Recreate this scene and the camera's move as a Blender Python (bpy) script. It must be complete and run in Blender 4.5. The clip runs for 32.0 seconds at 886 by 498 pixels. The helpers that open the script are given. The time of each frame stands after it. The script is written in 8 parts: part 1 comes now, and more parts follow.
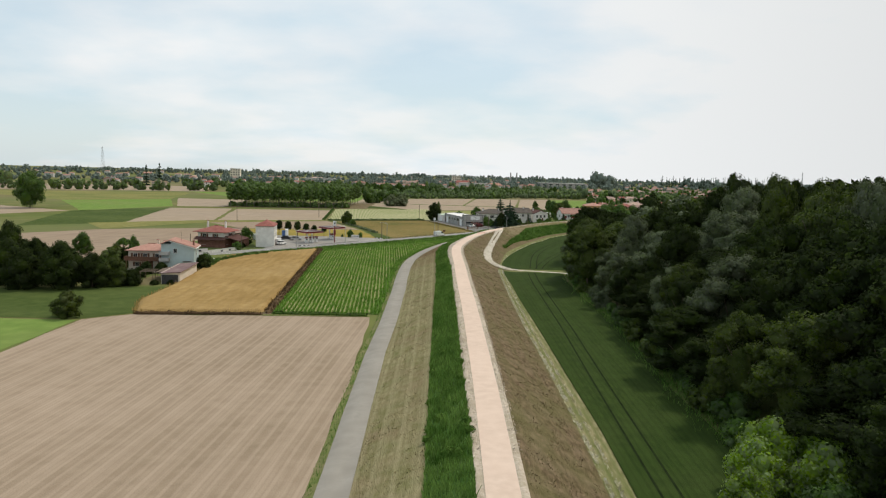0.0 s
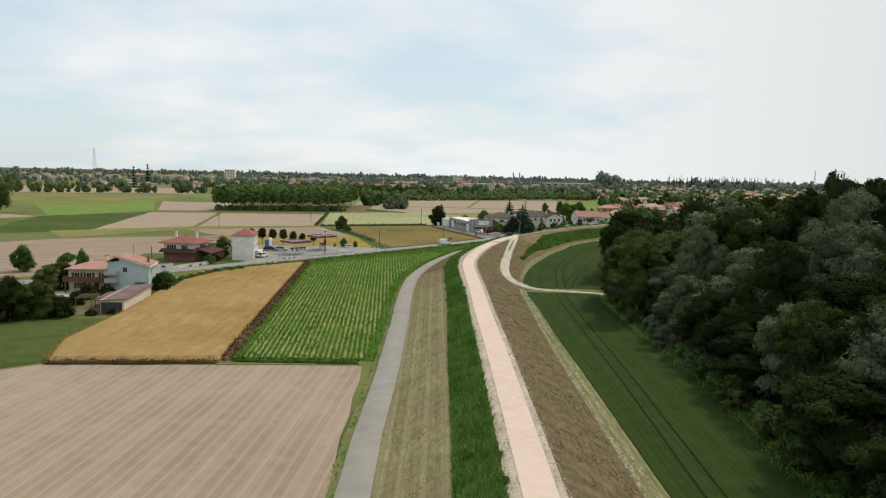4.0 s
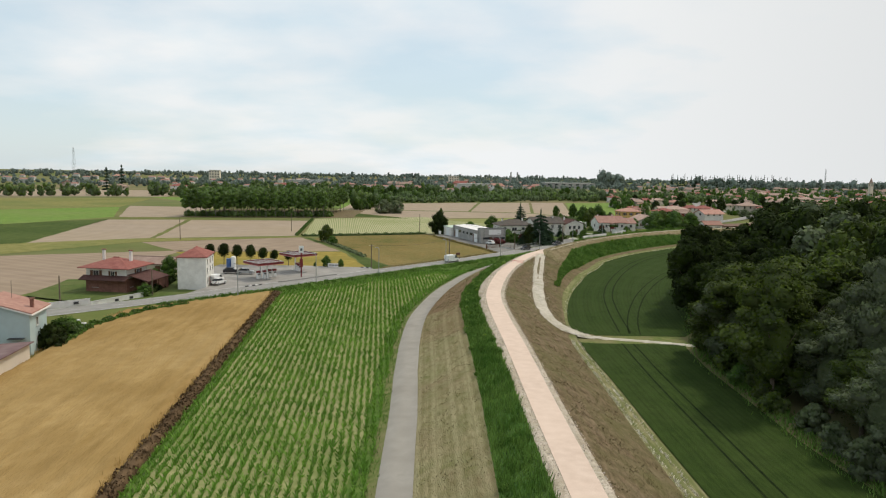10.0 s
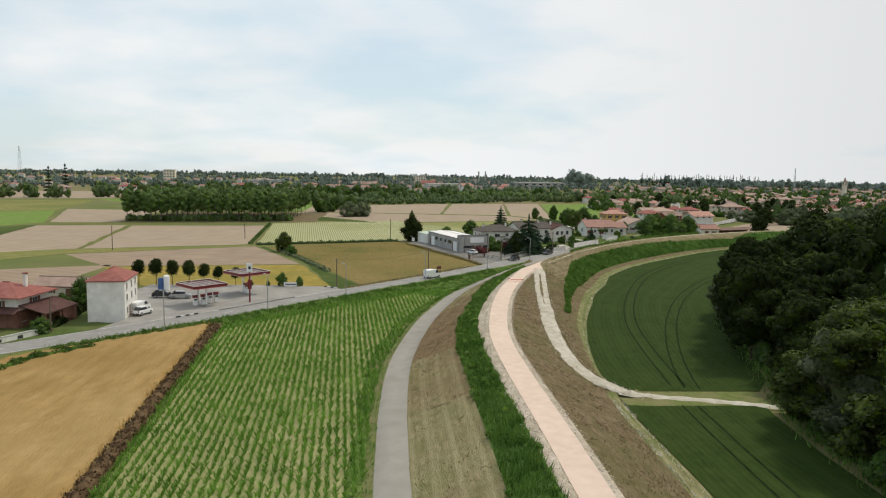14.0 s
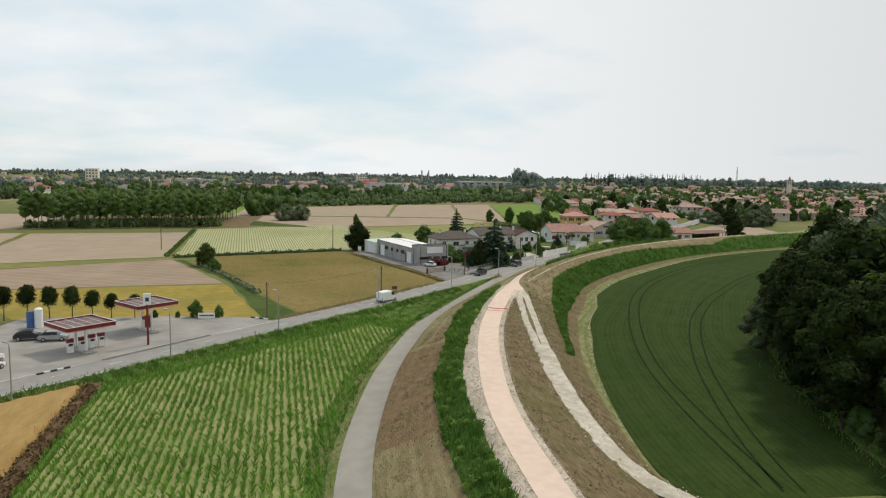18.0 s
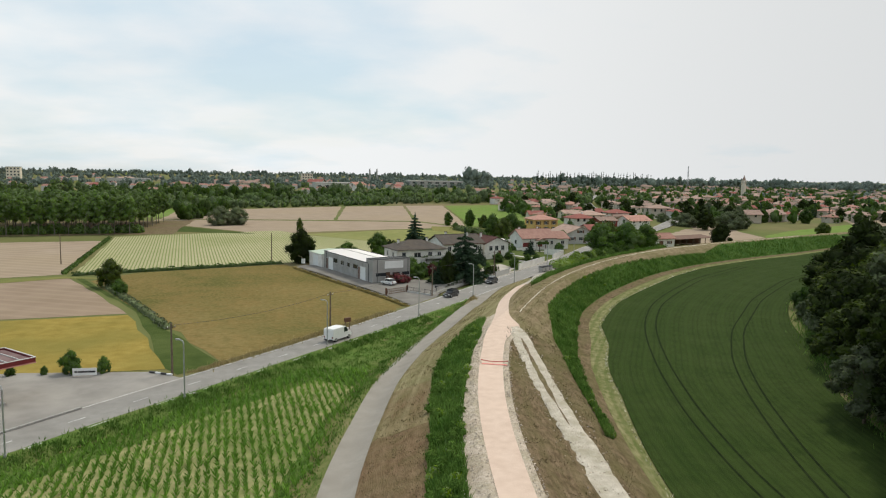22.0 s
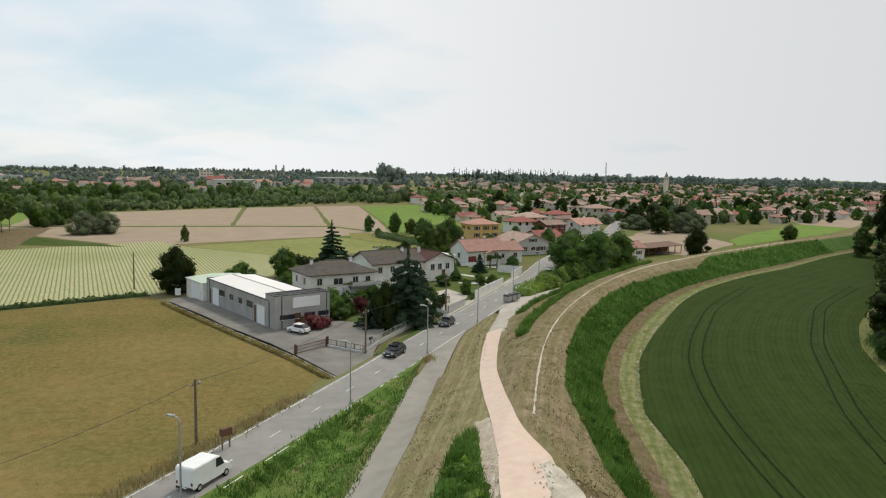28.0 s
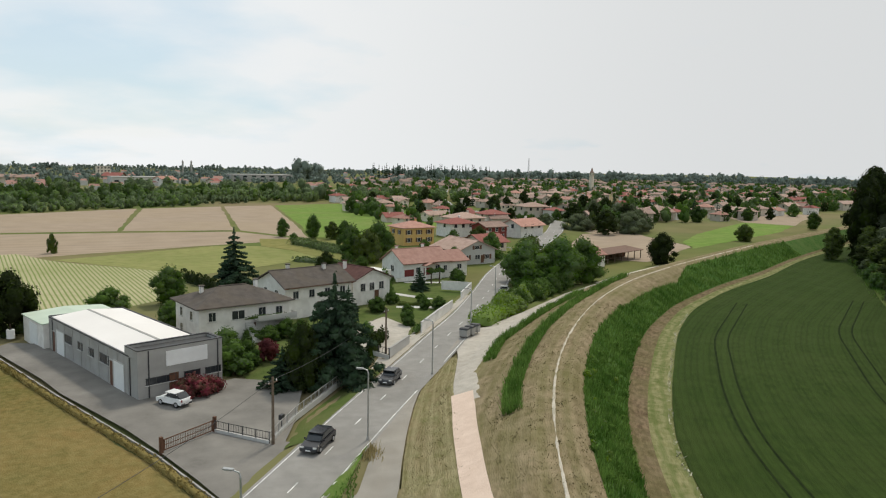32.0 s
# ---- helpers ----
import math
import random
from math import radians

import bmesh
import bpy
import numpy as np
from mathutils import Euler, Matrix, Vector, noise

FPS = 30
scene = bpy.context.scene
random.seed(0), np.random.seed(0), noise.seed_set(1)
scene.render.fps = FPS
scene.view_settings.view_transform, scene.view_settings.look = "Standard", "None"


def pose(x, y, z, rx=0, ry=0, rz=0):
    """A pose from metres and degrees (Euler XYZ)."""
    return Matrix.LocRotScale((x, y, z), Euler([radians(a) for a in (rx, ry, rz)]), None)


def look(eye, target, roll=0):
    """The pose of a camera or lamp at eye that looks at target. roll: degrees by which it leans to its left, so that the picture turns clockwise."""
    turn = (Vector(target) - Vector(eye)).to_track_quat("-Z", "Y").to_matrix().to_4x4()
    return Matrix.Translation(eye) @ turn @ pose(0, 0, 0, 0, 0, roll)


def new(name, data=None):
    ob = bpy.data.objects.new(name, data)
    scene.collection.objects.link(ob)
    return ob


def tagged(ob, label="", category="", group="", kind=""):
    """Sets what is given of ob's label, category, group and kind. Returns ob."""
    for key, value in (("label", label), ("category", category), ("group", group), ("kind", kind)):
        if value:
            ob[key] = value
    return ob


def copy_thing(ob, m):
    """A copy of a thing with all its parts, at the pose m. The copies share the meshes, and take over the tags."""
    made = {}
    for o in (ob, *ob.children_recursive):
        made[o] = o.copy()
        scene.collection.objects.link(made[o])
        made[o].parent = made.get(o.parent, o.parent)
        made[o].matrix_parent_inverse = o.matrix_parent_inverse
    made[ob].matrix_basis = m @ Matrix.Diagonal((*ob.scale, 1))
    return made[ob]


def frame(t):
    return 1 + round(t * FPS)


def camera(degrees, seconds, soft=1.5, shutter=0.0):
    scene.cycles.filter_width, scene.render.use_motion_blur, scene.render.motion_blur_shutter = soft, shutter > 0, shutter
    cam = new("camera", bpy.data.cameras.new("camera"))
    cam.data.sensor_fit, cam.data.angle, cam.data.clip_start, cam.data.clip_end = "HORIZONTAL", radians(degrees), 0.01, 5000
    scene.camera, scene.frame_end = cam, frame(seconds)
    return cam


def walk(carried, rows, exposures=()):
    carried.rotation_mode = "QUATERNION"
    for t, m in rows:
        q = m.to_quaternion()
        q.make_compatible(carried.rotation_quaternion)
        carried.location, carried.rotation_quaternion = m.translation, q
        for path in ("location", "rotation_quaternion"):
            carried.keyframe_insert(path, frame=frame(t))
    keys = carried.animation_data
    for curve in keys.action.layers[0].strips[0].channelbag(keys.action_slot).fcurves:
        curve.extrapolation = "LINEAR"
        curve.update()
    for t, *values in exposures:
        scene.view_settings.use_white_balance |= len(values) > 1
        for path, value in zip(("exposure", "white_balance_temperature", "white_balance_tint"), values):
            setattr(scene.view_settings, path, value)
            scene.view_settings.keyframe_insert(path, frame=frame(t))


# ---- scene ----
cam = camera(62.2, 32.0, soft=1.15)
PATH = [
    (0, (7.599, -2.514, 30.281), (7.572, -0.527, 30.055), 1.5),
    (1, (6.555, 7.011, 30.031), (6.53, 8.998, 29.805), 1.5),
    (2, (5.791, 16.304, 29.87), (5.766, 18.291, 29.645), 1.4),
    (3, (5.162, 25.402, 29.768), (5.137, 27.389, 29.543), 1.4),
    (3.5, (4.865, 29.888, 29.732), (4.84, 31.875, 29.507), 1.3),
    (5.5, (3.592, 47.5, 29.638), (3.565, 49.488, 29.413), 1.2),
    (6, (3.227, 51.838, 29.619), (3.2, 53.825, 29.394), 1.2),
    (7, (2.428, 60.455, 29.58), (2.402, 62.442, 29.355), 1.2),
    (8, (1.541, 69.013, 29.536), (1.515, 71.0, 29.311), 1.1),
    (9, (0.582, 77.532, 29.483), (0.564, 79.519, 29.258), 1.1),
    (10, (-0.422, 86.027, 29.423), (-0.428, 88.014, 29.197), 1.0),
    (11, (-1.437, 94.513, 29.355), (-1.438, 96.5, 29.129), 1.0),
    (12, (-2.428, 103.001, 29.281), (-2.401, 104.988, 29.056), 1.0),
    (13, (-3.358, 111.503, 29.205), (-3.298, 113.489, 28.979), 1.0),
    (14, (-4.193, 120.024, 29.128), (-4.102, 122.009, 28.902), 1.0),
    (14.5, (-4.565, 124.294, 29.089), (-4.451, 126.278, 28.863), 1.0),
    (16.5, (-5.672, 141.449, 28.942), (-5.48, 143.427, 28.716), 1.0),
    (17, (-5.841, 145.757, 28.908), (-5.629, 147.733, 28.682), 1.0),
    (18, (-6.041, 154.398, 28.841), (-5.789, 156.369, 28.615), 1.0),
    (19, (-6.049, 163.069, 28.778), (-5.765, 165.036, 28.552), 1.0),
    (20, (-5.867, 171.769, 28.716), (-5.547, 173.731, 28.489), 1.0),
    (21, (-5.498, 180.494, 28.653), (-5.143, 182.449, 28.426), 1.0),
    (22, (-4.952, 189.239, 28.586), (-4.558, 191.187, 28.359), 1.1),
    (23, (-4.241, 197.998, 28.513), (-3.807, 199.937, 28.286), 1.1),
    (24, (-3.376, 206.765, 28.43), (-2.903, 208.695, 28.202), 1.1),
    (25, (-2.366, 215.532, 28.335), (-1.853, 217.451, 28.106), 1.2),
    (25.5, (-1.808, 219.913, 28.282), (-1.276, 221.827, 28.053), 1.2),
    (27.5, (0.794, 237.397, 28.034), (1.403, 239.288, 27.803), 1.2),
    (28, (1.549, 241.752, 27.963), (2.178, 243.637, 27.731), 1.2),
    (29, (3.218, 250.437, 27.815), (3.887, 252.307, 27.582), 1.3),
    (30, (5.15, 259.08, 27.664), (5.862, 260.934, 27.43), 1.2),
    (31, (7.434, 267.672, 27.521), (8.211, 269.5, 27.285), 1.2),
    (32, (10.19, 276.205, 27.402), (11.024, 278.007, 27.164), 1.2),
]
walk(cam, [(t, look(eye, target, roll)) for t, eye, target, roll in PATH])

# ---- light: hazy summer midday, thin bright overcast, sun ahead and to the right ----
SUN = Vector((0.62, 0.55, 1.15)).normalized()
world = bpy.data.worlds.new("sky")
scene.world = world
world.use_nodes = True
wn, wl = world.node_tree.nodes, world.node_tree.links
wn.clear()


def wnode(kind, **kw):
    n = wn.new(kind)
    for k, v in kw.items():
        n.inputs[k].default_value = v
    return n


w_co = wn.new("ShaderNodeTexCoord")
w_sep = wn.new("ShaderNodeSeparateXYZ")
wl.new(w_co.outputs["Generated"], w_sep.inputs[0])
w_add = wn.new("ShaderNodeMath")
w_add.operation, w_add.inputs[1].default_value = "ADD", 0.22
wl.new(w_sep.outputs["Z"], w_add.inputs[0])
w_max = wn.new("ShaderNodeMath")
w_max.operation, w_max.inputs[1].default_value = "MAXIMUM", 0.05
wl.new(w_add.outputs[0], w_max.inputs[0])
w_dx, w_dy = wn.new("ShaderNodeMath"), wn.new("ShaderNodeMath")
for n_, axis in ((w_dx, "X"), (w_dy, "Y")):
    n_.operation = "DIVIDE"
    wl.new(w_sep.outputs[axis], n_.inputs[0])
    wl.new(w_max.outputs[0], n_.inputs[1])
w_com = wn.new("ShaderNodeCombineXYZ")
wl.new(w_dx.outputs[0], w_com.inputs[0])
wl.new(w_dy.outputs[0], w_com.inputs[1])
w_map = wn.new("ShaderNodeMapping")
w_map.inputs["Location"].default_value = (2.9, 1.3, 0)
wl.new(w_com.outputs[0], w_map.inputs[0])
w_noise = wnode("ShaderNodeTexNoise", Scale=0.8, Detail=7.0, Roughness=0.5)
wl.new(w_map.outputs[0], w_noise.inputs["Vector"])
w_ramp = wn.new("ShaderNodeValToRGB")
w_ramp.color_ramp.elements[0].position, w_ramp.color_ramp.elements[0].color = 0.30, (0.70, 0.70, 0.70, 1)
w_ramp.color_ramp.elements[1].position, w_ramp.color_ramp.elements[1].color = 0.58, (1, 1, 1, 1)
w_west = wn.new("ShaderNodeMath")
w_west.operation, w_west.inputs[1].default_value = "MULTIPLY_ADD", 0.34
wl.new(w_sep.outputs["X"], w_west.inputs[0])
wl.new(w_noise.outputs["Fac"], w_west.inputs[2])
wl.new(w_west.outputs[0], w_ramp.inputs[0])
w_n2 = wnode("ShaderNodeTexNoise", Scale=1.9, Detail=6.0, Roughness=0.5)
wl.new(w_com.outputs[0], w_n2.inputs["Vector"])
w_tone = wn.new("ShaderNodeValToRGB")
w_tone.color_ramp.elements[0].position, w_tone.color_ramp.elements[0].color = 0.40, (0.70, 0.825, 0.89, 1)
w_tone.color_ramp.elements[1].position, w_tone.color_ramp.elements[1].color = 0.56, (0.89, 0.91, 0.915, 1)
w_t2 = wn.new("ShaderNodeMath")
w_t2.operation, w_t2.inputs[1].default_value = "MULTIPLY_ADD", 0.45
wl.new(w_n2.outputs["Fac"], w_t2.inputs[0])
w_t3 = wn.new("ShaderNodeMath")
w_t3.operation, w_t3.inputs[1].default_value, w_t3.inputs[2].default_value = "MULTIPLY_ADD", 0.6, 0.0
wl.new(w_west.outputs[0], w_t3.inputs[0])
wl.new(w_t3.outputs[0], w_t2.inputs[2])
wl.new(w_t2.outputs[0], w_tone.inputs[0])
w_sky = wn.new("ShaderNodeTexSky")
w_sky.sky_type, w_sky.sun_disc = "NISHITA", False
w_sky.sun_elevation, w_sky.sun_rotation = math.asin(SUN.z), math.atan2(SUN.x, SUN.y)
w_sky.air_density, w_sky.dust_density = 1.0, 0.4
w_blue = wnode("ShaderNodeBackground", Strength=0.10)
wl.new(w_sky.outputs[0], w_blue.inputs[0])
w_cloud = wnode("ShaderNodeBackground", Strength=0.99)
wl.new(w_tone.outputs[0], w_cloud.inputs[0])
w_east = wn.new("ShaderNodeMapRange")
w_east.inputs[1].default_value, w_east.inputs[2].default_value, w_east.inputs[3].default_value, w_east.inputs[4].default_value = -0.05, 0.9, 1.0, 0.77
w_east.interpolation_type = "SMOOTHSTEP"
wl.new(w_sep.outputs["X"], w_east.inputs[0])
wl.new(w_east.outputs[0], w_cloud.inputs["Strength"])
w_mix = wn.new("ShaderNodeMixShader")
wl.new(w_ramp.outputs[0], w_mix.inputs[0])
wl.new(w_blue.outputs[0], w_mix.inputs[1])
wl.new(w_cloud.outputs[0], w_mix.inputs[2])
w_out = wn.new("ShaderNodeOutputWorld")
wl.new(w_mix.outputs[0], w_out.inputs[0])
sun = new("sun", bpy.data.lights.new("sun", "SUN"))
sun.data.energy, sun.data.angle, sun.data.color = 2.15, radians(8), (1.0, 0.93, 0.79)
sun.matrix_world = look(SUN * 300, (0, 0, 0))
scene.view_settings.exposure = 0.0

# ---- materials ----


def mat(name, a, b, scale=1.0, rough=0.9, bump=0.0, bscale=None, big=None, rnd=0.0, metal=0.0, spec=0.25,
        island=0.0, stretch=None, stripe=None, trans=0.0, detail=4.0, uv=False):
    """a and b: the two colours of the grain; big: (scale, colour, share) of large patches; stripe: (angle, spacing, colour, share)."""
    m = bpy.data.materials.new(name)
    m.use_nodes = True
    n, l = m.node_tree.nodes, m.node_tree.links
    p = n["Principled BSDF"]
    p.inputs["Roughness"].default_value, p.inputs["Metallic"].default_value = rough, metal
    p.inputs["Specular IOR Level"].default_value = spec
    co = n.new("ShaderNodeTexCoord")
    plain = co.outputs["UV" if uv else "Object"]
    vec = plain
    if rough >= 0.9 and spec == 0.25:
        p.inputs["Specular IOR Level"].default_value = 0.04
    if stretch:
        mp = n.new("ShaderNodeMapping")
        mp.inputs["Rotation"].default_value[2] = radians(stretch[0])
        mp.inputs["Scale"].default_value = (stretch[1], stretch[2], 1)
        l.new(vec, mp.inputs[0])
        vec = mp.outputs[0]
    tx = n.new("ShaderNodeTexNoise")
    tx.inputs["Scale"].default_value, tx.inputs["Detail"].default_value = scale, detail
    l.new(vec, tx.inputs["Vector"])
    rp = n.new("ShaderNodeValToRGB")
    rp.color_ramp.elements[0].position, rp.color_ramp.elements[0].color = 0.3, (*a, 1)
    rp.color_ramp.elements[1].position, rp.color_ramp.elements[1].color = 0.7, (*b, 1)
    l.new(tx.outputs["Fac"], rp.inputs[0])
    col = rp.outputs[0]

    def over(col, fac, colour):
        mx = n.new("ShaderNodeMix")
        mx.data_type = "RGBA"
        l.new(fac, mx.inputs[0])
        l.new(col, mx.inputs[6])
        mx.inputs[7].default_value = (*colour, 1)
        return mx.outputs[2]

    if big:
        for sc, colour, share in (big if isinstance(big, list) else [big]):
            t2 = n.new("ShaderNodeTexNoise")
            t2.inputs["Scale"].default_value, t2.inputs["Detail"].default_value = sc, 3
            l.new(plain, t2.inputs["Vector"])
            r2 = n.new("ShaderNodeMapRange")
            r2.inputs[1].default_value, r2.inputs[2].default_value, r2.inputs[4].default_value = 0.42, 0.66, share
            l.new(t2.outputs["Fac"], r2.inputs[0])
            col = over(col, r2.outputs[0], colour)
    if stripe:
        for ang, gap, colour, share in (stripe if isinstance(stripe, list) else [stripe]):
            mp = n.new("ShaderNodeMapping")
            mp.inputs["Rotation"].default_value[2] = radians(ang)
            l.new(plain, mp.inputs[0])
            wv = n.new("ShaderNodeTexWave")
            wv.inputs["Scale"].default_value = math.pi / 10 / gap
            wv.inputs["Distortion"].default_value, wv.inputs["Detail"].default_value = 1.1, 3
            wv.inputs["Detail Scale"].default_value = 0.6
            l.new(mp.outputs[0], wv.inputs["Vector"])
            r2 = n.new("ShaderNodeMapRange")
            r2.inputs[1].default_value, r2.inputs[2].default_value, r2.inputs[4].default_value = 0.5, 0.95, share
            l.new(wv.outputs["Fac"], r2.inputs[0])
            col = over(col, r2.outputs[0], colour)
    if rnd or island:
        hs = n.new("ShaderNodeHueSaturation")
        src = n.new("ShaderNodeObjectInfo").outputs["Random"] if rnd else n.new("ShaderNodeNewGeometry").outputs["Random Per Island"]
        r3 = n.new("ShaderNodeMapRange")
        k = rnd or island
        r3.inputs[3].default_value, r3.inputs[4].default_value = 1 - k, 1 + k
        l.new(src, r3.inputs[0])
        l.new(r3.outputs[0], hs.inputs["Value"])
        if rnd and island:
            g2 = n.new("ShaderNodeNewGeometry").outputs["Random Per Island"]
            r4 = n.new("ShaderNodeMapRange")
            r4.inputs[3].default_value, r4.inputs[4].default_value = 1 - island, 1 + island
            l.new(g2, r4.inputs[0])
            l.new(r4.outputs[0], hs.inputs["Saturation"])
        l.new(col, hs.inputs["Color"])
        col = hs.outputs[0]
    l.new(col, p.inputs["Base Color"])
    if bump:
        tb = n.new("ShaderNodeTexNoise")
        tb.inputs["Scale"].default_value, tb.inputs["Detail"].default_value = bscale or scale * 4, 5
        l.new(vec, tb.inputs["Vector"])
        bp = n.new("ShaderNodeBump")
        bp.inputs["Strength"].default_value, bp.inputs["Distance"].default_value = min(bump, 1), 0.15
        l.new(tb.outputs["Fac"], bp.inputs["Height"])
        l.new(bp.outputs[0], p.inputs["Normal"])
    if trans:
        tr = n.new("ShaderNodeBsdfTranslucent")
        l.new(col, tr.inputs[0])
        ms = n.new("ShaderNodeMixShader")
        ms.inputs[0].default_value = trans
        l.new(p.outputs[0], ms.inputs[1])
        l.new(tr.outputs[0], ms.inputs[2])
        l.new(ms.outputs[0], n["Material Output"].inputs[0])
    return m


M_LAND = mat("open_land", (0.10, 0.115, 0.035), (0.17, 0.17, 0.06), 0.05, 1, 0.5, 1.5, [(0.004, (0.24, 0.18, 0.12), 0.8), (0.011, (0.10, 0.15, 0.04), 0.7)])
M_ASPHALT = mat("worn_asphalt", (0.27, 0.248, 0.215), (0.34, 0.315, 0.275), 0.6, 0.9, 0.3, 30, [(0.15, (0.33, 0.305, 0.268), 0.6), (1.2, (0.24, 0.222, 0.195), 0.35)])
M_ROAD = mat("grey_asphalt", (0.225, 0.215, 0.198), (0.285, 0.272, 0.25), 0.5, 0.88, 0.25, 30, [(0.1, (0.31, 0.297, 0.278), 0.5), (0.9, (0.20, 0.192, 0.177), 0.35)])
M_PAVED = mat("paved_yard", (0.255, 0.238, 0.215), (0.33, 0.31, 0.282), 0.3, 0.88, 0.2, 20, [(0.12, (0.20, 0.19, 0.175), 0.6), (0.5, (0.36, 0.335, 0.305), 0.35)])
M_YARD = mat("stained_asphalt_yard", (0.165, 0.155, 0.14), (0.225, 0.212, 0.192), 0.4, 0.9, 0.2, 20, [(0.11, (0.27, 0.255, 0.23), 0.75), (0.35, (0.14, 0.132, 0.12), 0.5), (2.0, (0.21, 0.198, 0.178), 0.4)])
M_PALEGREEN = mat("yellow_green_grass", (0.19, 0.205, 0.07), (0.27, 0.27, 0.105), 0.4, 1, 0.6, 4, [(0.04, (0.16, 0.19, 0.06), 0.6), (0.25, (0.25, 0.24, 0.10), 0.5)])
M_STUBBLE = mat("mown_stubble", (0.13, 0.11, 0.048), (0.30, 0.245, 0.14), 0.2, 0.95, island=0.45, trans=0.15)
M_TILEPINK = mat("pinkish_roof_tiles", (0.32, 0.185, 0.15), (0.42, 0.255, 0.21), 0.8, 0.9, 0.5, 4, [(0.25, (0.38, 0.22, 0.18), 0.6), (1.5, (0.27, 0.16, 0.13), 0.4)])
M_TILEMAROON = mat("maroon_roof_tiles", (0.085, 0.046, 0.042), (0.135, 0.072, 0.064), 0.8, 0.9, 0.5, 4, [(0.3, (0.13, 0.076, 0.066), 0.6), (1.5, (0.08, 0.044, 0.038), 0.4)])
M_TILERED = mat("red_roof_tiles", (0.25, 0.095, 0.08), (0.34, 0.14, 0.118), 0.8, 0.9, 0.5, 4, [(0.3, (0.30, 0.13, 0.11), 0.6), (1.5, (0.21, 0.085, 0.07), 0.4)])
M_PINK = mat("pink_gravel", (0.60, 0.46, 0.37), (0.68, 0.54, 0.445), 0.9, 0.95, 0.3, 25, (0.12, (0.70, 0.55, 0.45), 0.5))
M_STONES = mat("pale_rubble", (0.43, 0.36, 0.285), (0.65, 0.565, 0.47), 3.0, 1, 1, 7, [(0.6, (0.26, 0.24, 0.13), 0.4), (0.2, (0.36, 0.29, 0.21), 0.5)])
M_GRAVEL = mat("pale_grey_gravel", (0.40, 0.365, 0.315), (0.50, 0.46, 0.40), 0.9, 1, 0.4, 14, [(0.3, (0.34, 0.31, 0.265), 0.5), (1.3, (0.53, 0.49, 0.43), 0.4)])
M_TRACK = mat("pale_gravel_track", (0.46, 0.415, 0.34), (0.62, 0.57, 0.485), 1.2, 1, 0.6, 12, (0.5, (0.30, 0.27, 0.18), 0.5))
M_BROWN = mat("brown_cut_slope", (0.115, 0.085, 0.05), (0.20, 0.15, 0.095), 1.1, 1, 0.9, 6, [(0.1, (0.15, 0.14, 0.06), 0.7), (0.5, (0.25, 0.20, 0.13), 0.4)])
M_MOWN_L = mat("mown_dry_grass_rows", (0.165, 0.145, 0.066), (0.32, 0.275, 0.155), 1.8, 1, 0.9, 6,
               [(0.10, (0.20, 0.145, 0.085), 0.7), (0.3, (0.135, 0.145, 0.05), 0.55), (0.9, (0.29, 0.26, 0.15), 0.4)], stretch=(0, 1.2, 0.35), stripe=[(0, 2.0, (0.36, 0.32, 0.19), 0.32), (0, 0.75, (0.15, 0.135, 0.06), 0.3)], uv=True)
M_BROWN_L = mat("brown_cut_slope_rows", (0.078, 0.055, 0.031), (0.235, 0.172, 0.108), 1.9, 1, 0.9, 6,
                [(0.09, (0.125, 0.12, 0.048), 0.7), (0.35, (0.24, 0.185, 0.12), 0.45), (0.8, (0.085, 0.08, 0.032), 0.4)], stretch=(0, 1.2, 0.35), stripe=(0, 2.3, (0.13, 0.115, 0.052), 0.3), uv=True)
M_TOP_L = mat("dry_mown_levee_top", (0.15, 0.115, 0.065), (0.31, 0.245, 0.155), 1.7, 1, 0.9, 6,
              [(0.07, (0.155, 0.145, 0.06), 0.75), (0.3, (0.34, 0.275, 0.18), 0.45), (0.75, (0.11, 0.10, 0.042), 0.45)], stretch=(0, 1.2, 0.3), stripe=[(0, 2.6, (0.14, 0.135, 0.052), 0.3), (0, 1.1, (0.33, 0.265, 0.17), 0.2)], uv=True)
M_BERM_L = mat("pale_dry_strip_rows", (0.135, 0.135, 0.052), (0.34, 0.30, 0.175), 1.8, 1, 0.9, 5,
               [(0.2, (0.13, 0.15, 0.05), 0.7)], stretch=(0, 1.3, 0.22), stripe=(0, 1.1, (0.12, 0.14, 0.045), 0.6), uv=True)
M_MARGIN_L = mat("green_field_margin", (0.105, 0.125, 0.038), (0.27, 0.25, 0.125), 1.6, 1, 0.9, 5,
                 [(0.25, (0.10, 0.125, 0.036), 0.7), (0.9, (0.34, 0.31, 0.18), 0.4)], stretch=(0, 1.3, 0.25), stripe=(0, 1.4, (0.10, 0.13, 0.036), 0.5), uv=True)
M_DEADWEED = mat("dead_brown_weeds", (0.075, 0.048, 0.026), (0.15, 0.098, 0.054), 0.6, 0.95, island=0.35)
M_WEED = mat("leafy_weeds", (0.062, 0.13, 0.022), (0.135, 0.225, 0.046), 0.5, 0.92, island=0.35, trans=0.2)
M_CLOD = mat("brown_mown_clods", (0.125, 0.094, 0.054), (0.225, 0.17, 0.105), 0.6, 0.95, island=0.35)
M_STRAW = mat("bleached_straw", (0.50, 0.46, 0.35), (0.72, 0.68, 0.55), 0.5, 0.95, island=0.3, trans=0.1)
M_CRUMB = mat("pale_crumbled_stone", (0.42, 0.35, 0.28), (0.62, 0.54, 0.45), 1.5, 1, island=0.3)
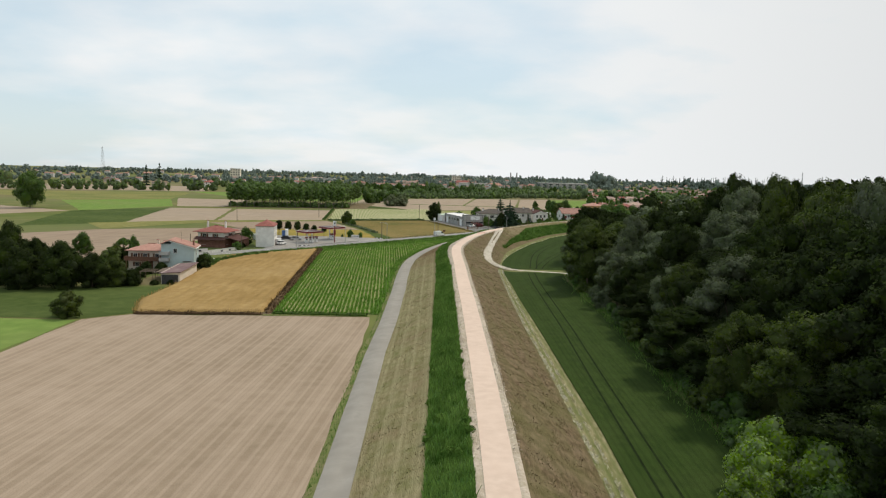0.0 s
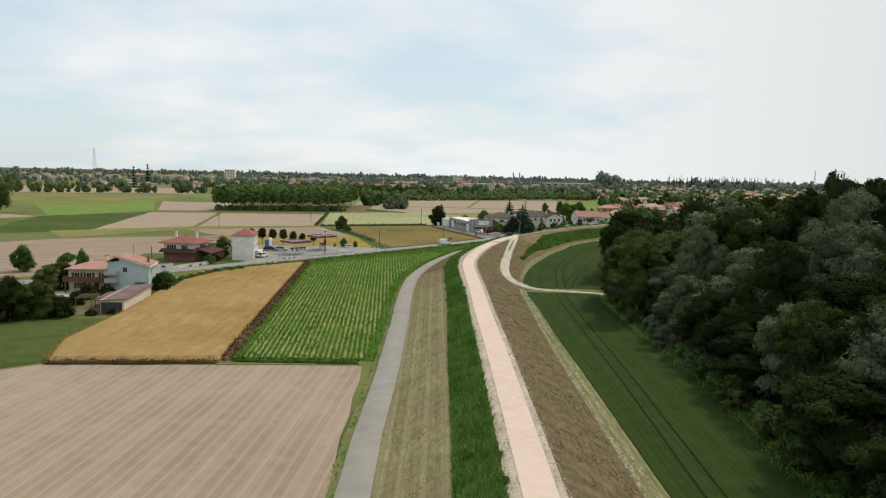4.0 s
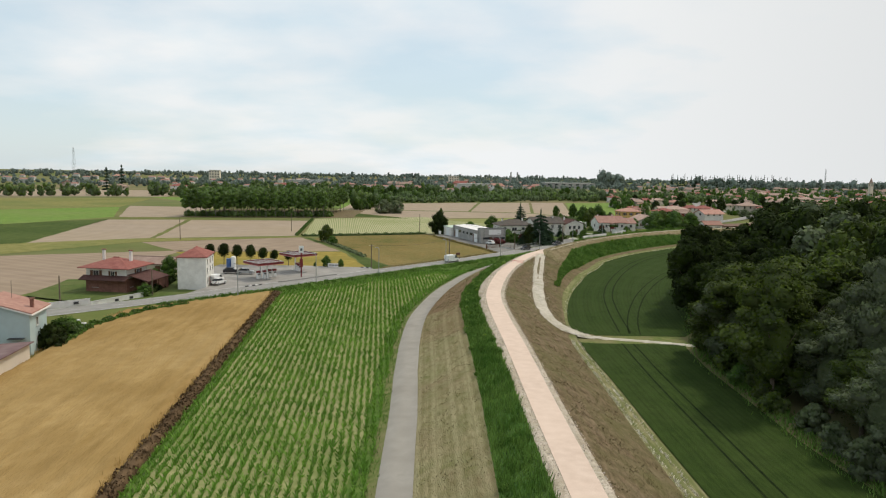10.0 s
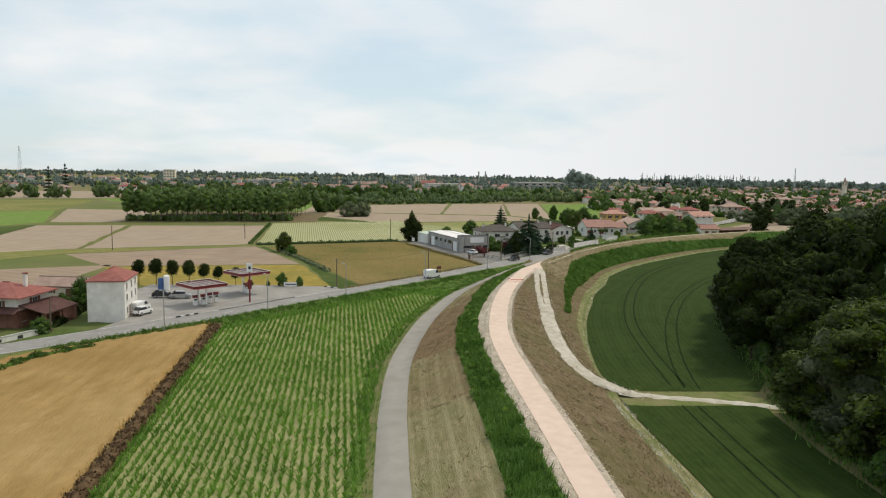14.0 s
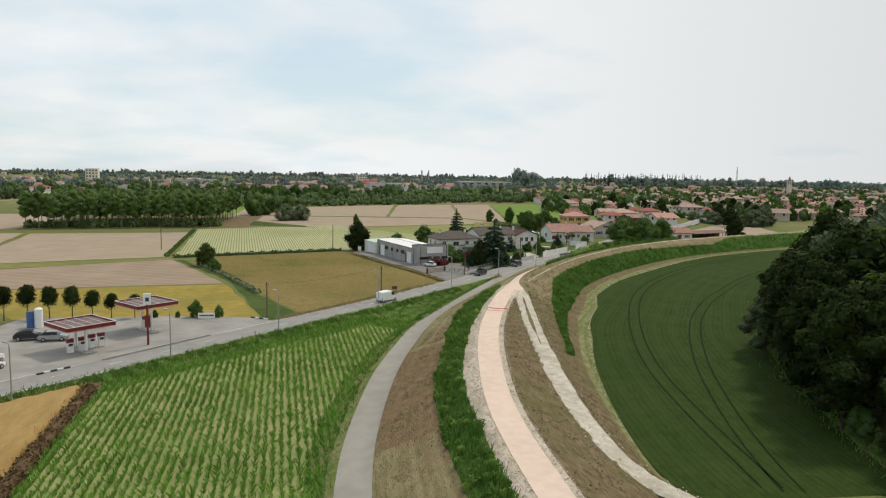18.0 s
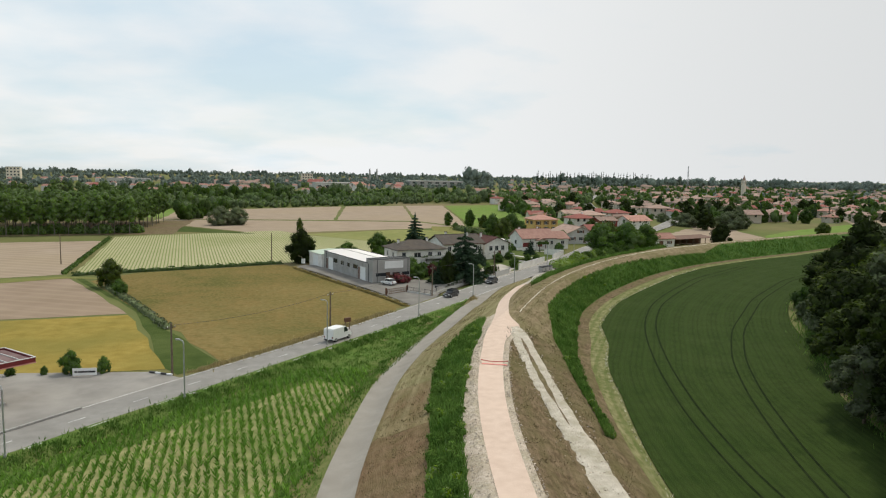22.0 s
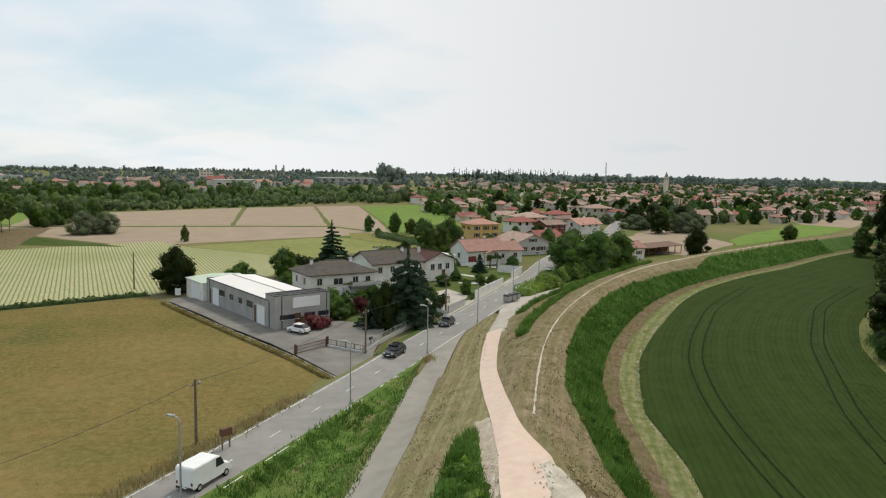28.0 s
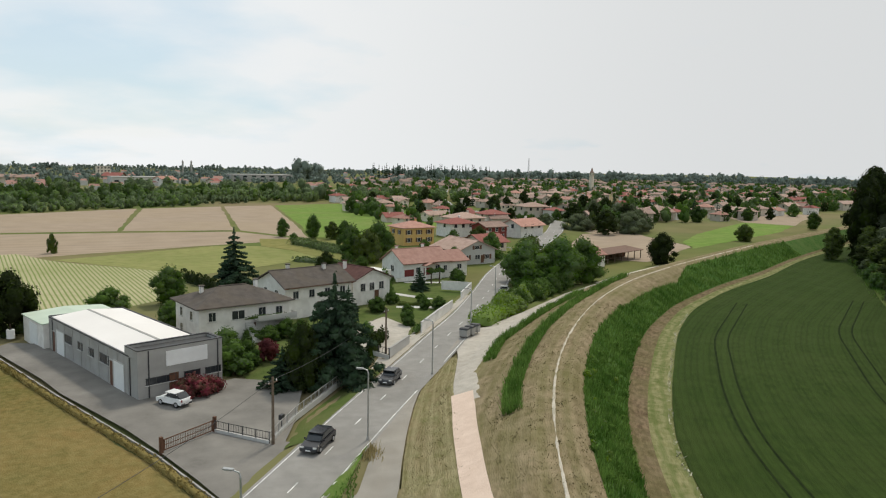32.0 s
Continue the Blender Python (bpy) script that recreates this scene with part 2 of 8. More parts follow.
M_MOWN_M = mat("mown_grass_browning", (0.155, 0.13, 0.062), (0.30, 0.245, 0.138), 1.8, 1, 0.9, 6,
               [(0.10, (0.175, 0.115, 0.065), 0.9), (0.3, (0.13, 0.135, 0.05), 0.4), (0.9, (0.25, 0.19, 0.115), 0.4)], stretch=(0, 1.2, 0.35), stripe=[(0, 2.0, (0.33, 0.28, 0.165), 0.28), (0, 0.75, (0.15, 0.13, 0.06), 0.25)], uv=True)
M_MOWN_B = mat("scorched_brown_mown_slope", (0.115, 0.078, 0.042), (0.225, 0.155, 0.092), 1.5, 1, 0.9, 6,
               [(0.10, (0.19, 0.115, 0.068), 0.7), (0.35, (0.12, 0.112, 0.045), 0.45), (0.9, (0.25, 0.18, 0.11), 0.4)], stretch=(0, 1.2, 0.4), uv=True)
M_VERGE = mat("green_verge", (0.10, 0.14, 0.035), (0.19, 0.20, 0.075), 1.3, 1, 0.8, 6, (0.2, (0.24, 0.20, 0.11), 0.6))
M_TALL = mat("tall_green_grass", (0.045, 0.105, 0.022), (0.09, 0.17, 0.04), 1.5, 0.95, 0.9, 5, (0.25, (0.13, 0.18, 0.06), 0.5))
M_BLADE = mat("grass_blades", (0.062, 0.138, 0.022), (0.18, 0.29, 0.068), 0.33, 0.92, island=0.35, trans=0.25)
M_DRYBLADE = mat("dry_grass_blades", (0.30, 0.24, 0.11), (0.42, 0.35, 0.18), 0.25, 0.9, island=0.3, trans=0.2)
M_HAYBLADE = mat("hay_blades", (0.17, 0.135, 0.042), (0.29, 0.23, 0.09), 0.08, 0.9, island=0.14, trans=0.2)
M_MAIZE = mat("maize_leaves", (0.105, 0.225, 0.027), (0.19, 0.338, 0.05), 0.15, 0.75, island=0.3, trans=0.3)
M_MAIZESOIL = mat("maize_field_soil", (0.20, 0.215, 0.08), (0.36, 0.34, 0.17), 0.7, 1, 0.6, 5, [(0.06, (0.14, 0.195, 0.05), 0.55), (0.02, (0.33, 0.30, 0.155), 0.5)])
M_SOIL = mat("harrowed_soil", (0.25, 0.192, 0.135), (0.32, 0.25, 0.18), 0.5, 1, 0.4, 5,
             [(0.03, (0.39, 0.305, 0.23), 0.7), (0.3, (0.27, 0.205, 0.145), 0.5)], stripe=[(2.5, 5.2, (0.42, 0.33, 0.25), 0.3), (2.5, 1.35, (0.42, 0.33, 0.25), 0.4), (2.5, 0.55, (0.27, 0.20, 0.14), 0.3)])
M_PLOUGH = mat("dull_brown_field", (0.255, 0.192, 0.14), (0.325, 0.25, 0.185), 0.12, 1, 0.3, 3, [(0.02, (0.285, 0.215, 0.15), 0.6), (0.1, (0.24, 0.185, 0.13), 0.4)], stripe=(-65, 4.0, (0.36, 0.28, 0.205), 0.3))
M_TAN = mat("dry_tan_field", (0.285, 0.225, 0.168), (0.35, 0.28, 0.213), 0.12, 1, 0.3, 3, [(0.02, (0.33, 0.262, 0.178), 0.6), (0.1, (0.285, 0.22, 0.155), 0.4)], stripe=(-65, 4.0, (0.44, 0.355, 0.27), 0.3))
M_WHEAT = mat("ripe_wheat", (0.25, 0.16, 0.058), (0.385, 0.26, 0.108), 0.8, 1, 0.9, 4,
              [(0.05, (0.22, 0.14, 0.05), 0.6), (0.02, (0.41, 0.29, 0.135), 0.6), (0.5, (0.28, 0.18, 0.068), 0.45)], stretch=(-5, 1.0, 0.22), stripe=(-5, 3.1, (0.34, 0.22, 0.08), 0.2))
M_WHEATBLADE = mat("wheat_stalks", (0.36, 0.24, 0.08), (0.52, 0.36, 0.15), 0.3, 0.9, island=0.3, trans=0.15)
M_YELLOW = mat("ripening_crop", (0.24, 0.18, 0.042), (0.34, 0.26, 0.07), 0.4, 1, 0.6, 3, (0.05, (0.19, 0.17, 0.045), 0.7))
M_HAY = mat("olive_hay_meadow", (0.105, 0.088, 0.026), (0.225, 0.172, 0.06), 2.2, 1, 1.0, 6, [(0.05, (0.095, 0.10, 0.026), 0.85), (0.022, (0.265, 0.195, 0.08), 0.65), (0.16, (0.22, 0.148, 0.054), 0.6), (0.6, (0.115, 0.106, 0.032), 0.5), (1.4, (0.28, 0.23, 0.10), 0.35)], detail=7.0)
M_OLIVE = mat("olive_grass", (0.17, 0.17, 0.055), (0.25, 0.225, 0.085), 0.3, 1, 0.7, 3, (0.03, (0.13, 0.16, 0.05), 0.7))
M_GREEN = mat("green_meadow", (0.045, 0.07, 0.018), (0.08, 0.108, 0.03), 0.4, 1, 0.7, 3, [(0.04, (0.10, 0.125, 0.04), 0.6), (0.3, (0.06, 0.085, 0.022), 0.5)])
M_LAWN = mat("house_lawn", (0.065, 0.095, 0.026), (0.11, 0.145, 0.042), 0.8, 1, 0.6, 5, [(0.12, (0.15, 0.15, 0.062), 0.6), (0.4, (0.07, 0.105, 0.03), 0.5)])
M_BRIGHT = mat("bright_green_crop", (0.12, 0.205, 0.04), (0.18, 0.265, 0.062), 0.3, 1, 0.5, 3, [(0.03, (0.19, 0.22, 0.075), 0.6), (0.2, (0.13, 0.185, 0.046), 0.5)])
M_PALE = mat("pale_striped_crop", (0.35, 0.33, 0.19), (0.45, 0.415, 0.26), 0.5, 1, 0.4, 4, [(0.02, (0.27, 0.28, 0.13), 0.7), (0.2, (0.38, 0.345, 0.215), 0.5)],
             stripe=(-8, 0.9, (0.15, 0.20, 0.055), 0.9))
M_CROP = mat("dark_green_cereal", (0.026, 0.047, 0.010), (0.045, 0.072, 0.016), 0.8, 0.95, 0.9, 4,
             [(0.03, (0.030, 0.055, 0.011), 0.7), (0.15, (0.052, 0.072, 0.020), 0.45), (0.45, (0.024, 0.040, 0.010), 0.4)], stretch=(28, 1.2, 0.3), stripe=(28, 0.9, (0.020, 0.034, 0.009), 0.14))
M_CROP_L = mat("dark_green_cereal_rows", (0.026, 0.047, 0.010), (0.046, 0.073, 0.016), 2.2, 0.95, 0.9, 8,
               [(0.03, (0.030, 0.055, 0.011), 0.7), (0.12, (0.052, 0.074, 0.020), 0.5), (0.5, (0.024, 0.040, 0.010), 0.4)], stretch=(0, 1.4, 0.22), stripe=[(0, 0.8, (0.019, 0.032, 0.008), 0.30), (0, 3.1, (0.048, 0.076, 0.018), 0.25)], uv=True)
M_TRAM = mat("crop_tramline", (0.009, 0.015, 0.005), (0.022, 0.033, 0.011), 1.0, 1)
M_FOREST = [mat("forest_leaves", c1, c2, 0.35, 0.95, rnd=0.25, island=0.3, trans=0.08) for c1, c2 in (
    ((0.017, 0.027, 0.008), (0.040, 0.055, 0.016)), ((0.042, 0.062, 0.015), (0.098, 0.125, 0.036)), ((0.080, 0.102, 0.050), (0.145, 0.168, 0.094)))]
M_LEAF = mat("garden_leaves", (0.056, 0.103, 0.026), (0.112, 0.172, 0.047), 0.3, 0.92, rnd=0.3, island=0.25, trans=0.25)
M_LIME = mat("lime_leaves", (0.14, 0.225, 0.033), (0.23, 0.325, 0.066), 0.3, 0.8, rnd=0.2, island=0.35, trans=0.3)
M_CONIFER = mat("conifer_needles", (0.026, 0.048, 0.028), (0.056, 0.088, 0.05), 0.3, 0.95, rnd=0.2, island=0.25, trans=0.1)
M_POPLAR = mat("poplar_leaves", (0.09, 0.152, 0.04), (0.165, 0.24, 0.07), 0.15, 0.85, rnd=0.2, island=0.3, trans=0.25)
M_OLEANDER = mat("oleander_blossom", (0.25, 0.022, 0.055), (0.05, 0.06, 0.025), 1.6, 0.8, island=0.5, trans=0.2)
M_MAPLE = mat("purple_leaves", (0.09, 0.018, 0.022), (0.14, 0.03, 0.03), 0.5, 0.8, island=0.3, trans=0.2)
# Distance haze is mixed into this leaf colour, paler and greyer than foliage.
M_HAZEWOOD = mat("haze_paled_woods", (0.15, 0.19, 0.165), (0.225, 0.27, 0.23), 0.01, 1, island=0.25, trans=0.2)
# Both grove greens are lifted; the lift stands in for mid-distance haze.
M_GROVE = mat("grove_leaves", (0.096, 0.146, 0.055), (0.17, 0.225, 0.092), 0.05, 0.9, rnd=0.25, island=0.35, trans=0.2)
M_HAZEGROVE = mat("haze_lifted_grove_leaves", (0.12, 0.165, 0.08), (0.195, 0.245, 0.125), 0.05, 0.9, island=0.35, trans=0.2)
M_LUSH = mat("lush_grass_bank", (0.07, 0.13, 0.026), (0.13, 0.20, 0.048), 0.9, 1, 0.8, 6, (0.2, (0.16, 0.18, 0.06), 0.6))
M_BARK = mat("bark", (0.09, 0.07, 0.05), (0.16, 0.13, 0.10), 2, 1, 0.8, 8)
M_PALEBARK = mat("poplar_bark", (0.13, 0.118, 0.095), (0.22, 0.20, 0.165), 1.5, 1, 0.5, 8)
M_TILE = mat("terracotta_tiles", (0.34, 0.185, 0.145), (0.45, 0.26, 0.21), 0.8, 0.9, 0.5, 4, [(0.25, (0.42, 0.25, 0.20), 0.6), (1.5, (0.29, 0.165, 0.13), 0.4)], rnd=0.18)
M_TILEOLD = mat("aged_roof_tiles", (0.29, 0.20, 0.165), (0.41, 0.295, 0.245), 0.8, 0.9, 0.5, 4, (0.3, (0.34, 0.25, 0.20), 0.6), rnd=0.25)
M_TILEGREY = mat("grey_brown_tiles", (0.085, 0.075, 0.068), (0.135, 0.118, 0.105), 0.9, 0.9, 0.5, 4, (0.3, (0.12, 0.10, 0.08), 0.6))
M_WHITE = mat("white_render", (0.74, 0.72, 0.68), (0.82, 0.80, 0.76), 0.6, 0.9, 0.1, 12, [(0.25, (0.60, 0.58, 0.54), 0.6), (1.1, (0.52, 0.49, 0.45), 0.35)])
M_CREAM = mat("cream_render", (0.58, 0.51, 0.42), (0.68, 0.60, 0.50), 0.4, 0.9, 0.1, 12, (0.2, (0.54, 0.49, 0.42), 0.5), rnd=0.2)
M_YELLOWWALL = mat("ochre_render", (0.62, 0.40, 0.14), (0.70, 0.47, 0.19), 0.4, 0.9, 0.1, 12, (0.25, (0.58, 0.38, 0.15), 0.5))
M_TOWNWALL = mat("weathered_town_render", (0.50, 0.44, 0.375), (0.66, 0.59, 0.51), 0.4, 0.9, 0.1, 12, (0.2, (0.55, 0.46, 0.37), 0.5), rnd=0.35)
M_REDWALL = mat("dark_red_render", (0.17, 0.042, 0.038), (0.22, 0.06, 0.052), 0.4, 0.9, 0.1, 12)
M_BLUEWALL = mat("pale_blue_render", (0.42, 0.52, 0.52), (0.49, 0.59, 0.585), 0.4, 0.9, 0.1, 12, [(0.2, (0.46, 0.53, 0.52), 0.6), (0.8, (0.36, 0.43, 0.43), 0.35)])
M_BRICKWALL = mat("brown_brick_face", (0.17, 0.085, 0.065), (0.26, 0.13, 0.10), 1.5, 0.9, 0.4, 8)
M_CONCRETE = mat("grey_concrete_panel", (0.33, 0.325, 0.305), (0.41, 0.40, 0.38), 0.5, 0.9, 0.15, 10, [(0.3, (0.29, 0.28, 0.265), 0.6), (1.4, (0.37, 0.36, 0.34), 0.4)])
M_CONCLIGHT = mat("light_concrete", (0.46, 0.45, 0.43), (0.58, 0.57, 0.55), 0.6, 0.9, 0.2, 10, (0.3, (0.40, 0.39, 0.36), 0.6))
M_ROOFWHITE = mat("white_roof_membrane", (0.74, 0.71, 0.68), (0.82, 0.79, 0.76), 0.3, 0.7, 0.05, 8, (0.15, (0.68, 0.65, 0.62), 0.6))
M_ROOFGREEN = mat("pale_green_sheet", (0.44, 0.52, 0.42), (0.52, 0.60, 0.49), 0.3, 0.6, 0.05, 8)
M_DARK = mat("dark_metal", (0.03, 0.03, 0.032), (0.055, 0.055, 0.055), 2, 0.6, spec=0.4)
M_STEEL = mat("galvanised_steel", (0.36, 0.37, 0.37), (0.46, 0.47, 0.47), 3, 0.45, metal=0.7)
M_GLASS = mat("window_glass", (0.02, 0.024, 0.028), (0.04, 0.046, 0.052), 0.7, 0.12, spec=0.6)
M_FRAME = mat("window_frame_paint", (0.60, 0.58, 0.54), (0.70, 0.68, 0.64), 2, 0.6)
M_SHUTTER = mat("brown_shutters", (0.10, 0.05, 0.03), (0.16, 0.08, 0.05), 2, 0.7)
M_DOORWHITE = mat("white_metal_door", (0.72, 0.73, 0.72), (0.78, 0.79, 0.78), 1, 0.5)
M_REDPAINT = mat("red_gloss_paint", (0.15, 0.014, 0.018), (0.20, 0.024, 0.028), 0.8, 0.4, spec=0.5, rnd=0.05)
M_PINKTRIM = mat("faded_pink_trim", (0.50, 0.22, 0.20), (0.60, 0.30, 0.27), 1, 0.5)
M_CANOPYROOF = mat("dusty_maroon_sheet", (0.13, 0.075, 0.075), (0.21, 0.14, 0.135), 0.6, 0.85, 0.1, 8, (0.5, (0.24, 0.18, 0.17), 0.5))
M_WHITEPAINT = mat("white_gloss_paint", (0.74, 0.74, 0.73), (0.82, 0.82, 0.81), 1, 0.35, spec=0.5)
M_BLUEPAINT = mat("blue_paint", (0.04, 0.10, 0.26), (0.07, 0.14, 0.33), 1, 0.4, spec=0.5)
M_BLACKPAINT = mat("black_car_paint", (0.012, 0.012, 0.014), (0.03, 0.03, 0.034), 1, 0.18, spec=0.6)
M_GREYPAINT = mat("dark_grey_car_paint", (0.035, 0.036, 0.038), (0.06, 0.061, 0.064), 1, 0.25, spec=0.6)
M_SILVER = mat("silver_car_paint", (0.38, 0.39, 0.40), (0.46, 0.47, 0.48), 1, 0.28, metal=0.5)
M_RUBBER = mat("tyre_rubber", (0.015, 0.015, 0.015), (0.03, 0.03, 0.03), 4, 0.9)
M_LINE = mat("road_paint", (0.62, 0.62, 0.60), (0.76, 0.76, 0.74), 2, 0.8, 0.2, 20, (0.8, (0.34, 0.34, 0.33), 0.7))
M_WOOD = mat("weathered_wood", (0.12, 0.09, 0.065), (0.21, 0.165, 0.125), 2, 0.95, 0.4, 10)
M_TAPE = mat("red_white_tape", (0.62, 0.16, 0.14), (0.72, 0.30, 0.26), 4, 0.7)
M_LAMP = mat("lamp_lens", (0.5, 0.5, 0.48), (0.6, 0.6, 0.58), 2, 0.3, spec=0.5)

# ---- mesh helpers ----


def mesh_of(name, verts, faces, material, smooth=False):
    me = bpy.data.meshes.new(name)
    me.from_pydata([tuple(v) for v in verts], [], faces)
    me.materials.append(material)
    if smooth:
        me.polygons.foreach_set("use_smooth", [True] * len(me.polygons))
    me.update()
    return me


def mesh_quads(name, quads, material):
    """quads: array n x 4 x 3, each a face of its own."""
    q = np.asarray(quads, dtype=np.float32)
    n = len(q)
    me = bpy.data.meshes.new(name)
    me.vertices.add(4 * n)
    me.vertices.foreach_set("co", q.reshape(-1))
    me.loops.add(4 * n)
    me.loops.foreach_set("vertex_index", np.arange(4 * n, dtype=np.int32))
    me.polygons.add(n)
    me.polygons.foreach_set("loop_start", np.arange(0, 4 * n, 4, dtype=np.int32))
    me.polygons.foreach_set("loop_total", np.full(n, 4, dtype=np.int32))
    me.materials.append(material)
    me.update(calc_edges=True)
    return me


def mesh_leaves(name, tris, core_v, core_f, material):
    """Loose triangles, and closed bodies of quads under them."""
    t_, cv, cf = np.asarray(tris, np.float32), np.asarray(core_v, np.float32), np.asarray(core_f, np.int32)
    n, k = len(t_), len(cf)
    me = bpy.data.meshes.new(name)
    me.vertices.add(3 * n + len(cv))
    me.vertices.foreach_set("co", np.r_[t_.reshape(-1), cv.reshape(-1)])
    me.loops.add(3 * n + 4 * k)
    me.loops.foreach_set("vertex_index", np.r_[np.arange(3 * n), cf.reshape(-1) + 3 * n].astype(np.int32))
    me.polygons.add(n + k)
    me.polygons.foreach_set("loop_start", np.r_[np.arange(n) * 3, 3 * n + np.arange(k) * 4].astype(np.int32))
    me.polygons.foreach_set("loop_total", np.r_[np.full(n, 3), np.full(k, 4)].astype(np.int32))
    me.polygons.foreach_set("use_smooth", np.r_[np.zeros(n), np.ones(k)].astype(bool))
    me.materials.append(material)
    me.update(calc_edges=True)
    return me


def thing(name, m, label="", category="", group="", kind=""):
    ob = new(name)
    ob.empty_display_size = 0.2
    ob.matrix_world = m
    return tagged(ob, label, category, group, kind)


def part(name, bm, material, parent, label=""):
    me = bm if isinstance(bm, bpy.types.Mesh) else bpy.data.meshes.new(name)
    if not isinstance(bm, bpy.types.Mesh):
        bm.normal_update()
        bm.to_mesh(me)
        bm.free()
        me.materials.append(material)
    ob = new(name, me)
    ob.parent = parent
    if label:
        ob["label"] = label
    return ob


def box(*specs, bevel=0.0):
    """A bmesh of boxes: each (x, y, z, sx, sy, sz[, turn in degrees]); z is the underside."""
    bm = bmesh.new()
    for x, y, z, sx, sy, sz, *rz in specs:
        r = bmesh.ops.create_cube(bm, size=1.0, matrix=pose(x, y, z + sz / 2, 0, 0, rz[0] if rz else 0) @ Matrix.Diagonal((sx, sy, sz, 1)))
        if bevel:
            edges = list({e for v in r["verts"] for e in v.link_edges})
            bmesh.ops.bevel(bm, geom=edges, offset=bevel, segments=2, affect="EDGES")
    return bm


def tube(pts, r0, r1=None, sides=8, bm=None):
    """A tapering tube along points."""
    bm = bm or bmesh.new()
    r1 = r0 if r1 is None else r1
    rings = []
    for i, p in enumerate(pts):
        p = Vector(p)
        way = (Vector(pts[min(i + 1, len(pts) - 1)]) - Vector(pts[max(i - 1, 0)])).normalized()
        u = way.orthogonal().normalized()
        v = way.cross(u)
        r = r0 + (r1 - r0) * i / max(1, len(pts) - 1)
        rings.append([bm.verts.new(p + r * (math.cos(a) * u + math.sin(a) * v)) for a in [2 * math.pi * k / sides for k in range(sides)]])
    for a, b in zip(rings, rings[1:]):
        for k in range(sides):
            bm.faces.new((a[k], a[(k + 1) % sides], b[(k + 1) % sides], b[k]))
    bm.faces.new(rings[0][::-1])
    bm.faces.new(rings[-1])
    return bm


def prism(profile, length, bevel=0.0):
    """A closed profile in x, z drawn out along y, centred."""
    bm = bmesh.new()
    a = [bm.verts.new((x, -length / 2, z)) for x, z in profile]
    b = [bm.verts.new((x, length / 2, z)) for x, z in profile]
    n = len(profile)
    bm.faces.new(a)
    bm.faces.new(b[::-1])
    for i in range(n):
        bm.faces.new((a[(i + 1) % n], a[i], b[i], b[(i + 1) % n]))
    bmesh.ops.recalc_face_normals(bm, faces=bm.faces)
    if bevel:
        bmesh.ops.bevel(bm, geom=list(bm.edges), offset=bevel, segments=2, affect="EDGES")
    return bm


# ---- the lie of the land ----
# The levee's crest, from behind the start to far on the right.
CREST = np.array([(12.6, -200), (12.2, 0), (12.0, 50), (11.8, 76), (11.3, 104), (10.7, 132), (9.9, 158), (9.4, 183), (8.6, 207), (8.6, 222), (10.3, 236),
                  (12.6, 250), (15.0, 261), (19.8, 278), (25.0, 291.5), (30.2, 300.5), (35, 310), (40.3, 320), (46.2, 330), (53, 340), (60.8, 350), (69.5, 360),
                  (84.5, 375), (103.5, 390), (131, 406), (183, 432), (260, 466), (360, 506), (520, 560), (800, 640)])


def prism_line(line, tall, thick=0.02):
    """An upright band along a line in x and z."""
    bm = bmesh.new()
    rows = [[bm.verts.new((x, sy * thick / 2, z + dz)) for sy, dz in ((-1, 0), (1, 0), (1, tall), (-1, tall))] for x, z in line]
    for a, b in zip(rows, rows[1:]):
        for k in range(4):
            bm.faces.new((a[k], b[k], b[(k + 1) % 4], a[(k + 1) % 4]))
    bm.faces.new(rows[0])
    bm.faces.new(rows[-1][::-1])
    bmesh.ops.recalc_face_normals(bm, faces=bm.faces)
    return bm


def smoothed(p, step, turns=2):
    p = np.asarray(p, float)
    s = np.r_[0, np.cumsum(np.hypot(*np.diff(p[:, :2], axis=0).T))]
    at = np.linspace(0, s[-1], max(2, int(s[-1] / step)))
    q = np.stack([np.interp(at, s, c) for c in p.T], 1)
    for _ in range(turns):
        w = max(1, int(6 / step))
        pad = np.pad(q, ((w, w), (0, 0)), mode="edge")
        k = np.ones(2 * w + 1) / (2 * w + 1)
        sm = np.stack([np.convolve(c, k, "valid") for c in pad.T], 1)
        sm[0], sm[-1] = q[0], q[-1]
        q = sm
    return q


SPINE = smoothed(CREST, 1.0)
S_AT = np.r_[0, np.cumsum(np.hypot(*np.diff(SPINE, axis=0).T))]
S_WAY = np.gradient(SPINE, axis=0)
S_WAY /= np.hypot(*S_WAY.T)[:, None]
S_RIGHT = np.stack([S_WAY[:, 1], -S_WAY[:, 0]], 1)


def along(xy):
    """Stations and offsets (to the right) of points from the crest."""
    xy = np.atleast_2d(np.asarray(xy, float))
    i = np.concatenate([np.argmin(((part_[:, None] - SPINE[None]) ** 2).sum(-1), 1) for part_ in np.array_split(xy, max(1, len(xy) // 4000))])
    off = xy - SPINE[i]
    return S_AT[i] + (off * S_WAY[i]).sum(1), (off * S_RIGHT[i]).sum(1)


def line_of(*pts):
    """An offset from the crest as a function of the station, from places on the ground."""
    s, d = along(pts)
    o = np.argsort(s)
    return lambda at: np.interp(at, s[o], d[o])


def place(s, d):
    i = np.clip(np.searchsorted(S_AT, s), 1, len(S_AT) - 1)
    f = np.clip((s - S_AT[i - 1]) / (S_AT[i] - S_AT[i - 1]), 0, 1)[:, None]
    return SPINE[i - 1] * (1 - f) + SPINE[i] * f + (S_RIGHT[i - 1] * (1 - f) + S_RIGHT[i] * f) * np.asarray(d)[:, None]


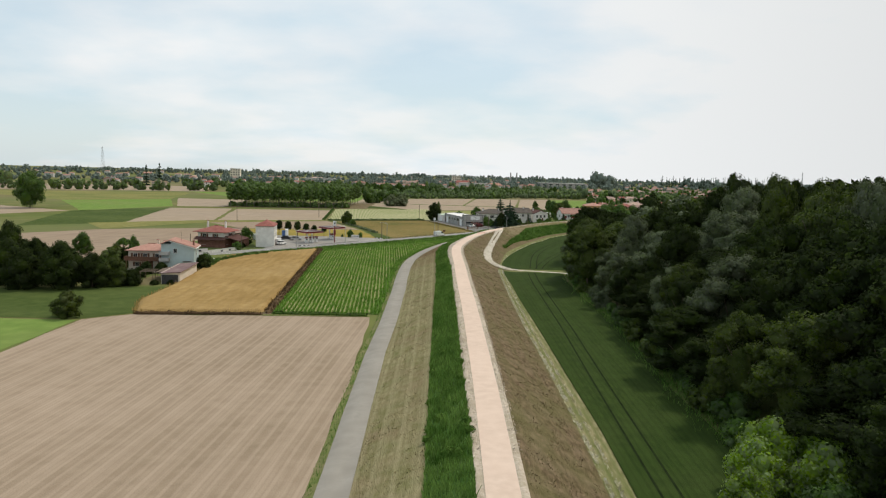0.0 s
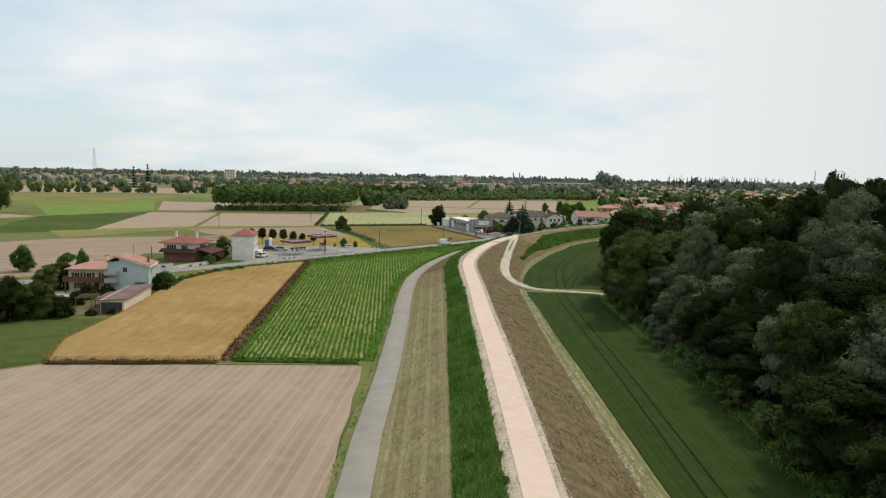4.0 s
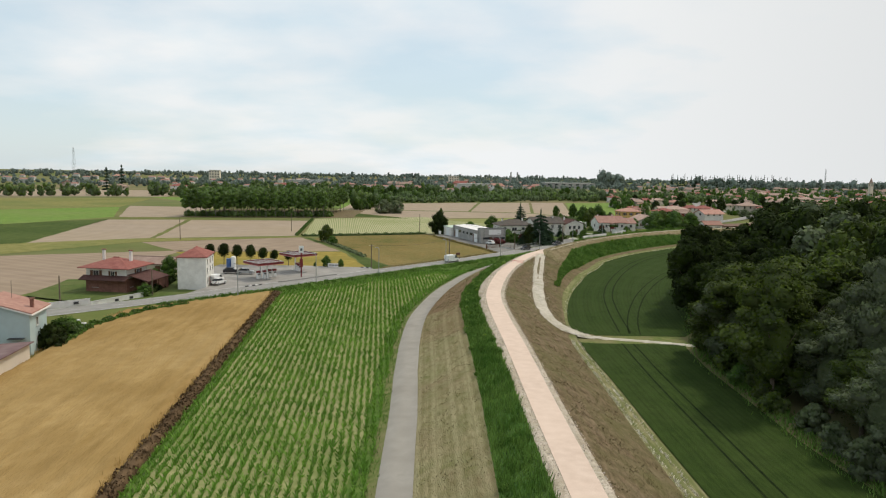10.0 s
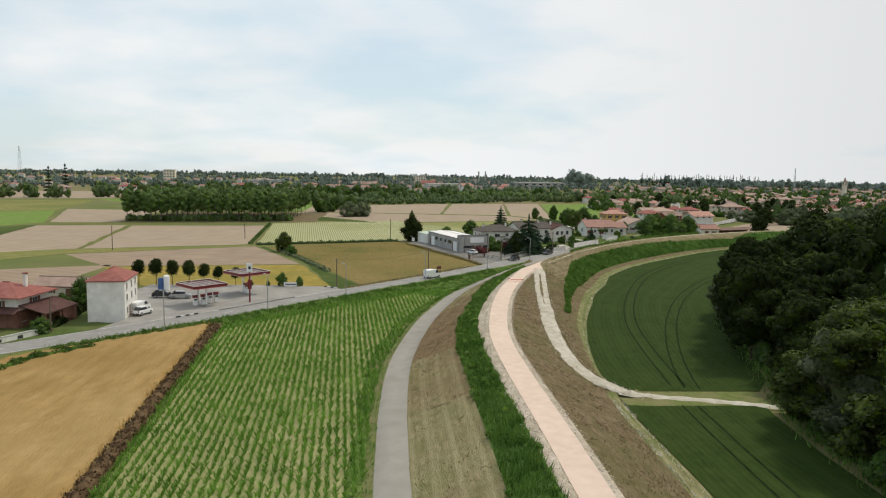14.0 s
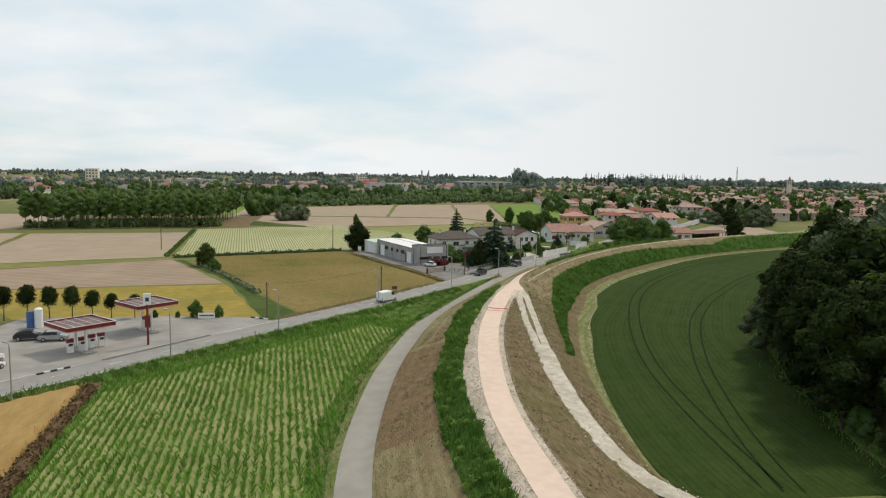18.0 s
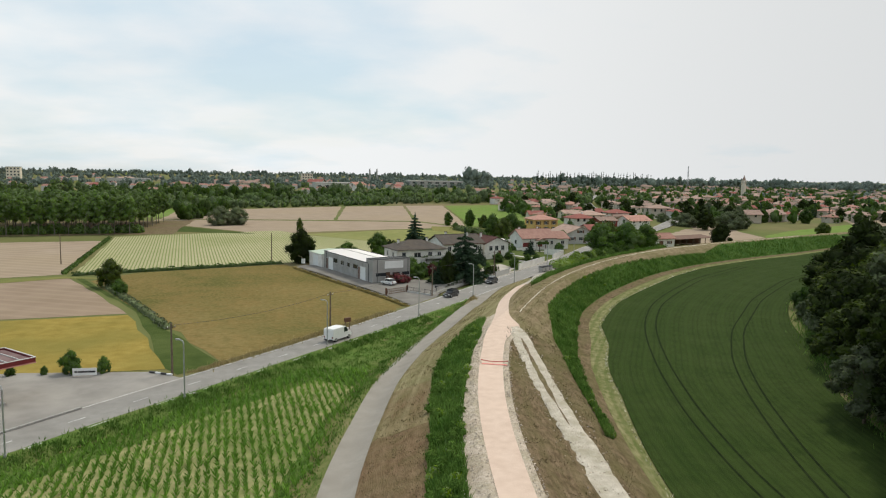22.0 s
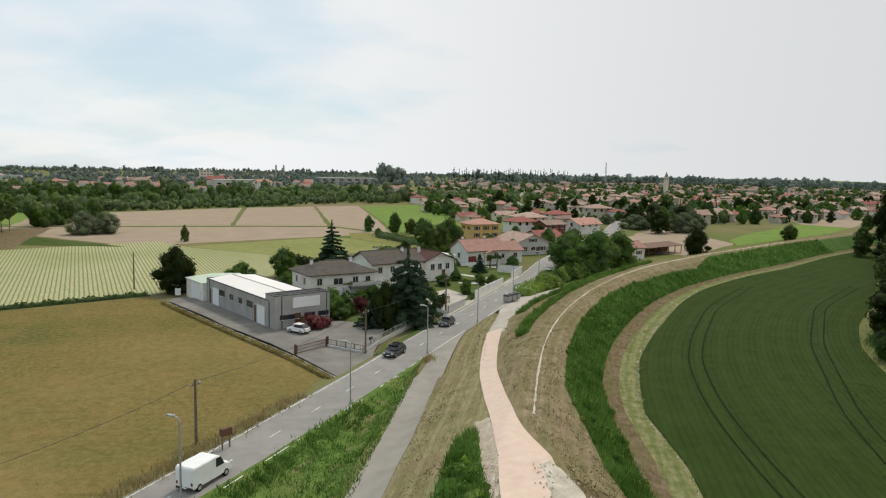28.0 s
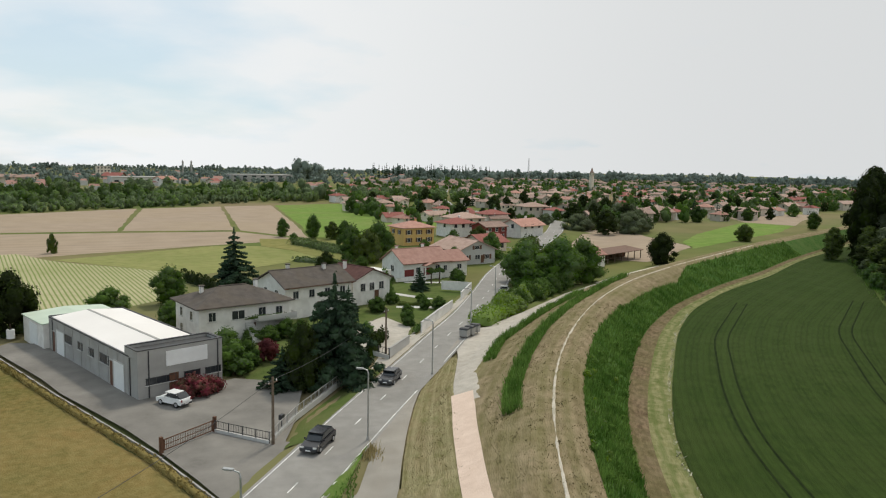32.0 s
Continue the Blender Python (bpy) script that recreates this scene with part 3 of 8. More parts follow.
FOOT = line_of((22.6, -150), (22.4, 60), (22.2, 90), (21.2, 131), (20.6, 180), (20.5, 200), (22.3, 225), (24.6, 248), (27.2, 260), (33, 281), (41.3, 303), (44.2, 310), (49, 320),
               (55.5, 330), (63, 340), (71.7, 350), (81, 360), (98, 375), (122, 391), (164, 412), (214, 438), (300, 476), (420, 522), (800, 634))
EDGE = line_of((25, -150), (25, 61), (25.1, 79), (24.5, 102), (23.7, 137), (22.9, 165), (22.6, 185), (22, 200), (22.7, 220), (26, 240), (34.4, 270.7), (43.9, 296), (48.6, 310), (54.5, 320), (61, 330),
               (69.5, 340), (78.8, 350), (88.3, 360), (104.5, 375), (127, 390), (160, 406), (200, 428), (300, 472), (420, 518), (800, 630))
TRACK = np.array([(25.0, 208.6, 0.75), (21.6, 209.8, 1.1), (19.4, 213.2, 1.6), (18.2, 220, 2.1), (18.7, 232, 2.6), (19.8, 243, 3.0), (21.6, 258, 3.6), (23.1, 269, 4.1), (24.8, 280, 4.8), (26.0, 287.5, 5.2), (27.0, 293.5, 5.3), (27.6, 297, 5.3)])
TRACK_L = smoothed(TRACK, 1.0, 1)
ROAD = np.array([(-900, -420), (-300, 20), (-150, 150), (-110, 188), (-90, 206), (-70, 225), (-58, 237), (-46.5, 250), (-36.5, 261), (-24, 276), (-13, 288.5), (-5, 297.5), (2, 306), (12, 318.5), (22, 331), (31.5, 343.5),
                 (38.5, 352.3), (46, 361.5), (57, 375.5), (68, 389), (82, 408.5), (96, 429), (112, 449), (140, 482), (170, 518), (200, 560), (196, 590), (190, 650), (230, 760), (300, 900)])
ROAD_L = smoothed(ROAD, 2.0, 1)


def near(poly, xy):
    """Distance to a polyline of close points, and the third column there if it has one."""
    d = np.full(len(xy), 1e9)
    z = np.zeros(len(xy))
    for chunk in np.array_split(np.arange(len(xy)), max(1, len(xy) // 4000)):
        q = ((xy[chunk][:, None] - poly[None, :, :2]) ** 2).sum(-1)
        i = np.argmin(q, 1)
        d[chunk] = np.sqrt(q[np.arange(len(chunk)), i])
        if poly.shape[1] > 2:
            z[chunk] = poly[i, 2]
    return d, z


def height(xy):
    """The ground's height."""
    xy = np.atleast_2d(np.asarray(xy, float))
    s, d = along(xy)
    top = np.interp(s, [0, 510, 640, 900], [5.3, 5.3, 5.0, 4.6])
    foot = FOOT(s)
    left = np.interp(-d, [2.0, 13.4, 15.5], [1, 0, 0])
    z_l = 0.8 + (top - 0.8) * left
    z_l = np.where(-d > 15.5, np.maximum(0, 0.8 - 0.4 * (-d - 15.5)), z_l)
    z_r = 0.9 + (top - 0.9) * np.clip((foot - d) / np.maximum(foot - 1.9, 0.1), 0, 1)
    z_r = np.where(d > foot, np.maximum(0.6, 0.9 - 0.12 * (d - foot)), z_r)
    z = np.where(d < 0, z_l, z_r)
    dt, zt = near(TRACK_L, xy)
    z = np.maximum(z, np.where(dt < 25, np.maximum(zt - np.maximum(0, dt - 1.5) * 0.5, 0), 0))
    dr, _ = near(ROAD_L, xy)
    return np.maximum(z, np.clip(0.7 - np.maximum(0, dr - 3.9) * 0.4, 0, 0.7))


def strip(name, lo, hi, s0, s1, material, label, step=1.5, across=1.0, lift=0.0, rough=0.0, category="ground", kind="structure"):
    """A band of ground between two offsets from the crest."""
    at = np.linspace(s0, s1, max(2, int((s1 - s0) / step) + 1))
    a, b = lo(at), hi(at)
    n = max(1, int(math.ceil(np.max(np.abs(b - a)) / across)))
    cols = [place(at, a + (b - a) * k / n) for k in range(n + 1)]
    xy = np.stack(cols, 1).reshape(-1, 2)
    z = height(xy) + lift
    if rough:
        w = np.random.default_rng(5).normal(0, rough, len(z)).reshape(len(at), n + 1)
        w[:, 0] = w[:, -1] = 0
        z = z + w.reshape(-1)
    verts = np.c_[xy, z]
    faces = [(i * (n + 1) + k, i * (n + 1) + k + 1, (i + 1) * (n + 1) + k + 1, (i + 1) * (n + 1) + k) for i in range(len(at) - 1) for k in range(n)]
    me = mesh_of(name, verts, faces, material, smooth=True)
    sd = np.stack([np.stack([a + (b - a) * k / n, at], 1) for k in range(n + 1)], 1).reshape(-1, 2)
    at_loop = np.empty(len(me.loops), dtype=np.int32)
    me.loops.foreach_get("vertex_index", at_loop)
    me.uv_layers.new(name="along").data.foreach_set("uv", sd[at_loop].astype(np.float32).reshape(-1))
    return tagged(new(name, me), label, category, "", kind)


def ribbon(name, line, half, material, label, lift=0.05, across=1, closed_z=None, half_r=None, category="road", kind="structure", feather=0.0):
    """A band along a line of places, laid on the ground."""
    p = np.asarray(line, float)[:, :2]
    w = np.gradient(p, axis=0)
    w /= np.hypot(*w.T)[:, None]
    right = np.stack([w[:, 1], -w[:, 0]], 1)
    hl = np.broadcast_to(half, len(p))
    hr = hl if half_r is None else np.broadcast_to(half_r, len(p))
    cols = [p + right * (-hl + (hl + hr) * k / across)[:, None] for k in range(across + 1)]
    xy = np.stack(cols, 1).reshape(-1, 2)
    z = (height(xy) if closed_z is None else np.full(len(xy), closed_z)) + np.repeat(np.broadcast_to(lift, len(p)), across + 1)
    n = across
    if feather:
        drop = np.zeros((len(p), n + 1))
        drop[:, 0] = drop[:, -1] = feather
        drop[0] = drop[-1] = feather
        z = z - drop.reshape(-1)
    faces = [(i * (n + 1) + k, i * (n + 1) + k + 1, (i + 1) * (n + 1) + k + 1, (i + 1) * (n + 1) + k) for i in range(len(p) - 1) for k in range(n)]
    ob = new(name, mesh_of(name, np.c_[xy, z], faces, material, smooth=True))
    return tagged(ob, label, category, "", kind)


def loft(name, left, right, material, label, lift=0.05, across=5, step=1.0, category="ground", rough=0.0, feather=0.0):
    """Ground between two lines of places, laid on the land."""
    n = max(3, int(np.hypot(*np.diff(np.array(left, float), axis=0).T).sum() / step))

    def evenly(p):
        p = np.array(p, float)
        s = np.r_[0, np.cumsum(np.hypot(*np.diff(p, axis=0).T))]
        return np.stack([np.interp(np.linspace(0, s[-1], n), s, c) for c in p.T], 1)

    a, b = evenly(left), evenly(right)
    xy = np.stack([a + (b - a) * k / across for k in range(across + 1)], 1)
    z = (height(xy.reshape(-1, 2)) + lift).reshape(n, across + 1)
    z[:, 1:-1] += np.random.default_rng(8).normal(0, rough, (n, across - 1))
    z[:, 0] -= feather
    z[:, -1] -= feather
    w = across + 1
    faces = [(i * w + k, i * w + k + 1, (i + 1) * w + k + 1, (i + 1) * w + k) for i in range(n - 1) for k in range(across)]
    me = mesh_of(name, np.c_[xy.reshape(-1, 2), z.reshape(-1)], faces, material, smooth=True)
    uvs = np.stack(np.meshgrid(np.arange(w) * 0.9, np.arange(n) * step), -1).reshape(-1, 2)
    at_loop = np.empty(len(me.loops), dtype=np.int32)
    me.loops.foreach_get("vertex_index", at_loop)
    me.uv_layers.new(name="along").data.foreach_set("uv", uvs[at_loop].astype(np.float32).reshape(-1))
    return tagged(new(name, me), label, category, "", "structure")


def field(name, pts, material, label, z=0.04, category="field"):
    """A flat field with a ragged outline."""
    rng = np.random.default_rng(int(abs(pts[0][0] * 7 + pts[0][1])))
    out = []
    for (x0, y0), (x1, y1) in zip(pts, pts[1:] + pts[:1]):
        n = max(1, int(math.hypot(x1 - x0, y1 - y0) / 6))
        for k in range(n):
            j = rng.normal(0, 0.25, 2) if k else (0, 0)
            out.append((x0 + (x1 - x0) * k / n + j[0], y0 + (y1 - y0) * k / n + j[1], z))
    bm = bmesh.new()
    bm.faces.new([bm.verts.new(v) for v in out])
    bmesh.ops.triangulate(bm, faces=bm.faces)
    bm.normal_update()
    for f_ in bm.faces:
        if f_.normal.z < 0:
            f_.normal_flip()
    me = bpy.data.meshes.new(name)
    bm.to_mesh(me)
    bm.free()
    me.materials.append(material)
    return tagged(new(name, me), label, category, "", "structure")


def inside(xy, poly):
    x, y = np.asarray(xy, float).T
    hit = np.zeros(len(x), bool)
    for (x0, y0), (x1, y1) in zip(poly, list(poly[1:]) + [poly[0]]):
        with np.errstate(divide="ignore", invalid="ignore"):
            c = ((y0 > y) != (y1 > y)) & (x < (x1 - x0) * (y - y0) / (y1 - y0) + x0)
        hit ^= c
    return hit


# the ground: one sheet to the horizon, sunk a little where banks and roads lie on it
def steps(lo, hi, step, reach):
    mid = list(np.arange(lo, hi + 1e-6, step))
    out, g = [], step * 2
    while (out[-1] if out else 0) < reach:
        out.append((out[-1] if out else 0) + g)
        g *= 1.5
    return np.array([lo - v for v in out[::-1]] + mid + [hi + v for v in out])


gx, gy = steps(-90, 240, 2.0, 1250), steps(30, 480, 2.0, 1150)
gxy = np.stack(np.meshgrid(gx, gy), -1).reshape(-1, 2)
g_s, g_d = along(gxy)
VERGE_X = np.interp(gxy[:, 1], [0, 60, 140, 200, 231, 257, 279, 297, 322, 336], [-5.6, -6.0, -7.6, -9.2, -7.6, -2.6, 4.4, 10.6, 22.4, 29.0])
g_in = (gxy[:, 0] > VERGE_X) & (gxy[:, 1] < 332) | (g_d > -11.0)
MOUTH = [(27.0, 326.5), (32.6, 340.8), (45.6, 358), (58.6, 375.5), (63.5, 379.5), (77, 388), (96, 402), (110, 410), (113, 404), (70, 362), (45, 322)]
g_z = height(gxy) - np.where(inside(gxy, MOUTH), 0.4, 0.0) - np.where(g_in & (g_d < EDGE(g_s) + 1.0) & (g_s > 60) & (g_s < 1000), 0.5, 0.0)
nx = len(gx)
g_faces = [(j * nx + i, j * nx + i + 1, (j + 1) * nx + i + 1, (j + 1) * nx + i) for j in range(len(gy) - 1) for i in range(nx - 1)]
tagged(new("ground", mesh_of("ground", np.c_[gxy, g_z], g_faces, M_LAND, smooth=True)), "flat open farmland with grass and dry soil", "ground", "", "structure")

# ---- levee, paths and roads ----
s_of = lambda x, y: float(along([(x, y)])[0][0])  # noqa: E731
S0, S_FORK, S_END = s_of(12, 20), s_of(26, 294), s_of(330, 494)
S_JOIN, S_TRK = s_of(46, 331), s_of(12, 206)
ASPH = line_of((-2.3, 20), (-2.6, 59), (-3.4, 82), (-4.2, 110), (-4.3, 138), (-4.9, 167), (-5.6, 185), (-5.9, 200), (-5.6, 218), (-4.4, 231), (-1.2, 251), (2.4, 265.5), (6.2, 279), (9.9, 288.4), (14, 297.6), (18.6, 306.8), (25.6, 322), (31, 333.5), (36, 343))
PINK = line_of((12.2, 0), (12.0, 50), (9.4, 183), (10.3, 236), (19.8, 278), (24.6, 292.2), (26.9, 299.3), (29.7, 308.4), (33.3, 319.3), (37.7, 329.7), (42.4, 340), (47.4, 350.5))
TALL_L = line_of((6, 20), (5.7, 56), (5.0, 89), (4.3, 131), (3.9, 165), (3.3, 190), (2.9, 208), (4.0, 238), (7.2, 253.4), (11.6, 275.3), (16.2, 288.1), (21.2, 298), (25.0, 305.5), (29.8, 319))
TALL_R = line_of((9.9, 20), (9.9, 55), (9.1, 90), (8.3, 131), (7.4, 170), (6.2, 199), (6.0, 220), (6.6, 234), (10.8, 256), (15.3, 272), (20.5, 287), (24.6, 300), (30.0, 319))
EDGE_L = lambda s: ASPH(s) - 1.65  # noqa: E731
EDGE_R = lambda s: ASPH(s) + 1.65  # noqa: E731
VERGE = lambda s: ASPH(s) - 2.7  # noqa: E731
S_FLARE = s_of(25.5, 290.5)
P_HALF = lambda s: np.interp(s, [s_of(21, 282), s_of(27, 298), s_of(36, 318), s_of(54, 342)], [1.38, 1.12, 1.0, 1.22])  # noqa: E731
PINK_L, PINK_R = (lambda s: PINK(s) - P_HALF(s)), (lambda s: PINK(s) + P_HALF(s) + 1.9 * np.exp(-(((s - S_FLARE) / 6.0) ** 2)))
strip("grass_verge", VERGE, EDGE_L, S0, s_of(29, 328), M_VERGE, "narrow strip of mixed green and dry grass beside the lane", lift=0.02)
strip("road_lane", EDGE_L, EDGE_R, S0, s_of(29, 329.2), M_ASPHALT, "narrow grey worn asphalt lane along the levee foot", lift=0.04, category="road")
for y0_, y1_, m_, say in ((20, 200, M_MOWN_L, "mown dry yellow grass slope of the levee"), (200, 222, M_MOWN_M, "patchy browning mown slope of the levee"), (222, 258, M_MOWN_B, "scorched brown mown slope of the levee"), (258, 274, M_MOWN_M, "patchy browning mown slope of the levee")):
    strip("levee_slope_land", EDGE_R, TALL_L, S0 if y0_ == 20 else s_of(6, y0_), s_of(6, y1_), m_, say, rough=0.05)
strip("levee_slope_land", EDGE_R, TALL_L, s_of(6, 274), s_of(41.6, 322.2), M_MOWN_L, "mown dry yellow grass slope of the levee", rough=0.05)
S_BAND = s_of(27.4, 299)
strip("levee_slope_upper", TALL_L, TALL_R, S_BAND, s_of(40.6, 320.8), M_MOWN_L, "mown grass between lane and cycle path", rough=0.04)
strip("levee_grass_band", TALL_L, TALL_R, S0, S_BAND, M_TALL, "band of tall dark green grass on the levee slope", rough=0.08)
strip("path_shoulder", TALL_R, PINK_L, S0, s_of(30.5, 301), M_STONES, "rough pale rubble shoulder of the cycle path", lift=0.02, rough=0.06, across=0.5, step=0.8)
strip("path_verge", TALL_R, PINK_L, s_of(30.5, 301), s_of(40.6, 320.6), M_MOWN_L, "mown grass verge beside the cycle path", rough=0.03)
strip("cycle_path", PINK_L, PINK_R, S0, s_of(53.2, 340.3), M_PINK, "pale pink compacted gravel cycle path on the levee", lift=0.06, category="path")
strip("path_edge", PINK_R, lambda s: PINK_R(s) + 0.7, S0, s_of(24, 289), M_STONES, "crumbling pale gravel edge of the cycle path", lift=0.03, rough=0.05, across=0.35, step=0.8)
S_GR, S_P = s_of(15.5, 257), s_of(56.5, 344.5)
WEDGE_L = line_of((24.2, 251), (27, 262), (31.2, 283), (38.4, 310), (43.9, 320), (50, 330), (57, 340), (65, 350), (73.8, 360), (91, 375), (109, 388), (137, 402.5), (188, 428), (300, 475), (340, 491))
GREEN_HI = lambda s: np.minimum(np.minimum(WEDGE_L(s), FOOT(s)), np.interp(s, [s_of(84, 375), s_of(128, 404)], [12.0, 2.2]))  # noqa: E731
MID = lambda s: 0.55 * FOOT(s) + 0.45 * EDGE(s)  # noqa: E731
strip("levee_slope_river", lambda s: PINK_R(s) + 0.7, FOOT, S0, S_GR, M_BROWN_L, "brown freshly mown river-side slope of the levee", rough=0.06)
strip("levee_slope_bend", lambda s: PINK_R(s) + 0.7, GREEN_HI, S_GR, s_of(24, 289), M_BROWN_L, "brown mown slope beside the levee bend", rough=0.05)
strip("levee_top_bend", PINK_R, GREEN_HI, s_of(24, 289), S_END, M_TOP_L, "dry brown and yellow mown top of the bending levee", rough=0.05)
strip("levee_green_slope", GREEN_HI, FOOT, S_GR, S_END, M_TALL, "steep slope of tall dark green grass on the levee bend", rough=0.08)
strip("berm", FOOT, EDGE, S0, s_of(12, 209), M_BERM_L, "pale dry grass strip with wheel marks at the levee foot", rough=0.04)
strip("levee_foot_track", FOOT, MID, s_of(12, 209), S_END, M_BROWN_L, "bare brown earth track at the foot of the levee bend", rough=0.02)
strip("field_margin", MID, EDGE, s_of(12, 209), S_END, M_MARGIN_L, "pale cut grass margin of the cereal field", rough=0.02)
loft("grass_island", [(29.9, 325.7), (31.0, 328.2), (33.6, 334.2), (36.4, 340.2), (40.0, 347.2), (44.9, 355.8), (50.4, 363.3), (52.0, 364.6)], [(35.0, 322.8), (36.4, 326), (38.6, 331.5), (42.9, 342.0), (47.1, 352.3), (51.2, 360), (53.2, 363.6), (53.0, 364.6)],
     M_MOWN_L, "mown grass island between the lane and the cycle path", lift=0.0, across=8, step=0.8, rough=0.03, feather=0.02)
loft("path_mouth", [(42.6, 343.0), (47.3, 352.6), (53.4, 364.0), (57.5, 373.0), (59.0, 375)], [(45.2, 341.6), (51.2, 354.4), (56, 360.5), (63.6, 369.6), (66, 372)], M_GRAVEL, "pale gravel apron where path, lane and road meet", lift=0.05, across=6, category="road", feather=0.05)
loft("lane_mouth", [(26.9, 328.6), (28.2, 330.4), (30.9, 335.8), (33.2, 340.6), (40, 349.6), (46, 357.5), (53.6, 367.6), (59, 375)], [(30.1, 326.9), (30.9, 328.4), (33.5, 334.3), (36.3, 340.2), (39.9, 347.2), (44.8, 355.8), (50.4, 363.5), (57, 371)], M_ASPHALT, "worn asphalt end of the lane joining the road", lift=0.06, across=4, category="road", feather=0.02)
loft("service_lane", [(57.5, 371.5), (63.5, 378.6), (69, 381.4), (77, 387), (96, 401.2), (110, 409.5)], [(61.5, 367.2), (63.9, 369.8), (76.3, 380.6), (86, 388.4), (97.5, 397.6), (111.6, 406.8)], M_GRAVEL, "pale gravel lane rising along the levee", lift=0.07, category="road", feather=0.06)
strip("service_lane_end", lambda s: 0 * s - 14.2, lambda s: 0 * s - 11.4, s_of(117, 398), s_of(150, 416), M_TRACK, "pale gravel lane along the levee", lift=0.06, category="road")
strip("levee_foot_grass", lambda s: 0 * s - 13.0, PINK_R, S_P, S_END, M_MOWN_L, "mown dry grass foot of the levee", rough=0.03)
white = smoothed(CREST[15:26], 0.6, 4)
wob = np.random.default_rng(3).normal(0, 1, len(white))
wob = np.convolve(wob, np.ones(5) / 5, "same")
ribbon("worn_track", white, 0.12 + 0.08 * np.abs(wob), M_TRACK, "narrow worn pale track along the levee crest", lift=0.10, across=2, category="path", feather=0.12)
tl_ = smoothed(TRACK[:11], 0.6, 1)
wob = np.random.default_rng(4).normal(0, 1, (2, len(tl_)))
wob = np.stack([np.convolve(w, np.ones(4) / 4, "same") for w in wob])
taper = np.interp(np.arange(len(tl_)), [0, 6, len(tl_) - 14, len(tl_) - 1], [0.7, 1, 1, 0.55])
ribbon("ramp_track", tl_, 1.25 * taper + 0.1 * wob[0], M_TRACK, "pale stony farm track climbing the levee", lift=np.interp(np.arange(len(tl_)), [0, len(tl_) - 14, len(tl_) - 4], [0.16, 0.16, 0.04]), across=6, half_r=1.25 * taper + 0.1 * wob[1], feather=0.14)
for i0, i1 in ((len(tl_) - 66, len(tl_) - 16),):
    mid_tr = tl_[i0:i1]
    ribbon("track_ruts", mid_tr, (0.24 + 0.16 * wob[0][i0:i1]) * np.sin(np.linspace(0.15, 2.9, len(mid_tr))), M_BROWN, "dark grassy centre of the farm track", lift=0.185, across=2, feather=0.02)
ct_ = smoothed([(22.4, 209.3), (25, 208.8), (30, 208.2), (38.5, 205.4), (41, 204.5)], 0.6, 1)
ribbon("cross_track", ct_, 0.95 + 0.2 * np.sin(np.arange(len(ct_)) * 1.1), M_TRACK, "pale gravel farm track crossing the cereal field", lift=0.15, across=4, feather=0.12)

# ---- main road and yards ----
ribbon("main_road", ROAD_L, 3.3, M_ROAD, "grey two-lane asphalt country road", lift=0.05, across=2)
n_road = np.gradient(ROAD_L, axis=0)
n_road /= np.hypot(*n_road.T)[:, None]
r_road = np.stack([n_road[:, 1], -n_road[:, 0]], 1)
for nm, off in (("road_edge_line_field", -2.95), ("road_edge_line_levee", 2.95)):
    ribbon(nm, (ROAD_L + r_road * off)[200:], 0.06, M_LINE, "worn white edge line of the road", lift=0.075, category="marking")
dash_at = [i for i in range(520, 720, 4)]
for i in dash_at:
    ribbon("road_dash", ROAD_L[i:i + 2], 0.06, M_LINE, "short white centre dash on the road", lift=0.078, category="marking")
loft("road_shoulder", [(40.6, 364.0), (46.0, 373.6), (52.8, 383.6), (59.6, 388.5), (67.0, 397.0), (75, 407)], [(42.6, 362.8), (50.0, 372.2), (57, 381), (63.5, 389), (70, 397.5), (76.5, 406)], M_GRAVEL, "pale gravel shoulder in front of the garden walls", lift=0.04, category="road")
loft("road_verge", [(24.6, 341.6), (27.9, 349.2), (35.5, 358.8), (41.0, 366.0)], [(27.0, 342.0), (29.6, 346.2), (36.0, 354.4), (42.4, 362.8)], M_LAWN, "mown green verge between fence and road", lift=0.06, across=4)
field("station_forecourt", [(-56.7, 243.2), (-47.4, 253.5), (-37.4, 264.8), (-24.9, 278.8), (-19.1, 285.6), (-23, 289.2), (-40, 290.8), (-63.5, 290.0), (-64.3, 283), (-58, 267), (-54.6, 256), (-55.5, 249.5)], M_PAVED, "grey asphalt forecourt of the filling station", z=0.765, category="yard")
field("warehouse_yard", [(-4.6, 391.5), (-2.6, 394.5), (3.5, 391), (13.5, 362), (24, 366), (31.5, 361.3), (25.2, 343.6), (29.2, 340.4), (23.6, 333.2), (18.6, 331.0), (14.2, 345), (5, 367)], M_YARD, "grey stained asphalt yard in front of the warehouse", z=0.47, category="yard")

# ---- fields ----
CORN = [(-28.2, 141.5), (-7.0, 143), (-7.4, 165), (-8.2, 185), (-8.5, 205), (-8.1, 221), (-6.8, 235), (-3.6, 253), (1.5, 271), (9.5, 291), (17.5, 308.5), (14.6, 313.5), (8, 306), (-8, 287), (-24, 268.5), (-37.6, 251.6)]
WHEAT = [(-30.0, 141.0), (-39.4, 250.2), (-52, 236.5), (-62.6, 226), (-61.8, 199), (-58.8, 170), (-58.4, 149.5), (-54.4, 138.4)]
field("harrowed_field", [(-8.5, 140.2), (-7.2, 118), (-6.2, 90), (-5.4, 62), (-5.0, 20), (-66, 20), (-61.3, 106), (-61.3, 131), (-54, 137)], M_SOIL, "bare harrowed brown soil field with fine furrows")
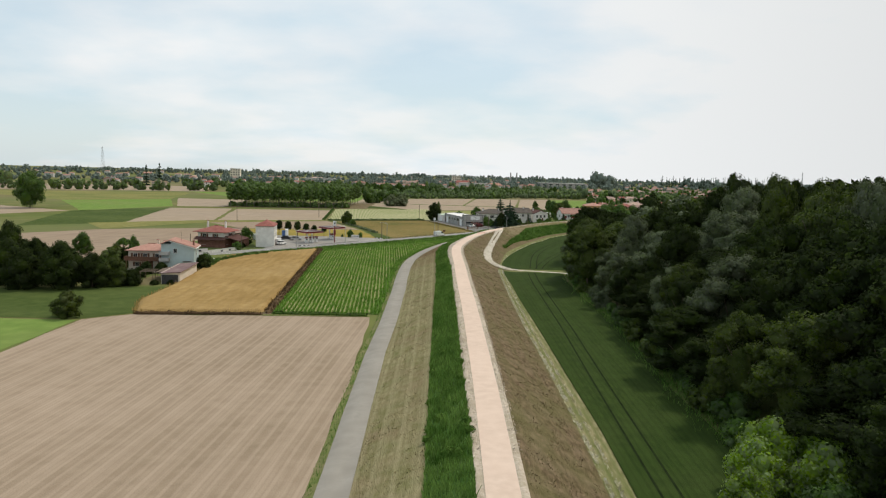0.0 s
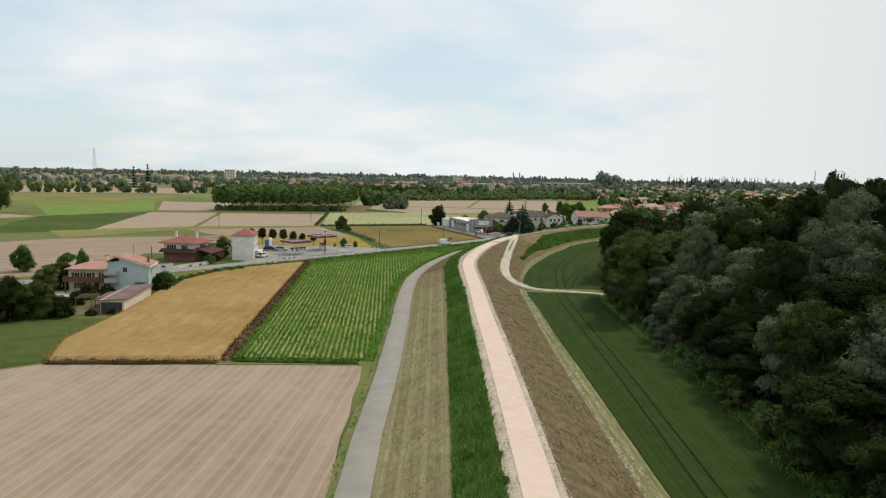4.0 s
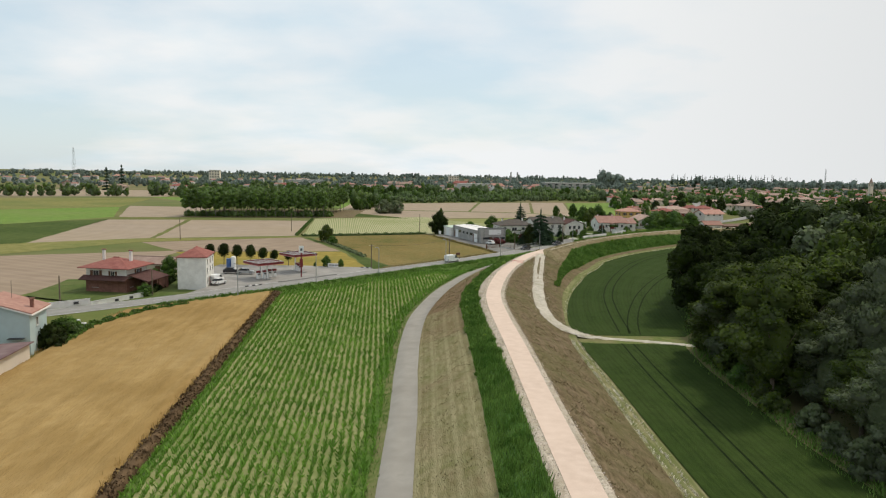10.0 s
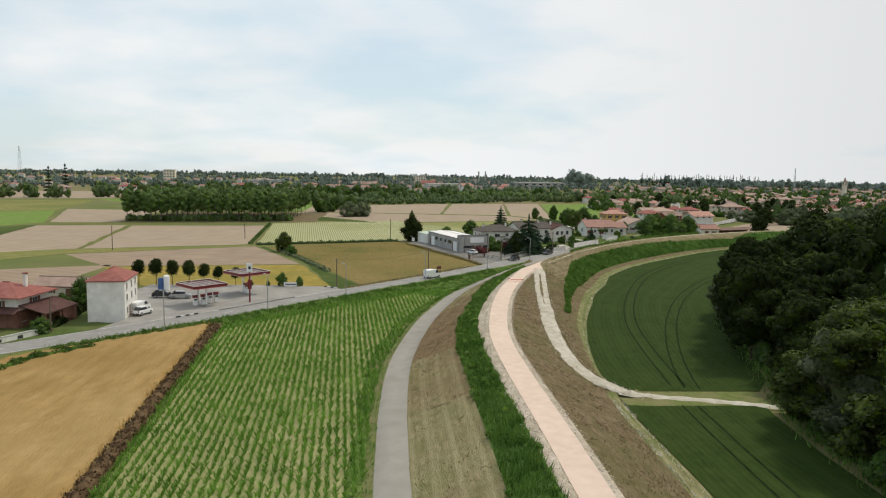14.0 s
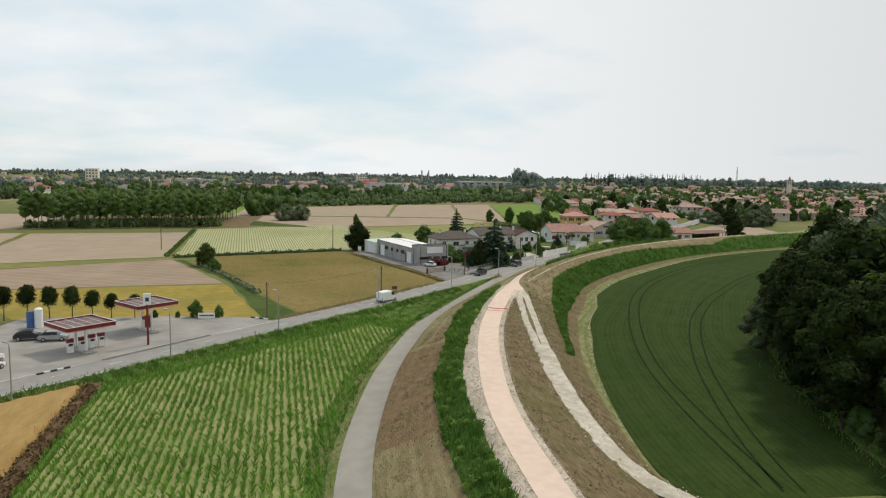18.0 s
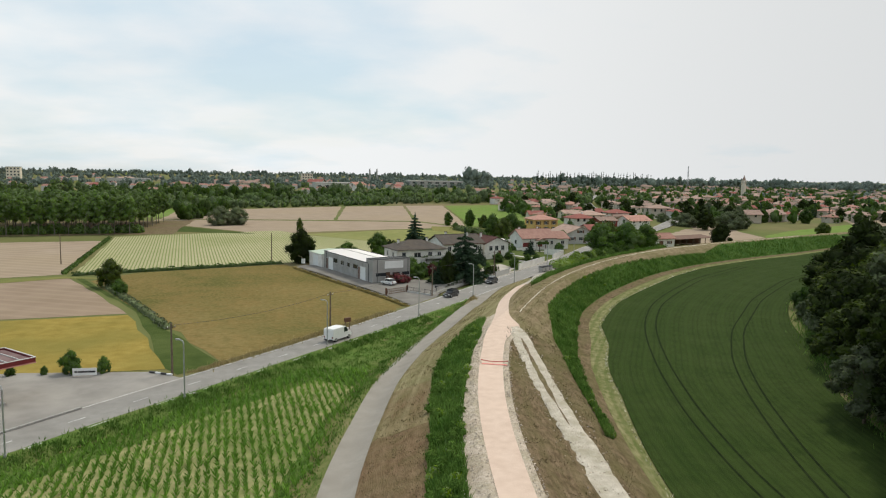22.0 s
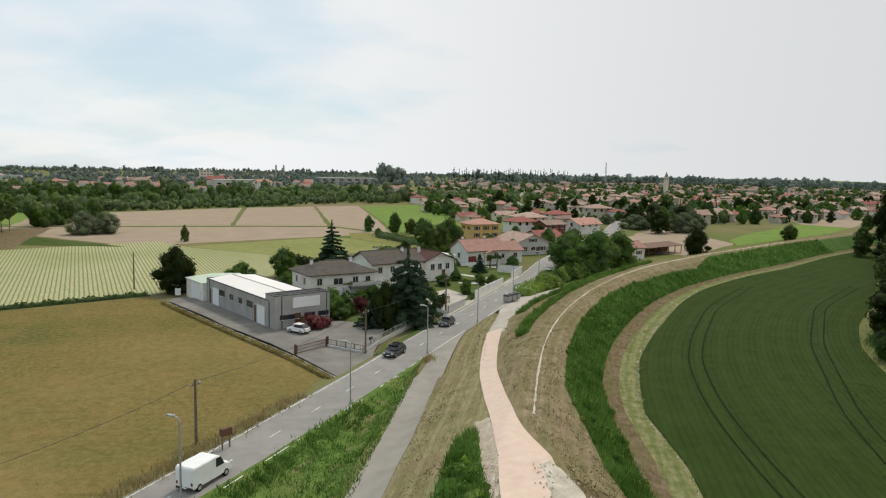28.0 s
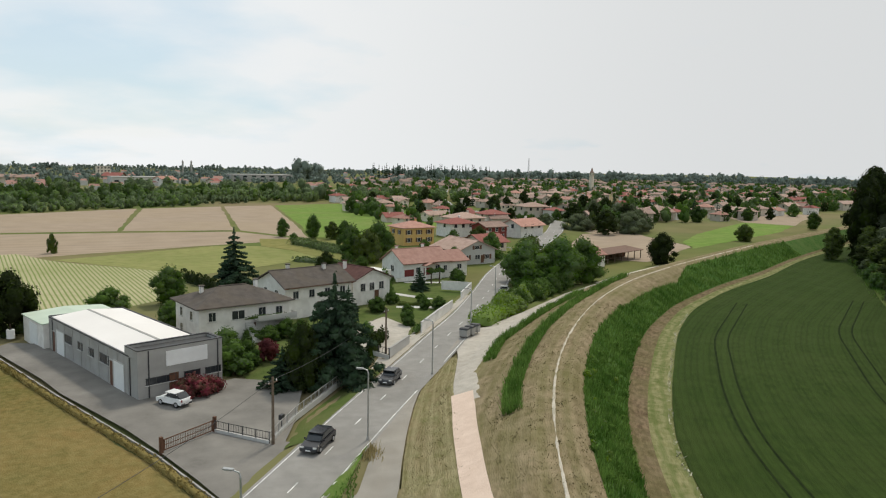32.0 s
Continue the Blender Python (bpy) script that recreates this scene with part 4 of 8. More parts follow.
CORN_IN = [(-27.2, 143.2), (-8.6, 144.4), (-9.0, 165), (-9.9, 185), (-10.3, 205), (-10.2, 221), (-9.4, 235), (-6.8, 252), (-2.5, 268), (2.5, 281.5), (-2.5, 285), (-11.5, 275.5), (-26, 259.8), (-36.6, 247.4)]
WEDGE = [(2.5, 275), (9.8, 291), (17.5, 308.2), (22.5, 318.6), (27.2, 329), (31.6, 339), (25, 330.6), (14.5, 317.5), (6, 307), (-4, 295.4), (-14, 283.5), (-26.5, 269), (-38.5, 254), (-36.8, 249), (-12, 277), (-2.5, 286)]
field("maize_headland", CORN, M_LUSH, "lush green grassy border of the maize field", z=0.03)
field("maize_field", CORN_IN, M_MAIZESOIL, "young green maize field in rows on pale soil", z=0.05)
loft("grass_bank", [(-38.5, 254), (-26.5, 269), (-14, 283.5), (-4, 295.4), (6, 307), (14.8, 317.6), (25.2, 330.6), (31.8, 339)], [(-36.8, 249), (-12, 277), (-1, 286.5), (5, 288), (10.4, 294.4), (16.2, 308.6), (21.4, 319.2), (26.2, 329.4), (31.9, 339)], M_LUSH, "lush green grass bank between road and lane", lift=0.08, across=8, rough=0.03)
field("track_verge", [(22, 211), (40.5, 211.6), (40.5, 203.4), (22.5, 204.2)], M_VERGE, "grassy strip beside the crossing track", z=0.655)
field("meadow_corner", [(-62, 131.5), (-54.6, 138), (-58.6, 150), (-59, 169), (-95, 161), (-150, 148), (-140, 128)], M_GREEN, "flat green meadow beside the farm garden")
field("beet_field", [(-62, 130.5), (-140, 127), (-150, 90), (-68, 60), (-62, 104)], M_BRIGHT, "low green crop field", z=0.03)
field("hay_meadow", [(-15.5, 296), (-6, 306), (6, 320), (16.6, 333), (13, 344.5), (-1.5, 380), (-7.8, 398), (-44, 385), (-52, 372), (-36, 339)], M_HAY, "dry olive-brown hay meadow beside the road")
field("ditch_grass", [(-20.5, 290), (-15.5, 295.5), (-36, 339), (-54, 375), (-58.5, 380), (-34.5, 334), (-23, 294)], M_GREEN, "green grassy ditch between two fields", z=0.03)
field("ripening_field", [(-22.5, 293), (-35.3, 331), (-88, 322), (-66, 292)], M_YELLOW, "low golden-green ripening crop behind the filling station")
field("stubble_field", [(-35.8, 332.5), (-58, 377), (-110, 349), (-88, 324)], M_PLOUGH, "dull tan stubble field with wheel lines", z=0.03)
loft("olive_field", [(-46.6, 375.4), (-60, 379.6), (-118, 361), (-160, 330)], [(-46.2, 374.2), (-58.5, 376.3), (-112, 348.5), (-140, 303)], M_OLIVE, "olive green grass strip between fields", lift=0.07, across=4, category="field")
field("pale_row_field", [(-58.5, 381), (-8.5, 400.5), (20, 424), (30, 452), (-2.5, 486), (-12, 503), (-70, 477)], M_PALE, "pale field with thin rows of young green plants")
field("green_strip", [(30, 452), (64, 474), (60.5, 491), (53.6, 505), (40, 508), (-2.5, 487)], M_PALEGREEN, "yellow-green grass strip beyond the rows", z=0.05)
field("rough_strip", [(64.2, 474), (61, 491), (54, 505), (57.5, 526), (74, 520), (88, 513.4), (84, 490), (78, 470), (70, 462)], M_OLIVE, "rough olive grass with bushes between fields", z=0.07)
field("tan_field_near_road", [(-87, 327), (-139, 303), (-185, 250), (-150, 215), (-118, 203), (-96, 218), (-88, 262)], M_PLOUGH, "dry tan field behind the houses", z=0.03)
field("tan_field_west", [(-113, 364), (-131, 455), (-168, 447), (-146, 336)], M_TAN, "dry tan field")
field("tan_field_mid", [(-61, 383), (-71, 462), (-128, 453), (-111, 364)], M_TAN, "dry tan field in front of the poplars", z=0.05)
field("green_field_west", [(-147, 335), (-168, 452), (-205, 402), (-180, 306)], M_GREEN, "green crop field")
field("yellow_green_field", [(-172, 464), (-205, 546), (-262, 497), (-222, 437), (-200, 402)], M_BRIGHT, "yellow-green meadow")
field("tan_field_far_west", [(-206, 402), (-260, 300), (-330, 330), (-262, 430)], M_TAN, "dry tan field", z=0.03)
field("tan_field_behind", [(-170, 466), (-140, 470), (-150, 560), (-205, 560)], M_TAN, "dry tan field", z=0.03)
field("far_meadow_a", [(-262, 500), (-206, 550), (-230, 660), (-420, 600)], M_OLIVE, "distant olive meadow", z=0.03)
field("far_meadow_b", [(-150, 575), (-60, 575), (-80, 700), (-240, 680)], M_BRIGHT, "distant green meadow", z=0.03)
field("far_tan_a", [(-430, 620), (-230, 690), (-260, 820), (-560, 760)], M_TAN, "distant tan field", z=0.03)
field("far_tan_b", [(-600, 380), (-340, 340), (-280, 440), (-560, 560)], M_TAN, "distant tan field", z=0.03)
field("tan_upper_a", [(-70, 628), (-69, 566), (14, 562), (25, 680)], M_TAN, "dry tan field beyond the willows")
field("tan_upper_b", [(28, 681), (15.5, 562), (54, 557), (68, 693)], M_TAN, "dry tan field")
field("tan_upper_c", [(70, 694), (56, 556), (74, 524), (82, 580), (97, 700)], M_TAN, "dry tan field")
field("tan_band", [(-71, 545), (-18, 490), (41, 511), (72, 520), (54, 552), (14, 556), (-70, 562)], M_TAN, "dry tan field below the willows", z=0.03)
field("meadow_by_poplars", [(-56, 498), (-20, 489), (-70, 541), (-75, 530)], M_GREEN, "green meadow beside the poplar wood", z=0.05)
field("green_slope", [(99, 700), (84, 580), (76, 527), (90, 521), (104, 535), (117, 555), (130, 548), (145, 545), (160, 585), (168, 720)], M_BRIGHT, "bright green field below the town")
field("town_field", [(137, 452), (152, 482), (196, 532), (216, 541), (200, 500), (192, 466), (150, 440)], M_TAN, "dry tan field beside the town road", z=0.06)
field("green_field_right", [(188, 462), (272, 500), (310, 524), (299, 545), (229, 503), (200, 480)], M_BRIGHT, "green field behind the levee", z=0.06)
field("tan_field_right", [(311, 524.5), (342, 546), (400, 580), (372, 592), (321, 578), (300, 545)], M_TAN, "dry tan strip behind the levee", z=0.06)
field("meadow_right", [(321.5, 579), (372, 593), (401, 581), (452, 633), (600, 700), (432, 695)], M_PALEGREEN, "yellow-green meadow before the far wood", z=0.06)
field("garden_lawn", [(25.5, 366), (33, 361), (46, 372.5), (62, 392), (84, 420), (88, 434), (66, 444), (20, 402)], M_LAWN, "mown green lawns round the houses", z=0.10, category="lawn")
field("house_lawn_west", [(-70, 232), (-58.5, 243), (-56, 250), (-62, 252), (-67, 270), (-92, 262), (-90, 240)], M_LAWN, "green lawn round the red-roofed house", z=0.35, category="lawn")

# the dark cereal field on the river side, in two parts parted by the farm track
OUT_A = line_of((39, 20), (39, 60), (38, 96), (40, 140), (38, 162), (38, 190), (39, 203), (39.5, 206))
OUT_B = line_of((39, 206), (41.5, 211), (45, 216), (55, 248), (76, 290), (100, 328), (136, 356), (170, 386), (200, 408), (236, 424))
strip("cereal_field_near", EDGE, OUT_A, S0, s_of(12, 204.6), M_CROP_L, "dark green cereal field between levee and wood", step=3, across=3.0, lift=0.09, category="field")
strip("cereal_field_bend", EDGE, OUT_B, s_of(12, 210.6), s_of(240, 458), M_CROP_L, "dark green cereal field with tractor lines", step=2, across=3.0, lift=0.09, category="field")


def tram(pts):
    ln = smoothed(pts, 2.0, 1)
    for off in (-0.95, 0.95):
        w = np.gradient(ln, axis=0)
        w /= np.hypot(*w.T)[:, None]
        ribbon("tramline", ln + np.stack([w[:, 1], -w[:, 0]], 1) * off, 0.12, M_TRAM, "dark tractor wheel line in the crop", lift=0.0, closed_z=0.72, category="wheel track")


tram([(124, 381), (97, 360), (78.5, 340), (68, 327), (59, 312), (53, 299.5), (46, 282), (40, 264), (36, 248), (33.4, 230), (31.5, 213)])
tram([(150, 375), (120, 356), (94, 331), (71, 303), (59.5, 285), (51.5, 269), (44, 251), (38, 233), (34, 218), (33, 212)])
tram([(30, 205), (29.4, 187), (29.3, 133), (28.7, 97), (28.3, 60)])

# ripe wheat stands as a body of its own
rng = np.random.default_rng(11)
left_w = smoothed([(-54.4, 138.4), (-58.4, 149.5), (-58.8, 170), (-61.8, 199), (-62.6, 226)], 0.7, 0)
right_w = smoothed([(-30.0, 141.0), (-39.4, 250.2)], 0.7, 0)
n_v, n_u = 160, 40
fv = np.linspace(0, 1, n_v)
la = np.stack([np.interp(fv, np.linspace(0, 1, len(left_w)), c) for c in left_w.T], 1)
ra = np.stack([np.interp(fv, np.linspace(0, 1, len(right_w)), c) for c in right_w.T], 1)
fu = np.linspace(0, 1, n_u)[None, :, None]
wxy = la[:, None] * (1 - fu) + ra[:, None] * fu
wz = 0.66 + rng.normal(0, 0.045, (n_v, n_u)) + 0.05 * np.sin(np.arange(n_u) * 1.9)[None]
wz[:, 0] = wz[:, -1] = wz[0] = wz[-1] = 0.05
verts_w = np.c_[wxy.reshape(-1, 2), wz.reshape(-1)]
faces_w = [(j * n_u + i, j * n_u + i + 1, (j + 1) * n_u + i + 1, (j + 1) * n_u + i) for j in range(n_v - 1) for i in range(n_u - 1)]
tagged(new("wheat_field", mesh_of("wheat_field", verts_w, faces_w, M_WHEAT, smooth=True)), "standing ripe golden wheat field", "field", "", "stuff")
field("wheat_ground", WHEAT, M_WHEAT, "straw-coloured ground under the wheat", z=0.03)
ribbon("field_boundary", smoothed([(-29.2, 140), (-38.6, 251)], 2.0, 0), 1.0, M_BROWN, "dark dry strip between wheat and maize", lift=0.10, category="ground")
ribbon("field_headland", smoothed([(-8.6, 141.6), (-54, 137.6)], 2.0, 0), 0.9, M_VERGE, "grassy headland between fields", lift=0.07, category="ground")


# ---- grass, maize and weeds, as many single blades ----
def blades(xy, z, hgt, wid, lean, seed, per=1):
    """Upright bent leaves at places; quads."""
    r = np.random.default_rng(seed)
    n = len(xy)
    a = r.uniform(0, 2 * np.pi, n)
    lump = np.sin(xy[:, 0] * 1.9 + 1.3 * np.sin(xy[:, 1] * 0.7)) * np.sin(xy[:, 1] * 1.3 + 1.7 * np.sin(xy[:, 0] * 0.9))
    h = hgt * r.uniform(0.6, 1.25, n) * (1 + 0.4 * lump)
    w = wid * r.uniform(0.6, 1.3, n)
    u = np.stack([np.cos(a), np.sin(a), 0 * a], 1) * w[:, None] / 2
    ln = r.uniform(-1, 1, (n, 2)) * (lean * h)[:, None]
    base = np.c_[xy, z - 0.05]
    tip = base + np.c_[ln, h]
    return np.stack([base - u, base + u, tip + u * 0.25, tip - u * 0.25], 1)


def sprinkle(lo, hi, s0, s1, per_m2, seed):
    r = np.random.default_rng(seed)
    width = float(np.mean(hi(np.linspace(s0, s1, 30)) - lo(np.linspace(s0, s1, 30))))
    n = int((s1 - s0) * width * per_m2)
    s = r.uniform(s0, s1, n)
    a, b = lo(s), hi(s)
    return place(s, a + (b - a) * r.uniform(0, 1, n))


def grow(name, xy, hgt, wid, lean, seed, material, label, category="grass"):
    q = blades(xy, height(xy), hgt, wid, lean, seed)
    return tagged(new(name, mesh_quads(name, q, material)), label, category, "", "stuff")


grow("tall_grass", np.r_[sprinkle(TALL_L, TALL_R, S0 + 25, s_of(12, 150), 36, 1), sprinkle(TALL_L, TALL_R, s_of(12, 150), S_BAND, 40, 2)], 0.62, 0.115, 0.45, 3, M_BLADE, "tall dark green grass standing on the levee slope")
grow("slope_grass", np.r_[sprinkle(GREEN_HI, FOOT, S_GR, s_of(84, 375), 38, 4), sprinkle(GREEN_HI, FOOT, s_of(84, 375), s_of(200, 440), 22, 5)], 0.62, 0.12, 0.45, 6, M_BLADE, "tall green weeds on the levee bend")
c_xy = []
for k in np.arange(-45, 45, 0.84):
    t_ = np.arange(-10, 185, 0.21)
    ln = np.c_[-18 + k + -0.09 * t_, 141 + t_]
    c_xy.append(ln + rng.normal(0, 0.08, ln.shape))
c_xy = np.concatenate(c_xy)
c_xy = c_xy[inside(c_xy, CORN_IN) | (inside(c_xy, CORN) & (rng.uniform(0, 1, len(c_xy)) < 0.9) & (c_xy[:, 1] < 290))]
c_xy = c_xy[rng.uniform(0, 1, len(c_xy)) > 0.06]
q_ = np.concatenate([blades(c_xy, np.zeros(len(c_xy)) + 0.05, 0.52, 0.185, 0.8, 20 + k) for k in range(3)])
tagged(new("maize_plants", mesh_quads("maize_plants", q_, M_MAIZE)), "rows of young green maize plants", "maize", "", "stuff")
edge_w = []
for (x0, y0), (x1, y1) in zip(WHEAT, WHEAT[1:] + WHEAT[:1]):
    n = int(math.hypot(x1 - x0, y1 - y0) * 9)
    f_ = rng.uniform(0, 1, (n, 1))
    edge_w.append(np.array([[x0, y0]]) * (1 - f_) + np.array([[x1, y1]]) * f_ + rng.normal(0, 0.35, (n, 2)))
edge_w = np.concatenate(edge_w)
tagged(new("wheat_edge", mesh_quads("wheat_edge", blades(edge_w, np.zeros(len(edge_w)), 0.75, 0.14, 0.25, 31), M_WHEATBLADE)), "ragged standing edge of the ripe wheat", "wheat", "", "stuff")
v_xy = np.r_[sprinkle(VERGE, EDGE_L, S0 + 25, s_of(29, 327), 7, 41), sprinkle(lambda s: VERGE(s) - 2.5, VERGE, s_of(9, 200), s_of(27, 322), 9, 42)]
v_xy = v_xy[near(ROAD_L, v_xy)[0] > 3.7]
grow("verge_grass", v_xy, 0.32, 0.12, 0.5, 43, M_BLADE, "uneven grass along the lane edge")
r_xy = []
ri = lambda x, y: int(np.argmin(((ROAD_L - (x, y)) ** 2).sum(1)))  # noqa: E731
for off0, off1, i0, i1, n in ((3.6, 5.6, ri(-60, 235), ri(16, 323.5), 14000), (-5.8, -3.6, ri(-14, 288), ri(16, 323.5), 6000)):
    i = rng.integers(i0, i1, n)
    r_xy.append(ROAD_L[i] + r_road[i] * rng.uniform(off0, off1, n)[:, None] + rng.normal(0, 0.6, (n, 2)))
lush = rng.uniform((-40, 140), (33, 340), (420000, 2))
lush = lush[(inside(lush, CORN) | inside(lush, WEDGE)) & ~inside(lush, CORN_IN)]
lush = lush[inside(lush, WEDGE) | (lush[:, 1] < 144) | (rng.uniform(0, 1, len(lush)) < 0.3)]
lush = lush[near(ROAD_L, lush)[0] > 3.7]
tagged(new("bank_grass", mesh_quads("bank_grass", blades(lush, height(lush) + 0.05, 0.27, 0.12, 0.6, 46), M_BLADE)), "lush green grass beside maize and road", "grass", "", "stuff")
grow("roadside_grass", r_xy[0], 0.4, 0.14, 0.5, 44, M_BLADE, "green grass bank beside the road")
grow("meadow_edge", r_xy[1], 0.5, 0.12, 0.4, 45, M_DRYBLADE, "tall dry straw-coloured grass at the meadow edge")
ROW_B = line_of((43.3, 332), (46.8, 338.1), (55.6, 350), (65.3, 361.5), (86.2, 380), (110.3, 397.4))
ROW_A = line_of((52.7, 354.2), (60.4, 364.9), (73.4, 375.9), (84.5, 384.2))
grow("weed_rows", np.r_[sprinkle(lambda s: ROW_B(s) - 0.9, lambda s: ROW_B(s) + 0.9, s_of(46, 331), s_of(106, 394), 55, 51), sprinkle(lambda s: ROW_A(s) - 0.8, lambda s: ROW_A(s) + 0.8, s_of(61, 350), s_of(96, 384), 60, 52)], 0.8, 0.11, 0.45, 53, M_BLADE, "rows of tall green weeds left on the mown levee")

grow("mown_stubble", np.r_[sprinkle(EDGE_R, TALL_L, S0 + 25, s_of(38, 317), 9, 61), sprinkle(lambda s: PINK_R(s) + 0.8, FOOT, S0 + 25, S_GR, 6, 62), sprinkle(lambda s: PINK_R(s) + 0.8, GREEN_HI, S_GR, s_of(84, 375), 11, 63)], 0.13, 0.10, 1.0, 64, M_STUBBLE, "short mown dry stubble on the levee slopes")
isl = rng.uniform((29, 322), (54, 365), (9000, 2))
isl = isl[inside(isl, [(30.6, 326), (34.2, 334.2), (40.5, 347.2), (45.2, 355.8), (51, 363), (52.6, 363), (46.6, 352.3), (42.5, 342), (38.2, 331.5), (34.8, 323.2)])]
grow("island_stubble", isl, 0.13, 0.10, 1.0, 65, M_STUBBLE, "short mown grass of the island")
tf = rng.normal(0, 1, (700, 2)) * (0.5, 0.9) + (31.2, 337.6)
grow("dry_tuft", tf[near(ROAD_L, tf)[0] > 3.5], 0.75, 0.08, 0.4, 66, M_DRYBLADE, "tall dry grass tuft at the tip of the bank")


# ---- trees ----
def crown_mesh(name, seed, lobes, leaves, size, material, flat=0.0, core=0.74, rings=5, sides=7, loose=0.36):
    """Leaf clusters over a set of lobes (x, y, z, rx, rz), with a closed body in each lobe."""
    r = np.random.default_rng(seed)
    lob = np.array(lobes, float)
    area = lob[:, 3] ** 1.7
    pick = r.choice(len(lob), leaves, p=area / area.sum())
    v = r.normal(0, 1, (leaves, 3))
    v[:, 2] = np.where(r.uniform(0, 1, leaves) < 0.35, np.abs(v[:, 2]), v[:, 2])
    v /= np.linalg.norm(v, axis=1)[:, None]
    rad = np.minimum(r.uniform(0.70, 1.10, leaves) + 0.08 * r.normal(0, 1, leaves) ** 2, 1.2)
    c = lob[pick, :3] + v * np.stack([lob[pick, 3], lob[pick, 3], lob[pick, 4]], 1) * rad[:, None]
    nrm = v * np.array([1, 1, 1 + flat]) + r.normal(0, loose, (leaves, 3))
    nrm /= np.linalg.norm(nrm, axis=1)[:, None]
    a = np.cross(nrm, r.normal(0, 1, (leaves, 3)))
    a /= np.linalg.norm(a, axis=1)[:, None]
    b = np.cross(nrm, a)
    sz = size * r.uniform(0.5, 1.35, leaves)[:, None]
    tris = np.stack([c - a * sz * 0.55 - b * sz * 0.3, c + a * sz * 0.55 - b * sz * 0.3 - nrm * sz * 0.15, c + b * sz * 0.65], 1)
    th = np.linspace(0, 2 * np.pi, sides + 1)[:-1]
    ph = np.linspace(0.25, np.pi - 0.25, rings)
    ball = np.stack([np.outer(np.sin(ph), np.cos(th)), np.outer(np.sin(ph), np.sin(th)), np.outer(np.cos(ph), np.ones(sides))], -1)
    ring = np.array([(i * sides + k, (i + 1) * sides + k, (i + 1) * sides + (k + 1) % sides, i * sides + (k + 1) % sides) for i in range(rings - 1) for k in range(sides)])
    cv, cf = [], []
    for n_, (x, y, z, rx, rz) in enumerate(lob):
        cv.append((np.array([x, y, z]) + ball * np.array([rx, rx, rz]) * core * (1 + r.normal(0, 0.07, (rings, sides, 1)))).reshape(-1, 3))
        cf.append(ring + n_ * rings * sides)
    return mesh_leaves(name, tris, np.concatenate(cv), np.concatenate(cf), material)


def trunk_bm(hgt, r0, limbs, seed, top=0.55):
    r = random.Random(seed)
    pts = [(0, 0, -0.3), (0.1 * r.uniform(-1, 1), 0.1 * r.uniform(-1, 1), hgt * 0.3), (0.3 * r.uniform(-1, 1), 0.3 * r.uniform(-1, 1), hgt * top)]
    bm = tube(pts, r0, r0 * 0.5, 7)
    for k in range(limbs):
        a = 2 * math.pi * k / limbs + r.uniform(-0.4, 0.4)
        z0 = hgt * r.uniform(0.25, top)
        d = hgt * r.uniform(0.13, 0.22)
        tube([(0, 0, z0), (math.cos(a) * d * 0.5, math.sin(a) * d * 0.5, z0 + d * 0.5), (math.cos(a) * d, math.sin(a) * d, z0 + d * 1.3)], r0 * 0.4, r0 * 0.12, 5, bm)
    return bm


def round_lobes(hgt, rad, seed, n=22, base=0.22):
    """A full crown built of many uneven heads."""
    r = random.Random(seed)
    out = [(0, 0, hgt * (base + 0.42 * (1 - base)), rad * 0.58, hgt * (1 - base) * 0.36)]
    for k in range(n):
        f = (k + 0.5) / n
        z = hgt * (base + (0.95 - base) * f)
        wide = math.sin(math.pi * min(1, 0.12 + 0.86 * f)) ** 0.6
        a = k * 2.4 + r.uniform(-0.6, 0.6)
        q = rad * r.uniform(0.22, 0.42)
        d = max(0.0, rad * wide * r.uniform(0.75, 1.1) - q * 0.8)
        out.append((math.cos(a) * d, math.sin(a) * d, z - q * 0.3, q, q * r.uniform(0.75, 1.05)))
    return out


def tree(name, label, hgt, rad, seed, leaves, size, leaf, bark=M_BARK, base=0.22, limbs=5, lobes=None, r0=None, group="", category="tree", n=22):
    t = thing(name, pose(0, 0, -80), label, category, group)
    part("trunk", trunk_bm(hgt, r0 or hgt * 0.018, limbs, seed), bark, t)
    part("crown", crown_mesh(name + "_crown", seed, lobes or round_lobes(hgt, rad, seed, n, base), leaves, size, leaf), leaf, t)
    return t


def cone_lobes(hgt, rad, seed, tiers=11, base=0.08, limbs=6, power=0.75):
    """Tiers of drooping boughs round a slim stem."""
    r = random.Random(seed)
    out = [(0, 0, hgt * (0.1 + 0.11 * k), rad * 0.20 * (1.05 - 0.1 * k), hgt * 0.07) for k in range(9)]
    for k in range(tiers):
        f = k / (tiers - 1)
        w = rad * (1 - f) ** power + 0.2
        z = hgt * (base + (0.94 - base) * f)
        m = max(3, round(limbs * (1 - 0.5 * f)))
        for j in range(m):
            a = j * 2 * math.pi / m + k * 1.1 + r.uniform(-0.35, 0.35)
            ln = w * r.uniform(0.7, 1.15)
            for q, fat in ((0.35, 0.17), (0.62, 0.20), (0.88, 0.14)):
                out.append((math.cos(a) * ln * q, math.sin(a) * ln * q, z + ln * (0.05 - 0.24 * q * q) + r.uniform(-0.1, 0.1), w * fat + 0.1, w * fat * 0.45 + 0.1))
    return out


